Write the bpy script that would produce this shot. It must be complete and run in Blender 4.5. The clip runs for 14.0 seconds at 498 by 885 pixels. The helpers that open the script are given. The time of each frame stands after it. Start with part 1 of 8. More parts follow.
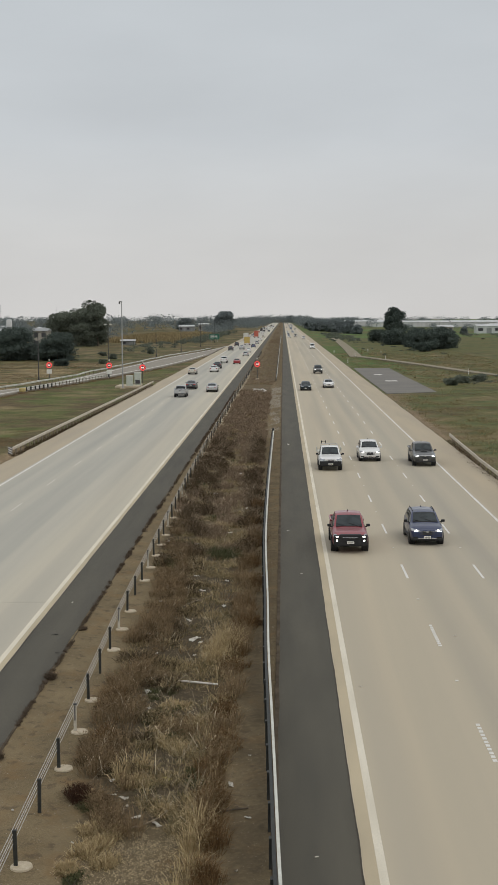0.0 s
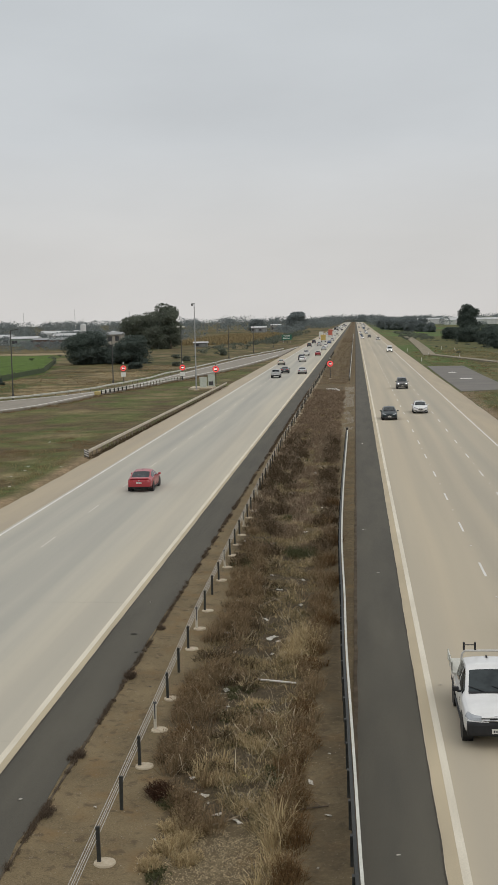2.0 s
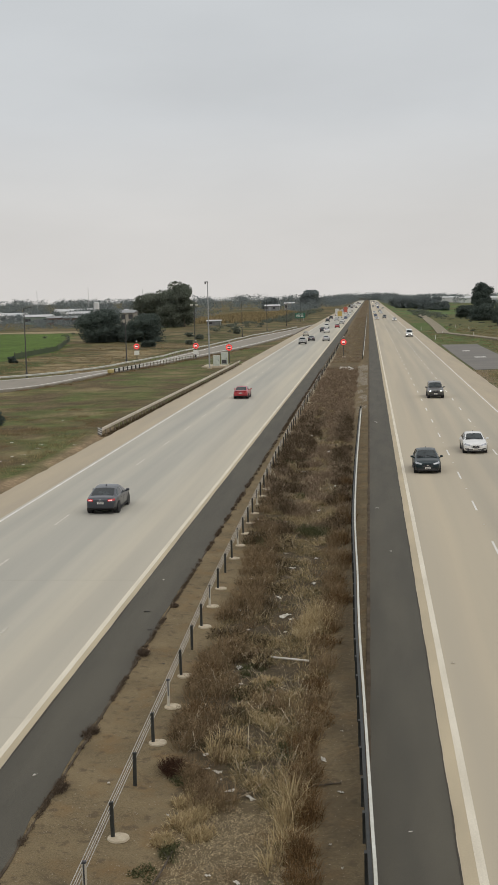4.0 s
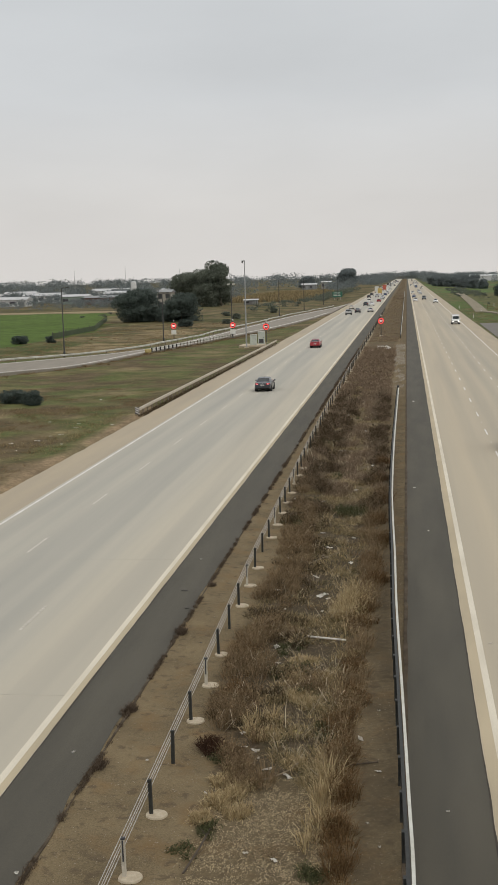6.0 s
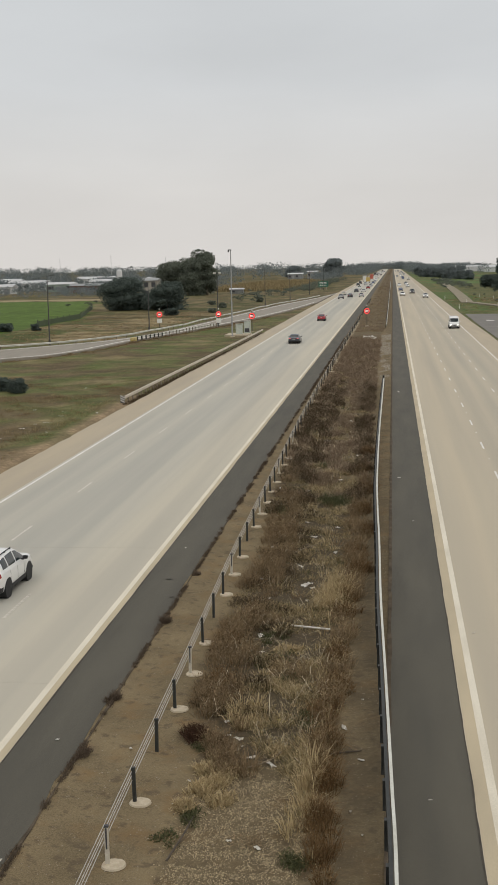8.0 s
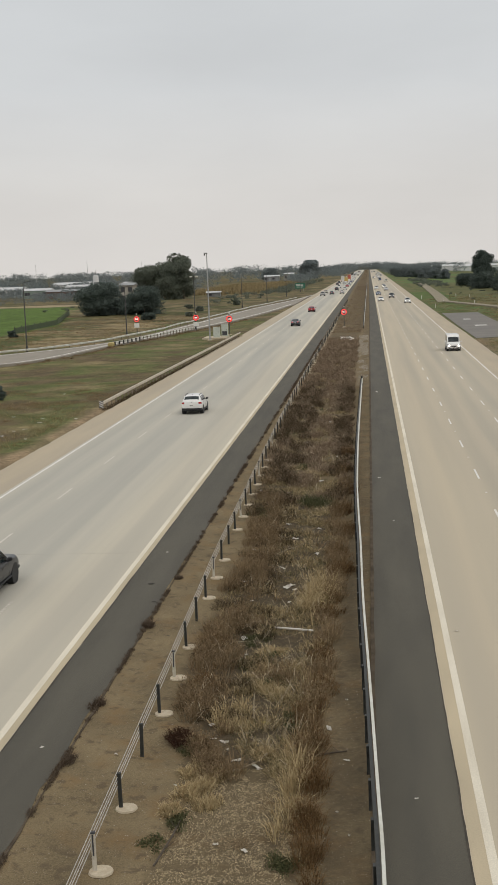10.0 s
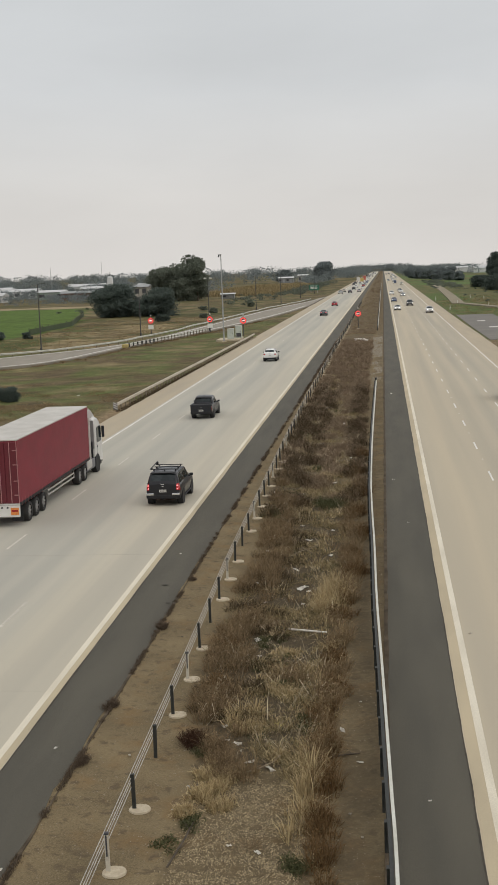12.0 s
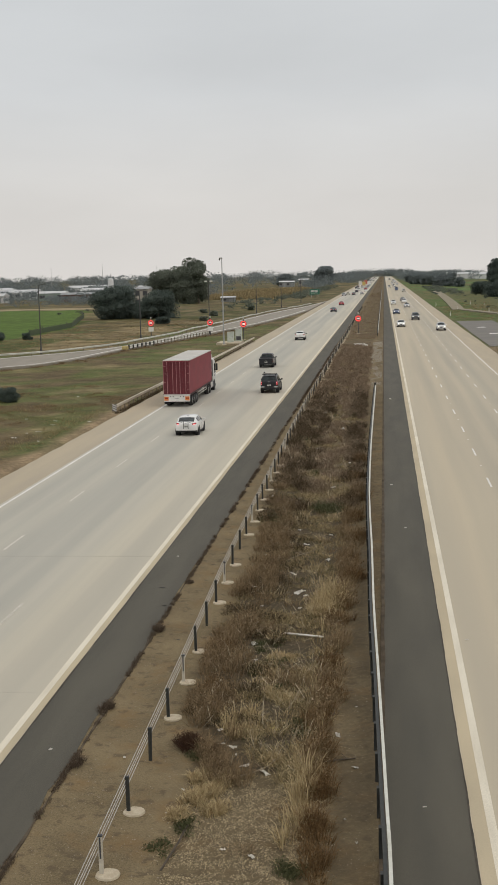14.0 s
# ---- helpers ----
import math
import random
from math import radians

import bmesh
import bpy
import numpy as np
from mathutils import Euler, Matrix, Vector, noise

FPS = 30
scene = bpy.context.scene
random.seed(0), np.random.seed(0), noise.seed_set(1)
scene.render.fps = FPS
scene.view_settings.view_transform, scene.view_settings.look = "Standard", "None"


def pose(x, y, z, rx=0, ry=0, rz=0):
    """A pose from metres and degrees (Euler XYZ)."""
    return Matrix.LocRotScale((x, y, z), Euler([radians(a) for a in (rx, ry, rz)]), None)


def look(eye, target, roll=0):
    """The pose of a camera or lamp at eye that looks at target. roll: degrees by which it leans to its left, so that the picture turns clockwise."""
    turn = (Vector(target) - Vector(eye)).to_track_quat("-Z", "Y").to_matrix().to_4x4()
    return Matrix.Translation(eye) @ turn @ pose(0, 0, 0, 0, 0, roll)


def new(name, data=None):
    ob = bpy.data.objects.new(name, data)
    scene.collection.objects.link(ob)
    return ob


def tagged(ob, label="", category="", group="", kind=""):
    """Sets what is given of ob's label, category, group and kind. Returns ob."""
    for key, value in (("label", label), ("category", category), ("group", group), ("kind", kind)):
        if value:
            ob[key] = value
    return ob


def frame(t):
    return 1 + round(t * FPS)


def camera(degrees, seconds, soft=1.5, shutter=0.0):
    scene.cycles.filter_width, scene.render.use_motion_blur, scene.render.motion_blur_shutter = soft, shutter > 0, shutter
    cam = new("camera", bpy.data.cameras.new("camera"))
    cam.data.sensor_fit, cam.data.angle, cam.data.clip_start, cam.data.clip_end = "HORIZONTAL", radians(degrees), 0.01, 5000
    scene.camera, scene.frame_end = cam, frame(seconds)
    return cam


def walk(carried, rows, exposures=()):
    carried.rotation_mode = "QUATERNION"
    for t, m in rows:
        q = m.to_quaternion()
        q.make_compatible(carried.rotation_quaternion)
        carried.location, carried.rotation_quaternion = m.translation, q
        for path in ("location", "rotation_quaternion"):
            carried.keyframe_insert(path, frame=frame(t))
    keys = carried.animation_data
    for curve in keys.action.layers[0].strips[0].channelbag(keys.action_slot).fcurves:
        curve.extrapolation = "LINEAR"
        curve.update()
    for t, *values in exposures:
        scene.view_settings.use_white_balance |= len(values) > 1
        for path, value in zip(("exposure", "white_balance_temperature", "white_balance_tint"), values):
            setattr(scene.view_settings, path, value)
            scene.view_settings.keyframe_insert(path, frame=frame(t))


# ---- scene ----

# ---------------------------------------------------------------- camera
EYE_Z = 12.097
cam = camera(22.72, 14.0, soft=1.15)
# seconds, turn, tilt, lean and sway of a camera held by hand above the road
VIEW = [
    (0.0, 1.597, -5.777, -0.247, 0.058, 0.064, 0.046),
    (0.5, 2.198, -4.620, -0.379, 0.012, 0.002, 0.024),
    (1.0, 3.066, -4.419, -0.799, 0.022, 0.031, 0.032),
    (1.5, 4.095, -4.891, -1.164, 0.014, 0.010, 0.002),
    (2.0, 5.013, -5.698, -1.331, 0.008, 0.001, -0.006),
    (2.5, 5.460, -6.480, -1.279, 0.005, 0.016, -0.005),
    (5.0, 5.942, -6.871, -1.450, 0.003, -0.003, -0.015),
    (5.5, 6.772, -7.224, -1.611, 0.008, -0.001, -0.008),
    (6.0, 7.393, -7.597, -1.539, -0.005, -0.001, 0.004),
    (6.5, 7.620, -7.940, -1.373, -0.001, -0.006, -0.011),
    (7.0, 7.463, -8.079, -1.056, -0.032, -0.016, -0.003),
    (7.5, 7.157, -8.102, -1.041, -0.010, -0.026, 0.005),
    (8.0, 6.709, -8.105, -1.111, -0.015, -0.001, -0.005),
    (8.5, 6.223, -8.017, -1.386, 0.001, -0.005, -0.006),
    (11.0, 5.858, -7.998, -2.270, -0.009, -0.009, -0.012),
    (11.5, 6.070, -7.901, -2.207, -0.005, -0.003, -0.020),
    (12.0, 6.406, -7.904, -2.101, -0.004, -0.014, -0.008),
    (12.5, 6.666, -7.830, -1.977, -0.020, -0.020, 0.003),
    (13.0, 6.959, -7.821, -2.020, -0.009, -0.008, 0.008),
    (13.5, 6.876, -7.829, -1.797, -0.006, -0.008, -0.012),
    (14.0, 6.335, -7.744, -1.370, -0.015, -0.000, -0.011),
]
walk(cam, [(t, pose(x, y, EYE_Z + z, 90 + tilt, 0, turn) @ pose(0, 0, 0, 0, 0, lean)) for t, turn, tilt, lean, x, y, z in VIEW],
     [(0.0, -0.06, 6520, 10), (2.5, -0.02, 6600, 10.5), (6.0, 0.04, 6700, 11), (14.0, 0.07, 6740, 11)])

# ---------------------------------------------------------------- sky and light
def overcast():
    world = bpy.data.worlds.new("overcast")
    scene.world = world
    world.use_nodes = True
    nt = world.node_tree
    nt.nodes.clear()
    N, K = nt.nodes.new, nt.links.new
    out, bg = N("ShaderNodeOutputWorld"), N("ShaderNodeBackground")
    sky = N("ShaderNodeTexSky")
    sky.sky_type, sky.sun_disc = "NISHITA", False
    sky.sun_elevation, sky.sun_rotation = radians(48), radians(140)
    sky.air_density, sky.dust_density = 1.0, 4.0
    dim = N("ShaderNodeVectorMath")
    dim.operation = "SCALE"
    dim.inputs["Scale"].default_value = 0.10
    K(sky.outputs[0], dim.inputs[0])
    tc, sep = N("ShaderNodeTexCoord"), N("ShaderNodeSeparateXYZ")
    K(tc.outputs["Generated"], sep.inputs[0])
    ramp = N("ShaderNodeValToRGB")
    e = ramp.color_ramp.elements
    e[0].position, e[0].color = 0.0, (0.680, 0.670, 0.656, 1)
    e[1].position, e[1].color = 1.0, (0.86, 0.875, 0.89, 1)
    for p, col in ((0.06, (0.655, 0.656, 0.650)), (0.14, (0.603, 0.632, 0.655)), (0.24, (0.585, 0.622, 0.648)), (0.33, (0.648, 0.686, 0.708)), (0.55, (0.74, 0.755, 0.77))):
        k = e.new(p)
        k.color = (*col, 1)
    K(sep.outputs["Z"], ramp.inputs[0])
    mp = N("ShaderNodeMapping")
    mp.inputs["Scale"].default_value = (3.0, 3.0, 9.0)
    K(tc.outputs["Generated"], mp.inputs[0])
    cloud = N("ShaderNodeTexNoise")
    cloud.inputs["Scale"].default_value, cloud.inputs["Detail"].default_value = 1.3, 5
    K(mp.outputs[0], cloud.inputs["Vector"])
    puff = N("ShaderNodeMapRange")
    puff.inputs["From Min"].default_value, puff.inputs["From Max"].default_value = 0.3, 0.7
    puff.inputs["To Min"].default_value, puff.inputs["To Max"].default_value = 0.95, 1.05
    K(cloud.outputs["Fac"], puff.inputs[0])
    mul = N("ShaderNodeVectorMath")
    mul.operation = "SCALE"
    K(ramp.outputs[0], mul.inputs[0])
    K(puff.outputs[0], mul.inputs["Scale"])
    mix = N("ShaderNodeMix")
    mix.data_type = "RGBA"
    mix.inputs[0].default_value = 0.94
    K(dim.outputs[0], mix.inputs[6])
    K(mul.outputs[0], mix.inputs[7])
    K(mix.outputs[2], bg.inputs[0])
    bg.inputs[1].default_value = 1.0
    K(bg.outputs[0], out.inputs[0])


overcast()
sun = new("sun", bpy.data.lights.new("sun", "SUN"))
sun.data.energy, sun.data.angle, sun.data.color = 0.6, radians(30), (1.0, 0.965, 0.91)
sun.matrix_world = look((0, 0, 0), (-0.45, 0.5, -0.74))


# ---------------------------------------------------------------- materials
def mat(name, base, rough=0.6, metal=0.0, other=None, scale=1.0, stretch=(1, 1, 1), fine=None, grain=0.12, bump=0.0, bump_scale=40.0, coat=0.0, glow=None, glow_power=1.0, island=None, contrast=(0.35, 0.65), spec=0.5, through_leaf=0.0):
    """Two colours mixed by a large noise, a fine grain, relief, wear and, for plants, a change from leaf to leaf."""
    m = bpy.data.materials.new(name)
    m.use_nodes = True
    nt = m.node_tree
    N, K = nt.nodes.new, nt.links.new
    b = nt.nodes["Principled BSDF"]
    b.inputs["Roughness"].default_value, b.inputs["Metallic"].default_value = rough, metal
    b.inputs["Coat Weight"].default_value, b.inputs["Coat Roughness"].default_value = coat, 0.08
    b.inputs["Specular IOR Level"].default_value = spec
    tc, mp = N("ShaderNodeTexCoord"), N("ShaderNodeMapping")
    mp.inputs["Scale"].default_value = stretch
    K(tc.outputs["Object"], mp.inputs[0])
    col = N("ShaderNodeRGB")
    col.outputs[0].default_value = (*base, 1)
    now = col.outputs[0]
    if other:
        n = N("ShaderNodeTexNoise")
        n.inputs["Scale"].default_value, n.inputs["Detail"].default_value = scale, 6
        K(mp.outputs[0], n.inputs["Vector"])
        r = N("ShaderNodeMapRange")
        r.inputs["From Min"].default_value, r.inputs["From Max"].default_value = contrast
        K(n.outputs["Fac"], r.inputs[0])
        x = N("ShaderNodeMix")
        x.data_type = "RGBA"
        K(r.outputs[0], x.inputs[0])
        K(now, x.inputs[6])
        x.inputs[7].default_value = (*other, 1)
        now = x.outputs[2]
    if island:
        g = N("ShaderNodeNewGeometry")
        x = N("ShaderNodeMix")
        x.data_type = "RGBA"
        K(g.outputs["Random Per Island"], x.inputs[0])
        K(now, x.inputs[6])
        x.inputs[7].default_value = (*island, 1)
        now = x.outputs[2]
    if grain:
        n = N("ShaderNodeTexNoise")
        n.inputs["Scale"].default_value, n.inputs["Detail"].default_value = (fine or bump_scale), 4
        K(tc.outputs["Object"], n.inputs["Vector"])
        r = N("ShaderNodeMapRange")
        r.inputs["From Min"].default_value, r.inputs["From Max"].default_value = 0.25, 0.75
        r.inputs["To Min"].default_value, r.inputs["To Max"].default_value = 1 - grain, 1 + grain
        K(n.outputs["Fac"], r.inputs[0])
        s = N("ShaderNodeVectorMath")
        s.operation = "SCALE"
        K(now, s.inputs[0])
        K(r.outputs[0], s.inputs["Scale"])
        now = s.outputs[0]
        rr = N("ShaderNodeMapRange")
        rr.inputs["To Min"].default_value, rr.inputs["To Max"].default_value = max(0.02, rough - 0.08), min(1, rough + 0.08)
        K(n.outputs["Fac"], rr.inputs[0])
        K(rr.outputs[0], b.inputs["Roughness"])
    K(now, b.inputs["Base Color"])
    if bump:
        n = N("ShaderNodeTexNoise")
        n.inputs["Scale"].default_value, n.inputs["Detail"].default_value = bump_scale, 4
        K(tc.outputs["Object"], n.inputs["Vector"])
        u = N("ShaderNodeBump")
        u.inputs["Strength"].default_value, u.inputs["Distance"].default_value = bump, 0.02
        K(n.outputs["Fac"], u.inputs["Height"])
        K(u.outputs[0], b.inputs["Normal"])
    if glow:
        b.inputs["Emission Color"].default_value, b.inputs["Emission Strength"].default_value = (*glow, 1), glow_power
    if through_leaf:
        tr, mx = N("ShaderNodeBsdfTranslucent"), N("ShaderNodeMixShader")
        K(now, tr.inputs["Color"])
        mx.inputs[0].default_value = through_leaf
        K(b.outputs[0], mx.inputs[1])
        K(tr.outputs[0], mx.inputs[2])
        K(mx.outputs[0], nt.nodes["Material Output"].inputs["Surface"])
    return m


def ground_cover():
    """Soil, grass and crop by the colours laid on the sheet, broken up by tufts and patches."""
    m = mat("ground_cover", (1, 1, 1), 0.95, bump=0.9, bump_scale=2.2, spec=0.1)
    nt = m.node_tree
    N, K = nt.nodes.new, nt.links.new
    b = nt.nodes["Principled BSDF"]
    a = N("ShaderNodeAttribute")
    a.attribute_name = "cover"
    tc = N("ShaderNodeTexCoord")
    now = a.outputs["Color"]
    for sc, lo, hi in ((0.35, 0.72, 1.28), (3.0, 0.72, 1.28), (22.0, 0.8, 1.2)):
        n = N("ShaderNodeTexNoise")
        n.inputs["Scale"].default_value, n.inputs["Detail"].default_value = sc, 5
        K(tc.outputs["Object"], n.inputs["Vector"])
        r = N("ShaderNodeMapRange")
        r.inputs["From Min"].default_value, r.inputs["From Max"].default_value = 0.3, 0.7
        r.inputs["To Min"].default_value, r.inputs["To Max"].default_value = lo, hi
        K(n.outputs["Fac"], r.inputs[0])
        s = N("ShaderNodeVectorMath")
        s.operation = "SCALE"
        K(now, s.inputs[0])
        K(r.outputs[0], s.inputs["Scale"])
        now = s.outputs[0]
    K(now, b.inputs["Base Color"])
    return m


GROUND = ground_cover()
CONCRETE_L = mat("pavement_concrete_grey", (0.524, 0.484, 0.388), 0.85, other=(0.440, 0.411, 0.340), scale=1.0, stretch=(0.55, 0.012, 1), fine=30, grain=0.06, bump=0.15, bump_scale=60, contrast=(0.38, 0.62))
CONCRETE_R = mat("pavement_concrete_tan", (0.492, 0.424, 0.308), 0.85, other=(0.425, 0.371, 0.280), scale=1.0, stretch=(0.5, 0.010, 1), fine=30, grain=0.06, bump=0.15, bump_scale=60, contrast=(0.38, 0.66))


def worn_lanes(m, x0, x1, tones):
    """Grime of the traffic along the lanes: tones, even steps from x0 to x1, broken up along the road."""
    nt = m.node_tree
    N, K = nt.nodes.new, nt.links.new
    b = nt.nodes["Principled BSDF"]
    now = b.inputs["Base Color"].links[0].from_socket
    tc, sep, mp = N("ShaderNodeTexCoord"), N("ShaderNodeSeparateXYZ"), N("ShaderNodeMapping")
    K(tc.outputs["Object"], sep.inputs[0])
    mp.inputs["Scale"].default_value = (1.0, 0.03, 1.0)
    K(tc.outputs["Object"], mp.inputs[0])
    n = N("ShaderNodeTexNoise")
    n.inputs["Scale"].default_value, n.inputs["Detail"].default_value = 0.9, 5
    K(mp.outputs[0], n.inputs["Vector"])
    sway = N("ShaderNodeMath")
    sway.operation = "MULTIPLY_ADD"
    K(n.outputs["Fac"], sway.inputs[0])
    sway.inputs[1].default_value = 0.9
    K(sep.outputs["X"], sway.inputs[2])
    r = N("ShaderNodeMapRange")
    r.inputs["From Min"].default_value, r.inputs["From Max"].default_value = x0 + 0.45, x1 + 0.45
    K(sway.outputs[0], r.inputs[0])
    ramp = N("ShaderNodeValToRGB")
    ramp.color_ramp.interpolation = "EASE"
    e = ramp.color_ramp.elements
    e[0].color, e[1].color = (*tones[0], 1), (*tones[-1], 1)
    for k, shade in enumerate(tones[1:-1], 1):
        e.new(k / (len(tones) - 1)).color = (*shade, 1)
    K(r.outputs[0], ramp.inputs[0])
    mul = N("ShaderNodeVectorMath")
    mul.operation = "MULTIPLY"
    K(now, mul.inputs[0])
    K(ramp.outputs[0], mul.inputs[1])
    K(mul.outputs[0], b.inputs["Base Color"])


def tone(v, cool=0.0):
    return (v * (1 - 0.75 * cool), v * (1 - 0.12 * cool), v * (1 + 0.9 * cool))


worn_lanes(CONCRETE_L, -20.8, -9.7, [tone(v, c) for v, c in ((0.97, 0.02), (0.86, 0.04), (0.94, 0.03), (0.84, 0.05), (0.93, 0.03), (0.85, 0.05), (0.90, 0.04), (0.83, 0.05), (0.95, 0.02), (0.93, 0.0), (0.99, -0.02), (0.94, -0.01), (1.0, -0.03))])
worn_lanes(CONCRETE_R, 1.8, 13.0, [tone(v, c) for v, c in ((1.0, 0.0), (0.95, 0.02), (0.99, 0.0), (0.93, 0.02), (0.98, 0.01), (0.90, 0.03), (0.96, 0.02), (0.88, 0.05), (0.94, 0.04), (0.87, 0.06), (0.95, 0.03), (0.90, 0.04), (0.98, 0.0))])
SHOULDER = mat("shoulder_concrete", (0.44, 0.370, 0.262), 0.9, other=(0.385, 0.328, 0.242), scale=1.0, stretch=(0.6, 0.05, 1), fine=25, grain=0.08, bump=0.2, bump_scale=50)
ASPHALT = mat("asphalt", (0.068, 0.062, 0.047), 0.9, other=(0.091, 0.082, 0.061), scale=0.8, stretch=(1.2, 0.15, 1), fine=34, grain=0.34, bump=0.4, bump_scale=90)
RAMP_ASPHALT = mat("ramp_asphalt", (0.235, 0.212, 0.172), 0.9, other=(0.275, 0.245, 0.20), scale=0.6, stretch=(1, 0.2, 1), fine=40, grain=0.12, bump=0.3, bump_scale=60)
MARGIN = mat("slab_margin", (0.50, 0.42, 0.285), 0.9, other=(0.42, 0.355, 0.245), scale=1.0, stretch=(0.6, 0.2, 1), fine=25, grain=0.08)
LINE = mat("road_paint", (0.72, 0.665, 0.54), 0.7, other=(0.61, 0.555, 0.44), scale=1.2, stretch=(1, 0.2, 1), fine=25, grain=0.12)
LINE_WHITE = mat("road_paint_white", (0.74, 0.725, 0.68), 0.7, other=(0.60, 0.58, 0.53), scale=1.5, stretch=(1, 0.3, 1), fine=25, grain=0.12)
LINE_FADED = mat("faded_paint", (0.62, 0.59, 0.52), 0.75, other=(0.48, 0.45, 0.39), scale=2, grain=0.1)
SAWN = mat("joint_sealant", (0.37, 0.345, 0.295), 0.9, other=(0.40, 0.37, 0.31), scale=2)
EDGE_EARTH = mat("edge_earth", (0.062, 0.048, 0.034), 0.95, other=(0.12, 0.095, 0.067), scale=1.6, fine=20, grain=0.25, bump=0.6, bump_scale=25, spec=0.1)
EDGE_DIRT = mat("slab_edge_dirt", (0.040, 0.034, 0.026), 0.95, other=(0.075, 0.062, 0.046), scale=2.5, grain=0.2)
SOIL = mat("median_soil", (0.206, 0.159, 0.092), 0.95, other=(0.152, 0.118, 0.069), scale=0.55, fine=28, grain=0.35, bump=0.8, bump_scale=22, spec=0.1)


def soil_cover():
    """Adds rotten leaf litter with painted shade between plants, pale crumbs and rusty stains to the bare soil."""
    nt = SOIL.node_tree
    N, K = nt.nodes.new, nt.links.new
    b = nt.nodes["Principled BSDF"]
    now = b.inputs["Base Color"].links[0].from_socket
    tc = N("ShaderNodeTexCoord")
    for sc, lo, hi, col, most in ((0.9, 0.52, 0.70, (0.20, 0.126, 0.058), 0.55), (3.2, 0.56, 0.68, (0.085, 0.066, 0.044), 0.6), (34.0, 0.64, 0.72, (0.38, 0.32, 0.24), 0.55)):
        n = N("ShaderNodeTexNoise")
        n.inputs["Scale"].default_value, n.inputs["Detail"].default_value = sc, 4
        K(tc.outputs["Object"], n.inputs["Vector"])
        r = N("ShaderNodeMapRange")
        r.inputs["From Min"].default_value, r.inputs["From Max"].default_value = lo, hi
        r.inputs["To Max"].default_value = most
        K(n.outputs["Fac"], r.inputs[0])
        x = N("ShaderNodeMix")
        x.data_type = "RGBA"
        K(r.outputs[0], x.inputs[0])
        K(now, x.inputs[6])
        x.inputs[7].default_value = (*col, 1)
        now = x.outputs[2]
    # dark soil tone: leaf litter and the shade between plants in one colour
    a = N("ShaderNodeAttribute")
    a.attribute_name = "litter"
    n = N("ShaderNodeTexNoise")
    n.inputs["Scale"].default_value, n.inputs["Detail"].default_value = 7.0, 5
    K(tc.outputs["Object"], n.inputs["Vector"])
    mul = N("ShaderNodeMath")
    mul.operation = "MULTIPLY"
    K(a.outputs["Fac"], mul.inputs[0])
    r = N("ShaderNodeMapRange")
    r.inputs["From Min"].default_value, r.inputs["From Max"].default_value = 0.3, 0.55
    r.inputs["To Min"].default_value, r.inputs["To Max"].default_value = 0.55, 1.0
    K(n.outputs["Fac"], r.inputs[0])
    K(r.outputs[0], mul.inputs[1])
    x = N("ShaderNodeMix")
    x.data_type = "RGBA"
    K(mul.outputs[0], x.inputs[0])
    K(now, x.inputs[6])
    x.inputs[7].default_value = (0.066, 0.051, 0.032, 1)
    K(x.outputs[2], b.inputs["Base Color"])


soil_cover()
GRAVEL = mat("gravel", (0.060, 0.045, 0.026), 0.95, fine=45, grain=0.2, island=(0.44, 0.35, 0.21))
STEEL = mat("galvanised_steel", (0.62, 0.61, 0.58), 0.45, 0.35, other=(0.50, 0.48, 0.44), scale=3, fine=20, grain=0.08)
PALE_STEEL = mat("weathered_zinc", (0.62, 0.62, 0.56), 0.6, 0.1, other=(0.52, 0.51, 0.44), scale=2, fine=15, grain=0.08)
RUSTY = mat("stained_steel", (0.26, 0.22, 0.17), 0.7, 0.2, other=(0.17, 0.125, 0.085), scale=3, fine=20, grain=0.15)
STAINED_RAIL = mat("stained_rail", (0.58, 0.53, 0.44), 0.65, 0.1, other=(0.46, 0.40, 0.31), scale=1.5, fine=15, grain=0.1)
DARK_POST = mat("black_post_sleeve", (0.018, 0.021, 0.019), 0.6, other=(0.034, 0.034, 0.03), scale=6, grain=0.1)
LIGHT_POST = mat("pale_post_sleeve", (0.55, 0.51, 0.43), 0.6, other=(0.46, 0.42, 0.34), scale=6, grain=0.1)
ROPE = mat("steel_rope", (0.50, 0.48, 0.43), 0.5, 0.5, other=(0.30, 0.28, 0.25), scale=8, grain=0.1)
FOOTING = mat("concrete_footing", (0.52, 0.45, 0.33), 0.9, other=(0.42, 0.35, 0.25), scale=5, fine=30, grain=0.12, bump=0.3)
RUBBER = mat("tyre_rubber", (0.022, 0.022, 0.023), 0.85, other=(0.035, 0.033, 0.03), scale=8, grain=0.15)
RIM = mat("alloy_rim", (0.42, 0.42, 0.43), 0.35, 0.8, grain=0.08, fine=20)
# opaque; paler patches in the colour imitate a cabin seen through the glass
GLASS = mat("tinted_car_glass", (0.010, 0.016, 0.018), 0.06, other=(0.030, 0.040, 0.042), scale=1.6, stretch=(1, 1, 1.8), contrast=(0.42, 0.6), grain=0, coat=0.0, spec=0.42)
TRIM = mat("black_plastic", (0.016, 0.017, 0.018), 0.6, other=(0.026, 0.026, 0.028), scale=5, grain=0.1, spec=0.3)
CHROME = mat("chrome_trim", (0.62, 0.63, 0.64), 0.2, 0.9, grain=0.05)
LAMP_ON = mat("headlight_on", (0.8, 0.8, 0.78), 0.2, grain=0, glow=(1.0, 0.96, 0.86), glow_power=3.5)
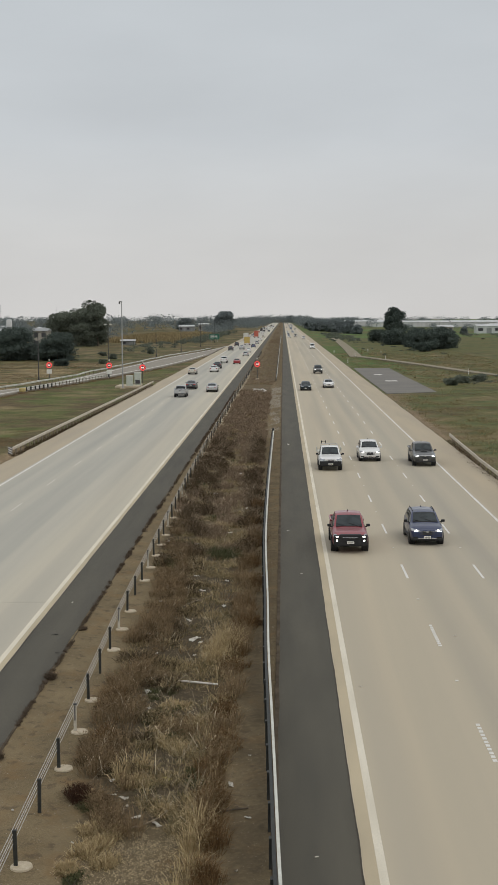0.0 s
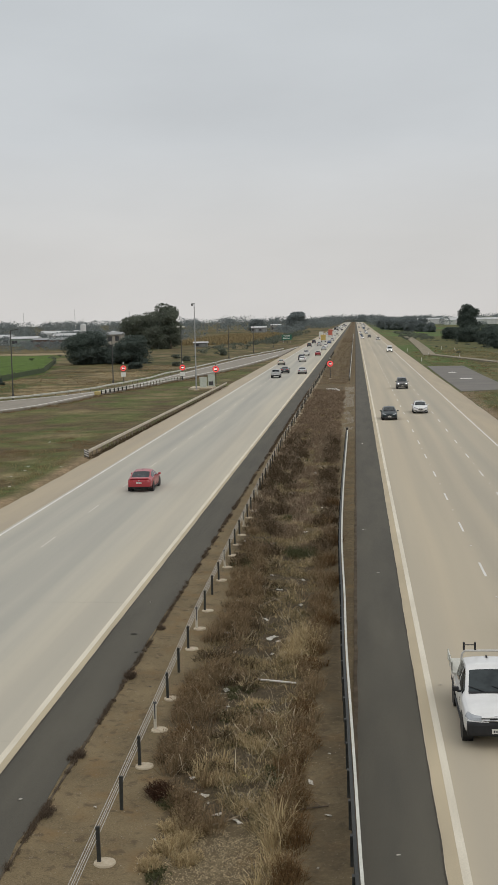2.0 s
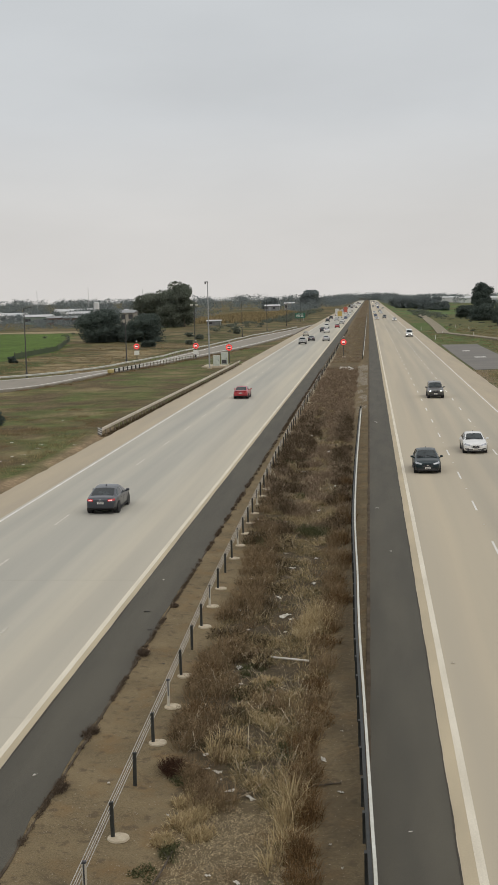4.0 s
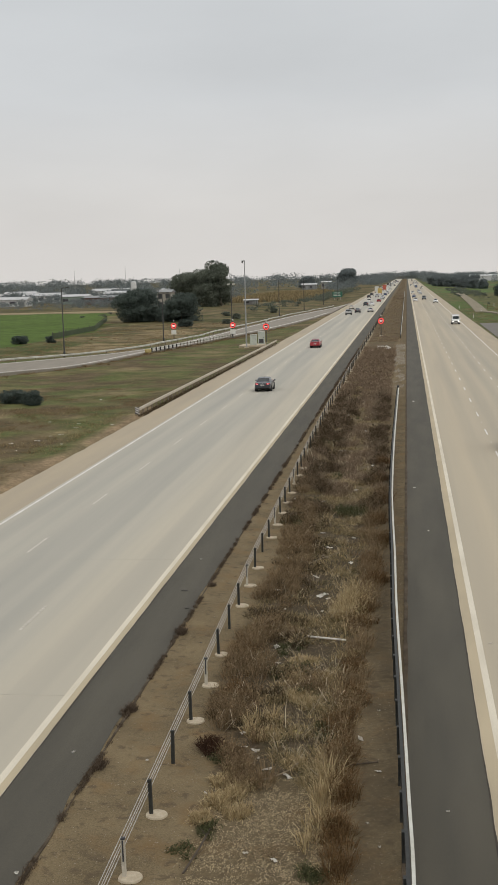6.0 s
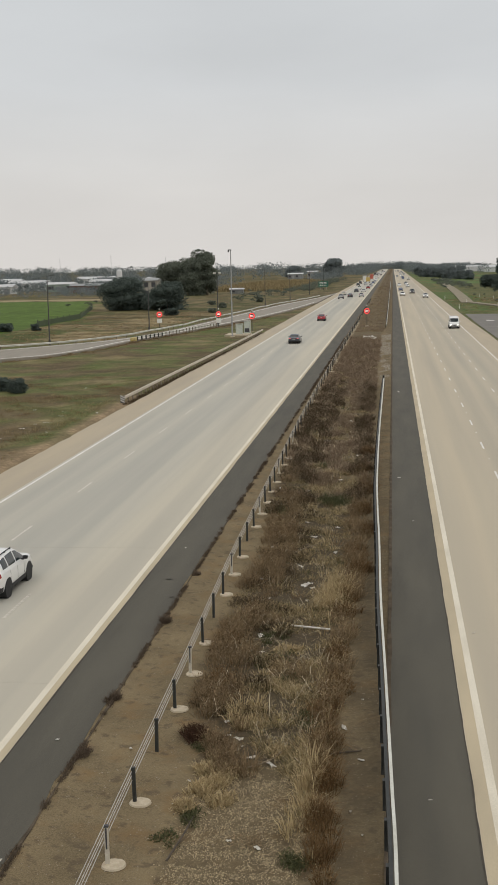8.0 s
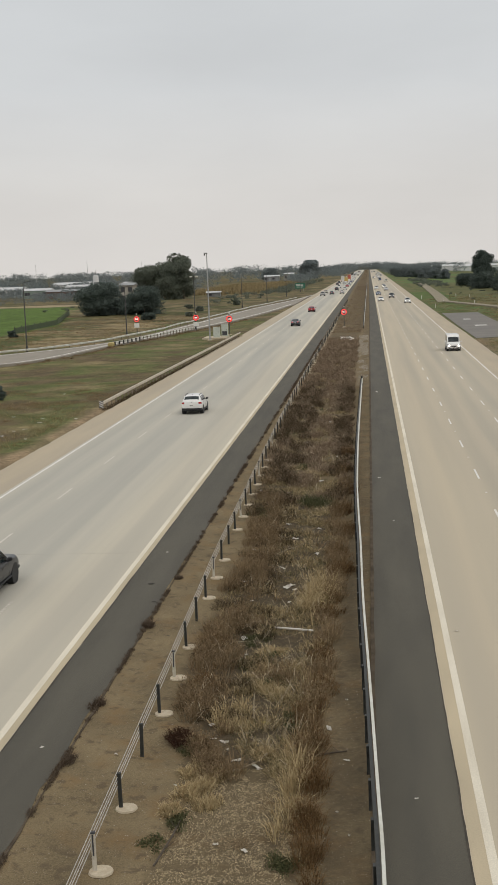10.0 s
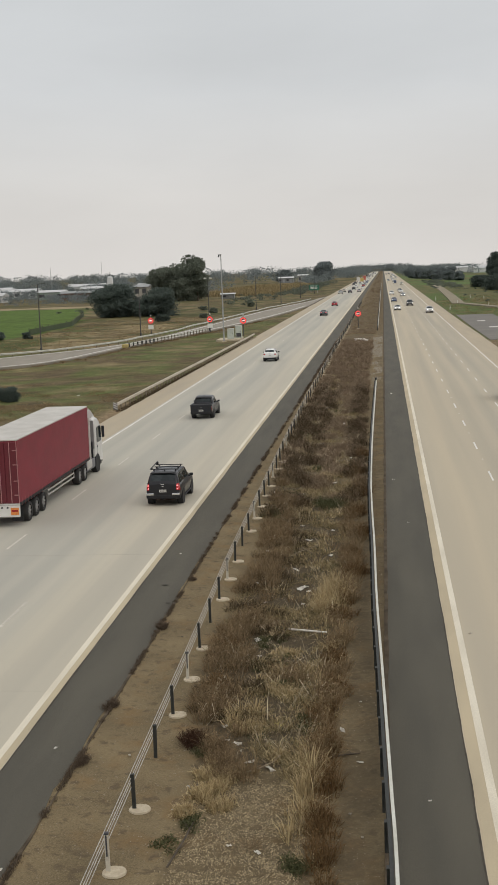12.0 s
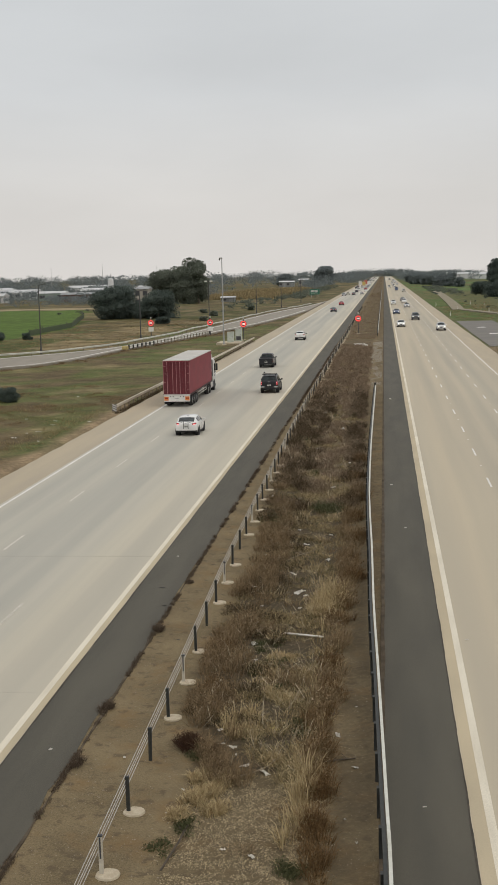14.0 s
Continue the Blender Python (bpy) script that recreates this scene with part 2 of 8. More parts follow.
LAMP_OFF = mat("headlight_off", (0.40, 0.42, 0.44), 0.15, 0.3, grain=0.1, fine=30, coat=0.5)
TAIL = mat("tail_light", (0.27, 0.014, 0.016), 0.25, grain=0.1, fine=30, coat=0.5, glow=(1, 0.08, 0.06), glow_power=0.05)
BRAKE = mat("lit_tail_light", (0.32, 0.016, 0.018), 0.25, grain=0.1, fine=30, coat=0.5, glow=(1, 0.07, 0.08), glow_power=0.07)
LIT_RED = mat("glowing_tail_light", (0.6, 0.10, 0.10), 0.3, grain=0, glow=(1.0, 0.30, 0.30), glow_power=1.3)
ORANGE = mat("amber_reflector", (0.72, 0.25, 0.05), 0.4, other=(0.62, 0.2, 0.05), scale=9, grain=0.1)
PLATE = mat("number_plate", (0.72, 0.71, 0.66), 0.5, grain=0.05)
INK = mat("dark_ink", (0.05, 0.05, 0.055), 0.6, grain=0.05)


# ---------------------------------------------------------------- builders
def link(name, me, material, parent=None, label=""):
    if material:
        me.materials.append(material)
    ob = new(name, me)
    if parent:
        ob.parent = parent
    return tagged(ob, label)


def part(name, bm, material, parent=None, label="", smooth=0):
    me = bpy.data.meshes.new(name)
    bmesh.ops.recalc_face_normals(bm, faces=bm.faces)
    bm.to_mesh(me)
    bm.free()
    if smooth:
        me.polygons.foreach_set("use_smooth", [True] * len(me.polygons))
        me.set_sharp_from_angle(angle=radians(smooth))
    return link(name, me, material, parent, label)


def mesh_part(name, verts, faces, material, parent=None, label=""):
    me = bpy.data.meshes.new(name)
    me.from_pydata([tuple(v) for v in verts], [], [tuple(f) for f in faces])
    me.update()
    return link(name, me, material, parent, label)


def tri_part(name, verts, counts, material, parent=None, label="", corners=None):
    """Loose polygons, given as corners one after another; counts: the corners of each."""
    verts = np.asarray(verts, np.float32).reshape(-1, 3)
    counts = np.asarray(counts, np.int32)
    corners = np.arange(len(verts)) if corners is None else corners
    me = bpy.data.meshes.new(name)
    me.vertices.add(len(verts))
    me.vertices.foreach_set("co", verts.ravel())
    me.loops.add(len(corners))
    me.loops.foreach_set("vertex_index", np.asarray(corners, np.int32))
    me.polygons.add(len(counts))
    me.polygons.foreach_set("loop_start", np.concatenate(([0], np.cumsum(counts)[:-1])).astype(np.int32))
    me.polygons.foreach_set("loop_total", counts)
    me.update(calc_edges=True)
    return link(name, me, material, parent, label)


def thing(name, label, category, group="", kind="", m=None):
    ob = new(name)
    ob.empty_display_size = 0.3
    if m is not None:
        ob.matrix_basis = m
    return tagged(ob, label, category, group, kind)


def box(bm, x0, x1, y0, y1, z0, z1, bevel=0.0, seg=1):
    m = Matrix.Translation(((x0 + x1) / 2, (y0 + y1) / 2, (z0 + z1) / 2)) @ Matrix.Diagonal((x1 - x0, y1 - y0, z1 - z0, 1))
    geo = bmesh.ops.create_cube(bm, size=1, matrix=m)
    if bevel:
        edges = list({e for v in geo["verts"] for e in v.link_edges})
        bmesh.ops.bevel(bm, geom=edges, offset=bevel, segments=seg, profile=0.6, affect="EDGES", clamp_overlap=True)
    return bm


def boxed(*a, **k):
    return box(bmesh.new(), *a, **k)


def rod(bm, p, q, r0, r1=None, n=8):
    p, q = Vector(p), Vector(q)
    r1 = r0 if r1 is None else r1
    d = q - p
    turn = d.to_track_quat("Z", "Y").to_matrix().to_4x4()
    bmesh.ops.create_cone(bm, cap_ends=True, segments=n, radius1=r0, radius2=r1, depth=d.length, matrix=Matrix.Translation((p + q) / 2) @ turn)
    return bm


def rodded(*a, **k):
    return rod(bmesh.new(), *a, **k)


def ribbon(left, right, z_top, thick):
    """A solid strip between two lines of equal length, each a list of (x, y)."""
    bm = bmesh.new()
    rows = []
    for (xl, yl), (xr, yr) in zip(left, right):
        rows.append([bm.verts.new(c) for c in ((xl, yl, z_top), (xr, yr, z_top), (xr, yr, z_top - thick), (xl, yl, z_top - thick))])
    for a, b in zip(rows, rows[1:]):
        for i in range(4):
            bm.faces.new((a[i], a[(i + 1) % 4], b[(i + 1) % 4], b[i]))
    bm.faces.new(rows[0])
    bm.faces.new(rows[-1][::-1])
    return bm


def wobble(x, y, s, seed=0.0):
    return noise.noise(Vector((x * s, y * s, seed)))


def steps(y0, y1, near=1.0, grow=1.04):
    ys, d = [y0], near
    while ys[-1] < y1:
        ys.append(min(y1, ys[-1] + d))
        d *= grow
    return ys


# ---------------------------------------------------------------- ground
def ground_z(x, y):
    """Flat under the roads, a shallow fall and low swells outside them."""
    side = max(x - 16.6, -24.4 - x, 0.0)
    f = min(1.0, side / 6.0)
    if side == 0.0 and -23.2 < x < 15.4:
        return -0.5
    if 16 < x < 27.5 and 188 < y < 302:
        return -0.09
    return -0.07 + f * (-0.12 + 0.22 * wobble(x, y, 0.06, 2.0) + 0.10 * wobble(x, y, 0.3, 5.0))


def in_quad(x, y, quad):
    s = 0
    for (ax, ay), (bx, by) in zip(quad, quad[1:] + quad[:1]):
        c = (bx - ax) * (y - ay) - (by - ay) * (x - ax)
        if s == 0:
            s = 1 if c > 0 else -1
        elif c * s < 0:
            return False
    return True


CROP = [(-76.5, 232), (-76.5, 300), (-114, 474), (-330, 474), (-330, 232)]
STRAW = [(-110, 478), (-120, 505), (-330, 505), (-330, 478)]


def cover(x, y):
    n1 = wobble(x, y, 0.05, 1.0)
    n2 = wobble(x, y, 0.22, 3.0)
    n3 = wobble(x * 0.25, y, 0.02, 8.0)
    olive, green = Vector((0.140, 0.128, 0.056)), Vector((0.094, 0.112, 0.037))
    brown, straw, dirt = Vector((0.132, 0.100, 0.055)), Vector((0.27, 0.212, 0.115)), Vector((0.27, 0.20, 0.122))
    wx, wy = x + 3 * n2, y + 6 * n2
    if in_quad(wx, wy, CROP):
        return Vector((0.082, 0.130, 0.028)) * (1 + 0.25 * n1 + 0.15 * n2)
    if in_quad(wx, wy, STRAW):
        return Vector((0.30, 0.24, 0.15))
    if x < -23:
        k = min(1, max(0, 0.5 + 2.2 * n2 + 1.6 * n1))
        base = green.lerp(olive, k).lerp(brown * 0.9, min(1, max(0, 0.22 + 2.6 * wobble(x, y, 0.13, 21.0) + 1.3 * n2)))
        if y < 92 + 10 * n1 or (x < -29 and y < 118 + 30 * n2):
            base = base.lerp(brown, min(1, max(0, 0.7 + 1.6 * n2)))
        if x < -47 and y > 205:
            band = wobble(x * 0.35 + y * 0.1, y, 0.16, 62.0) + 0.5 * wobble(x, y, 0.4, 63.0)
            base = (brown * 0.9).lerp(straw * 0.95, min(1, max(0, 0.30 + 3.2 * band))).lerp(green * 0.85, min(1, max(0, 0.1 - 2.8 * band + 1.2 * n1)))
            if x < -64 and y < 262:
                base = base.lerp(green * 0.8, min(1, max(0, (262 - y) / 20 + n2)))
        if x < -23 and y > 300:
            base = (olive * 0.8).lerp(brown * 0.85, min(1, max(0, 0.45 + 1.8 * n1 + 1.2 * n2)))
            streak = wobble(x * 0.3, y, 0.09, 72.0) + 0.5 * wobble(x, y, 0.2, 73.0)
            base = base.lerp(straw * 0.75, min(0.8, max(0, 2.5 * streak - 0.2))).lerp(green * 0.6, min(0.8, max(0, -2.5 * streak - 0.2)))
        base = base.lerp(straw * 0.85, min(0.8, max(0, 2.4 * wobble(x, y, 0.17, 51.0) + 1.2 * wobble(x, y, 0.45, 52.0) - 0.5)))
        base = base.lerp(brown * 0.6, min(0.5, max(0, 2.4 * wobble(x, y, 0.21, 53.0) + 1.2 * n2 - 0.6)))
        edge = min(1, max(0, (x + 25.6 + 0.8 * n2) / 1.2))
        if y < 118:
            base = base.lerp(dirt, edge)
    elif x > 15:
        k = min(1, max(0, 0.30 + 1.9 * n2 + 1.2 * n1))
        base = Vector((0.098, 0.114, 0.046)).lerp(olive, k)
        if y < 197 and x < 26:
            base = base.lerp(brown.lerp(dirt, 0.4), min(1, max(0, 0.25 + 0.9 * max(0, 1 - (197 - y) / 14) + 1.8 * n1 + 1.2 * n2 + (18.4 - x) * 0.35)))
        if x > 30 and y > 230:
            base = Vector((0.098, 0.108, 0.046)).lerp(olive * 0.92, min(1, max(0, 0.4 + 1.5 * n2 + n1)))
        if 280 < y < 520 and 16 < x < 30:
            base = Vector((0.080, 0.125, 0.038)).lerp(olive, min(1, max(0, 0.2 + n2)))
        patch = wobble(x, y, 0.11, 91.0) + 0.6 * wobble(x, y, 0.33, 92.0)
        if y < 420:
            base = base.lerp(straw * 0.7, min(0.75, max(0, 2.4 * patch - 0.35))).lerp(brown * 0.75, min(0.75, max(0, -2.2 * patch - 0.35)))
        if y > 700 and n3 > 0.1:
            base = Vector((0.10, 0.15, 0.05))
    else:
        base = dirt.lerp(brown, 0.6)
    return base


def build_ground():
    xs = [-5000, -3000, -1800, -1100, -700, -480] + list(np.arange(-340, -120, 8.0)) + list(np.arange(-120, -24, 1.5)) + [-24.4, -23.0, 15.5, 16.6] + list(np.arange(18, 70, 1.5)) + list(np.arange(72, 160, 6.0)) + [200, 300, 500, 900, 1600, 2800, 5000]
    ys = [-3000, -1200, -400, -100, 0, 30] + list(np.arange(50, 320, 2.2)) + list(np.arange(320, 620, 6.0)) + list(np.arange(620, 1500, 30.0)) + [1600, 1800, 2100, 2600, 3300, 4200, 5000]
    xs, ys = sorted(set(xs)), sorted(set(ys))
    verts = [(x, y, ground_z(x, y)) for y in ys for x in xs]
    n = len(xs)
    faces = [(j * n + i, j * n + i + 1, (j + 1) * n + i + 1, (j + 1) * n + i) for j in range(len(ys) - 1) for i in range(n - 1)]
    ob = mesh_part("ground", verts, faces, GROUND)
    a = ob.data.color_attributes.new("cover", "FLOAT_COLOR", "POINT")
    a.data.foreach_set("color", [c for x, y, z in verts for c in (*cover(x, y), 1)])
    ob.data.polygons.foreach_set("use_smooth", [True] * len(ob.data.polygons))
    tagged(ob, "olive grass and brown soil plain with a green crop field", "ground", kind="structure")


build_ground()

# ---------------------------------------------------------------- roads
ROAD_Y = steps(-400, 2620, 3.0, 1.012)
R_EDGE, R_LINE, R_MID1, R_MID2, R_OUT, R_SIDE = 1.79, 2.23, 5.85, 9.37, 12.83, 15.95
L_EDGE, L_LINE, L_MID1, L_MID2, L_OUT, L_SIDE = -9.71, -10.05, -13.63, -17.18, -20.60, -23.5


def frayed(x, size, seed):
    return [(x + size * (wobble(seed, y, 0.35, seed) + 0.6 * wobble(seed, y, 1.3, seed)), y) for y in FRAY_Y]


def straight(x, ys):
    return [(x, y) for y in ys]


FRAY_Y = list(np.arange(-60, 18, 6.0)) + list(np.arange(18, 90, 0.45)) + list(np.arange(90, 240, 2.0)) + list(np.arange(240, 900, 15.0)) + list(np.arange(900, 2621, 90.0)) + [2620]


def structure(name, bm, material, label, category, parent=None):
    return tagged(part(name, bm, material, parent), label, category, kind="structure")


def build_roads():
    right = structure("road_right", ribbon(straight(R_EDGE, ROAD_Y), straight(R_OUT + 0.25, ROAD_Y), 0.0, 0.3), CONCRETE_R, "tan concrete motorway carriageway with three lanes", "road")
    left = structure("road_left", ribbon(straight(L_OUT - 0.25, ROAD_Y), straight(L_EDGE, ROAD_Y), 0.0, 0.3), CONCRETE_L, "pale grey concrete motorway carriageway with three lanes", "road")
    structure("shoulder_right", ribbon(straight(R_OUT + 0.25, FRAY_Y), frayed(R_SIDE, 0.10, 4.0), -0.003, 0.3), SHOULDER, "tan concrete shoulder beside the right-hand carriageway", "road")
    structure("shoulder_left", ribbon(frayed(L_SIDE, 0.12, 9.0), straight(L_OUT - 0.25, FRAY_Y), -0.003, 0.3), SHOULDER, "tan concrete shoulder beside the left-hand carriageway", "road")
    structure("median_shoulder_right", ribbon(frayed(-0.10, 0.05, 6.0), straight(R_EDGE, FRAY_Y), -0.004, 0.25), ASPHALT, "dark asphalt strip along the median", "road")
    structure("median_shoulder_left", ribbon(straight(L_EDGE, FRAY_Y), frayed(-7.98, 0.14, 7.0), -0.004, 0.25), ASPHALT, "dark asphalt strip along the median", "road")
    for road, xs, w, m in ((right, (R_LINE,), 0.20, LINE), (right, (R_OUT,), 0.15, LINE_WHITE), (left, (L_LINE,), 0.20, LINE), (left, (L_OUT,), 0.15, LINE_WHITE)):
        for x in xs:
            part("edge_line", ribbon(straight(x - w / 2, ROAD_Y), straight(x + w / 2, ROAD_Y), 0.005, 0.004), m, road)
    # lighter strips of slab between the edge lines and the asphalt
    for road, x0, x1 in ((right, R_EDGE + 0.03, R_LINE - 0.1), (left, L_LINE + 0.1, L_EDGE - 0.03)):
        part("slab_margin", ribbon(straight(x0, ROAD_Y), straight(x1, ROAD_Y), 0.003, 0.003), MARGIN, road)
    # earth washed on to the outer edges of the asphalt
    for x, half, z, fray in ((-7.93, 0.035, 0.002, 0.04), (-0.14, 0.08, 0.002, 0.035)):
        structure("edge_earth", ribbon(frayed(x - half, fray, x + 3), frayed(x + half * 0.6, fray, x + 31), z, 0.05), EDGE_EARTH, "dark brown earth washed along the asphalt edge", "soil")
    # the sealed edge of the slab, slightly raised and darker with dirt
    for road, x in ((right, R_EDGE), (left, L_EDGE)):
        part("slab_edge", ribbon(frayed(x - 0.022, 0.022, x), frayed(x + 0.012, 0.022, x + 20), 0.0042, 0.05), EDGE_DIRT, road)
    dash_bm = boxed(-0.055, 0.055, 0, 3.2, 0.0, 0.005)
    first = part("lane_dash", dash_bm, LINE_WHITE, right)
    first.matrix_basis = pose(R_MID1, 57.1, 0.001)
    cog = bmesh.new()
    for k in range(11):
        box(cog, -0.06, 0.06, k * 0.3, k * 0.3 + 0.18, 0.0, 0.012)
    ribbed = part("lane_dash", cog, LINE_WHITE, right)
    ribbed.matrix_basis = pose(R_MID1, 33.1, 0.001)
    faded, faded_cog = first.data.copy(), ribbed.data.copy()
    for me in (faded, faded_cog):
        me.materials[0] = LINE_FADED
    for road, x, y0 in ((right, R_MID1, -2.9), (right, R_MID2, -2.9), (left, L_MID1, 5.0), (left, L_MID2, 5.3)):
        for k in range(0, 55):
            y = y0 + 12 * k
            if y < 15 or (x == R_MID1 and min(abs(y - 57.1), abs(y - 33.1)) < 1):
                continue
            near = y < 52 and x != L_MID2
            c = (ribbed if near else first).copy()
            scene.collection.objects.link(c)
            c.parent = road
            if road == left:
                if x == L_MID1 and y > 45:
                    bpy.data.objects.remove(c)
                    continue
                c.data = faded if not near else faded_cog
            c.matrix_basis = pose(x, y, 0.001)
    # raised studs between the dashes
    stud = bmesh.new()
    box(stud, -0.055, 0.055, -0.055, 0.055, 0.0, 0.022, bevel=0.012)
    stud = part("road_stud", stud, LINE_WHITE, right)
    stud.matrix_basis = pose(R_MID1, 40.7, 0.001)
    for x, k in [(x, k) for x in (R_MID1, R_MID2) for k in range(8)]:
        if (x, k) != (R_MID1, 1):
            c = stud.copy()
            scene.collection.objects.link(c)
            c.parent = right
            c.matrix_basis = pose(x, 28.7 + 12.03 * k, 0.001)
    # a few sawn joints that show as hairlines
    for y in (34.3, 52.0):
        part("sawn_joint", boxed(L_OUT - 0.2, L_EDGE - 0.03, y - 0.005, y + 0.005, 0.0, 0.003), SAWN, left)


build_roads()


def median_z(x, y):
    """A shallow drain between the two carriageways."""
    u = (x + 4.0) / 4.0
    calm = 0.045 * min(1.0, (34.0 / max(y, 1.0)) ** 4)
    fill = min(1.0, max(0.0, min(y - 198, 230 - y) / 5))
    return -0.012 - 0.16 * max(0.0, 1 - u * u) * (1 - 0.9 * fill) + calm * (wobble(x, y, 1.1, 4.0) + 0.5 * wobble(x, y, 3.1, 8.0)) * max(0, 1 - u ** 4)


BED_L = ([20, 28.5, 29.8, 31.0, 32.6, 35, 39, 44, 51, 58, 66, 115, 200, 250, 3000], [-4.2, -4.3, -4.6, -5.0, -5.6, -5.8, -5.8, -5.95, -5.6, -5.9, -6.75, -6.8, -6.6, -7.0, -7.0])
BED_R = ([20, 23, 27, 31, 35, 41, 49, 61, 80, 115, 200, 250, 3000], [-1.2, -1.28, -1.5, -1.6, -1.4, -1.33, -1.24, -1.25, -1.55, -1.9, -2.2, -1.6, -1.6])


def soil_dark_of(x, y):
    """Soil darkness, 0 bare to 1: rotten leaves and stalks, and painted shade between plants."""
    d = min(x - np.interp(y, *BED_L), np.interp(y, *BED_R) - x) + 0.35 * wobble(x, y, 0.8, 3.0) + 0.2 * wobble(x, y, 2.2, 9.0)
    # the gravel bed and the strip by the rail are only toned darker
    if y < 29.3 and -4.7 < x < -1.9:
        return 0.45
    if x > -1.35:
        return float(np.interp(y, [40, 90], [0.58, 0.22])) + 0.3 * wobble(x * 3, y, 0.5, 6.0)
    return float(min(1.0 if y < 70 else 0.4, max(0.0, 0.25 + d * 1.6))) if y > 28.5 + 0.8 * wobble(x, y, 0.9, 5.0) else 0.0


def build_median():
    xs = np.linspace(-8.2, 0.1, 34)
    ys = list(np.arange(14, 70, 0.3)) + list(np.arange(70, 240, 1.0)) + list(np.arange(240, 1000, 20.0)) + list(np.arange(1000, 3601, 100.0))
    ys = [-60, -20] + ys
    verts = [(x, y, median_z(x, y)) for y in ys for x in xs]
    n = len(xs)
    faces = [(j * n + i, j * n + i + 1, (j + 1) * n + i + 1, (j + 1) * n + i) for j in range(len(ys) - 1) for i in range(n - 1)]
    ob = mesh_part("median", verts, faces, SOIL)
    a = ob.data.color_attributes.new("litter", "FLOAT_COLOR", "POINT")
    a.data.foreach_set("color", [c for x, y, z in verts for c in (soil_dark_of(x, y),) * 4])
    ob.data.polygons.foreach_set("use_smooth", [True] * len(ob.data.polygons))
    tagged(ob, "brown bare soil median between the carriageways", "median", kind="structure")


build_median()

# ---------------------------------------------------------------- barriers
def rail_profile(parent, line, face, top=0.76, material=None, depth=0.085, name="rail_beam"):
    """A pressed W-shaped beam along a line of (x, y); face: +1 where its ridges look to +x."""
    prof = [(0.0, 0.0), (0.6, -0.02), (1.0, -0.06), (1.0, -0.10), (0.35, -0.15), (1.0, -0.20), (1.0, -0.24), (0.6, -0.29), (0.0, -0.31)]
    ring = [(p[0] * depth, p[1]) for p in prof] + [(p[0] * depth - 0.012, p[1]) for p in prof[::-1]]
    bm = bmesh.new()
    rows = []
    for x, y in line:
        rows.append([bm.verts.new((x + face * a, y, top + b + ground_z(x, y) * (1 if abs(x) > 15.5 else 0))) for a, b in ring])
    n = len(ring)
    for a, b in zip(rows, rows[1:]):
        for i in range(n):
            bm.faces.new((a[i], a[(i + 1) % n], b[(i + 1) % n], b[i]))
    bm.faces.new(rows[0])
    bm.faces.new(rows[-1][::-1])
    return part(name, bm, material or STEEL, parent)


def along(line, step, start=0.0):
    """Places at even steps along a line of (x, y)."""
    out, need = [], start
    for (x0, y0), (x1, y1) in zip(line, line[1:]):
        d = math.hypot(x1 - x0, y1 - y0)
        while need <= d:
            k = need / d
            out.append((x0 + (x1 - x0) * k, y0 + (y1 - y0) * k))
            need += step
        need -= d
    return out


def smooth_line(pts, n=8):
    """A Catmull-Rom line through a few places."""
    out = []
    p = [pts[0]] + list(pts) + [pts[-1]]
    for i in range(1, len(p) - 2):
        for k in range(n):
            t = k / n
            out.append(tuple(0.5 * (2 * p[i][c] + (p[i + 1][c] - p[i - 1][c]) * t + (2 * p[i - 1][c] - 5 * p[i][c] + 4 * p[i + 1][c] - p[i + 2][c]) * t * t + (3 * p[i][c] - p[i - 1][c] - 3 * p[i + 1][c] + p[i + 2][c]) * t ** 3) for c in (0, 1)))
    out.append(tuple(pts[-1]))
    return out


def post_line(parent, line, step, back, top, material, start=0.5, size=(0.055, 0.075)):
    bm = boxed(-size[0], size[0], -size[1], size[1], -0.15, top, bevel=0.006)
    first = None
    for x, y in along(line, step, start):
        g = ground_z(x, y) if abs(x) > 15.5 else 0.0
        if first is None:
            first = part("rail_post", bm, material, parent)
            ob = first
        else:
            ob = first.copy()
            scene.collection.objects.link(ob)
        ob.matrix_basis = pose(x + back, y, g)
        ob.parent = parent


def guardrail(name, label, line, face, end_sign=None, posts=True, material=None, step=2.0):
    root = thing(name, label, "guardrail")
    rail_profile(root, line, face, material=material)
    if posts:
        post_line(root, line, step, -0.09 * face, 0.74, RUSTY)
    if end_sign:
        x, y = end_sign
        g = ground_z(x, y)
        board = part("end_marker", boxed(x - 0.2, x + 0.2, y - 0.06, y - 0.03, g + 0.22, g + 0.84, bevel=0.01), INK, root, "black and white striped end board")
        bm = bmesh.new()
        for k in range(3):
            z = g + 0.34 + 0.2 * k
            v = [bm.verts.new(c) for c in ((x - 0.19, y - 0.066, z + 0.16), (x - 0.19, y - 0.066, z + 0.06), (x + 0.19, y - 0.066, z - 0.12), (x + 0.19, y - 0.066, z - 0.02))]
            bm.faces.new(v)
        part("white_stripe", bm, LINE_WHITE, board)
    return root


MEDIAN_RAIL = smooth_line([(0.06, 12), (0.01, 21.8), (-0.08, 26), (-0.26, 33.4), (-0.48, 42), (-0.62, 50.5), (-0.78, 58), (-0.90, 66), (-0.97, 80), (-0.98, 95), (-0.94, 124.6)])
LEFT_RAIL = smooth_line([(-24.15, 109), (-24.1, 126), (-23.95, 150), (-23.75, 180), (-23.6, 225)], 10)
RIGHT_RAIL = smooth_line([(15.9, 30), (15.95, 92), (16.1, 105), (16.45, 122)], 12)


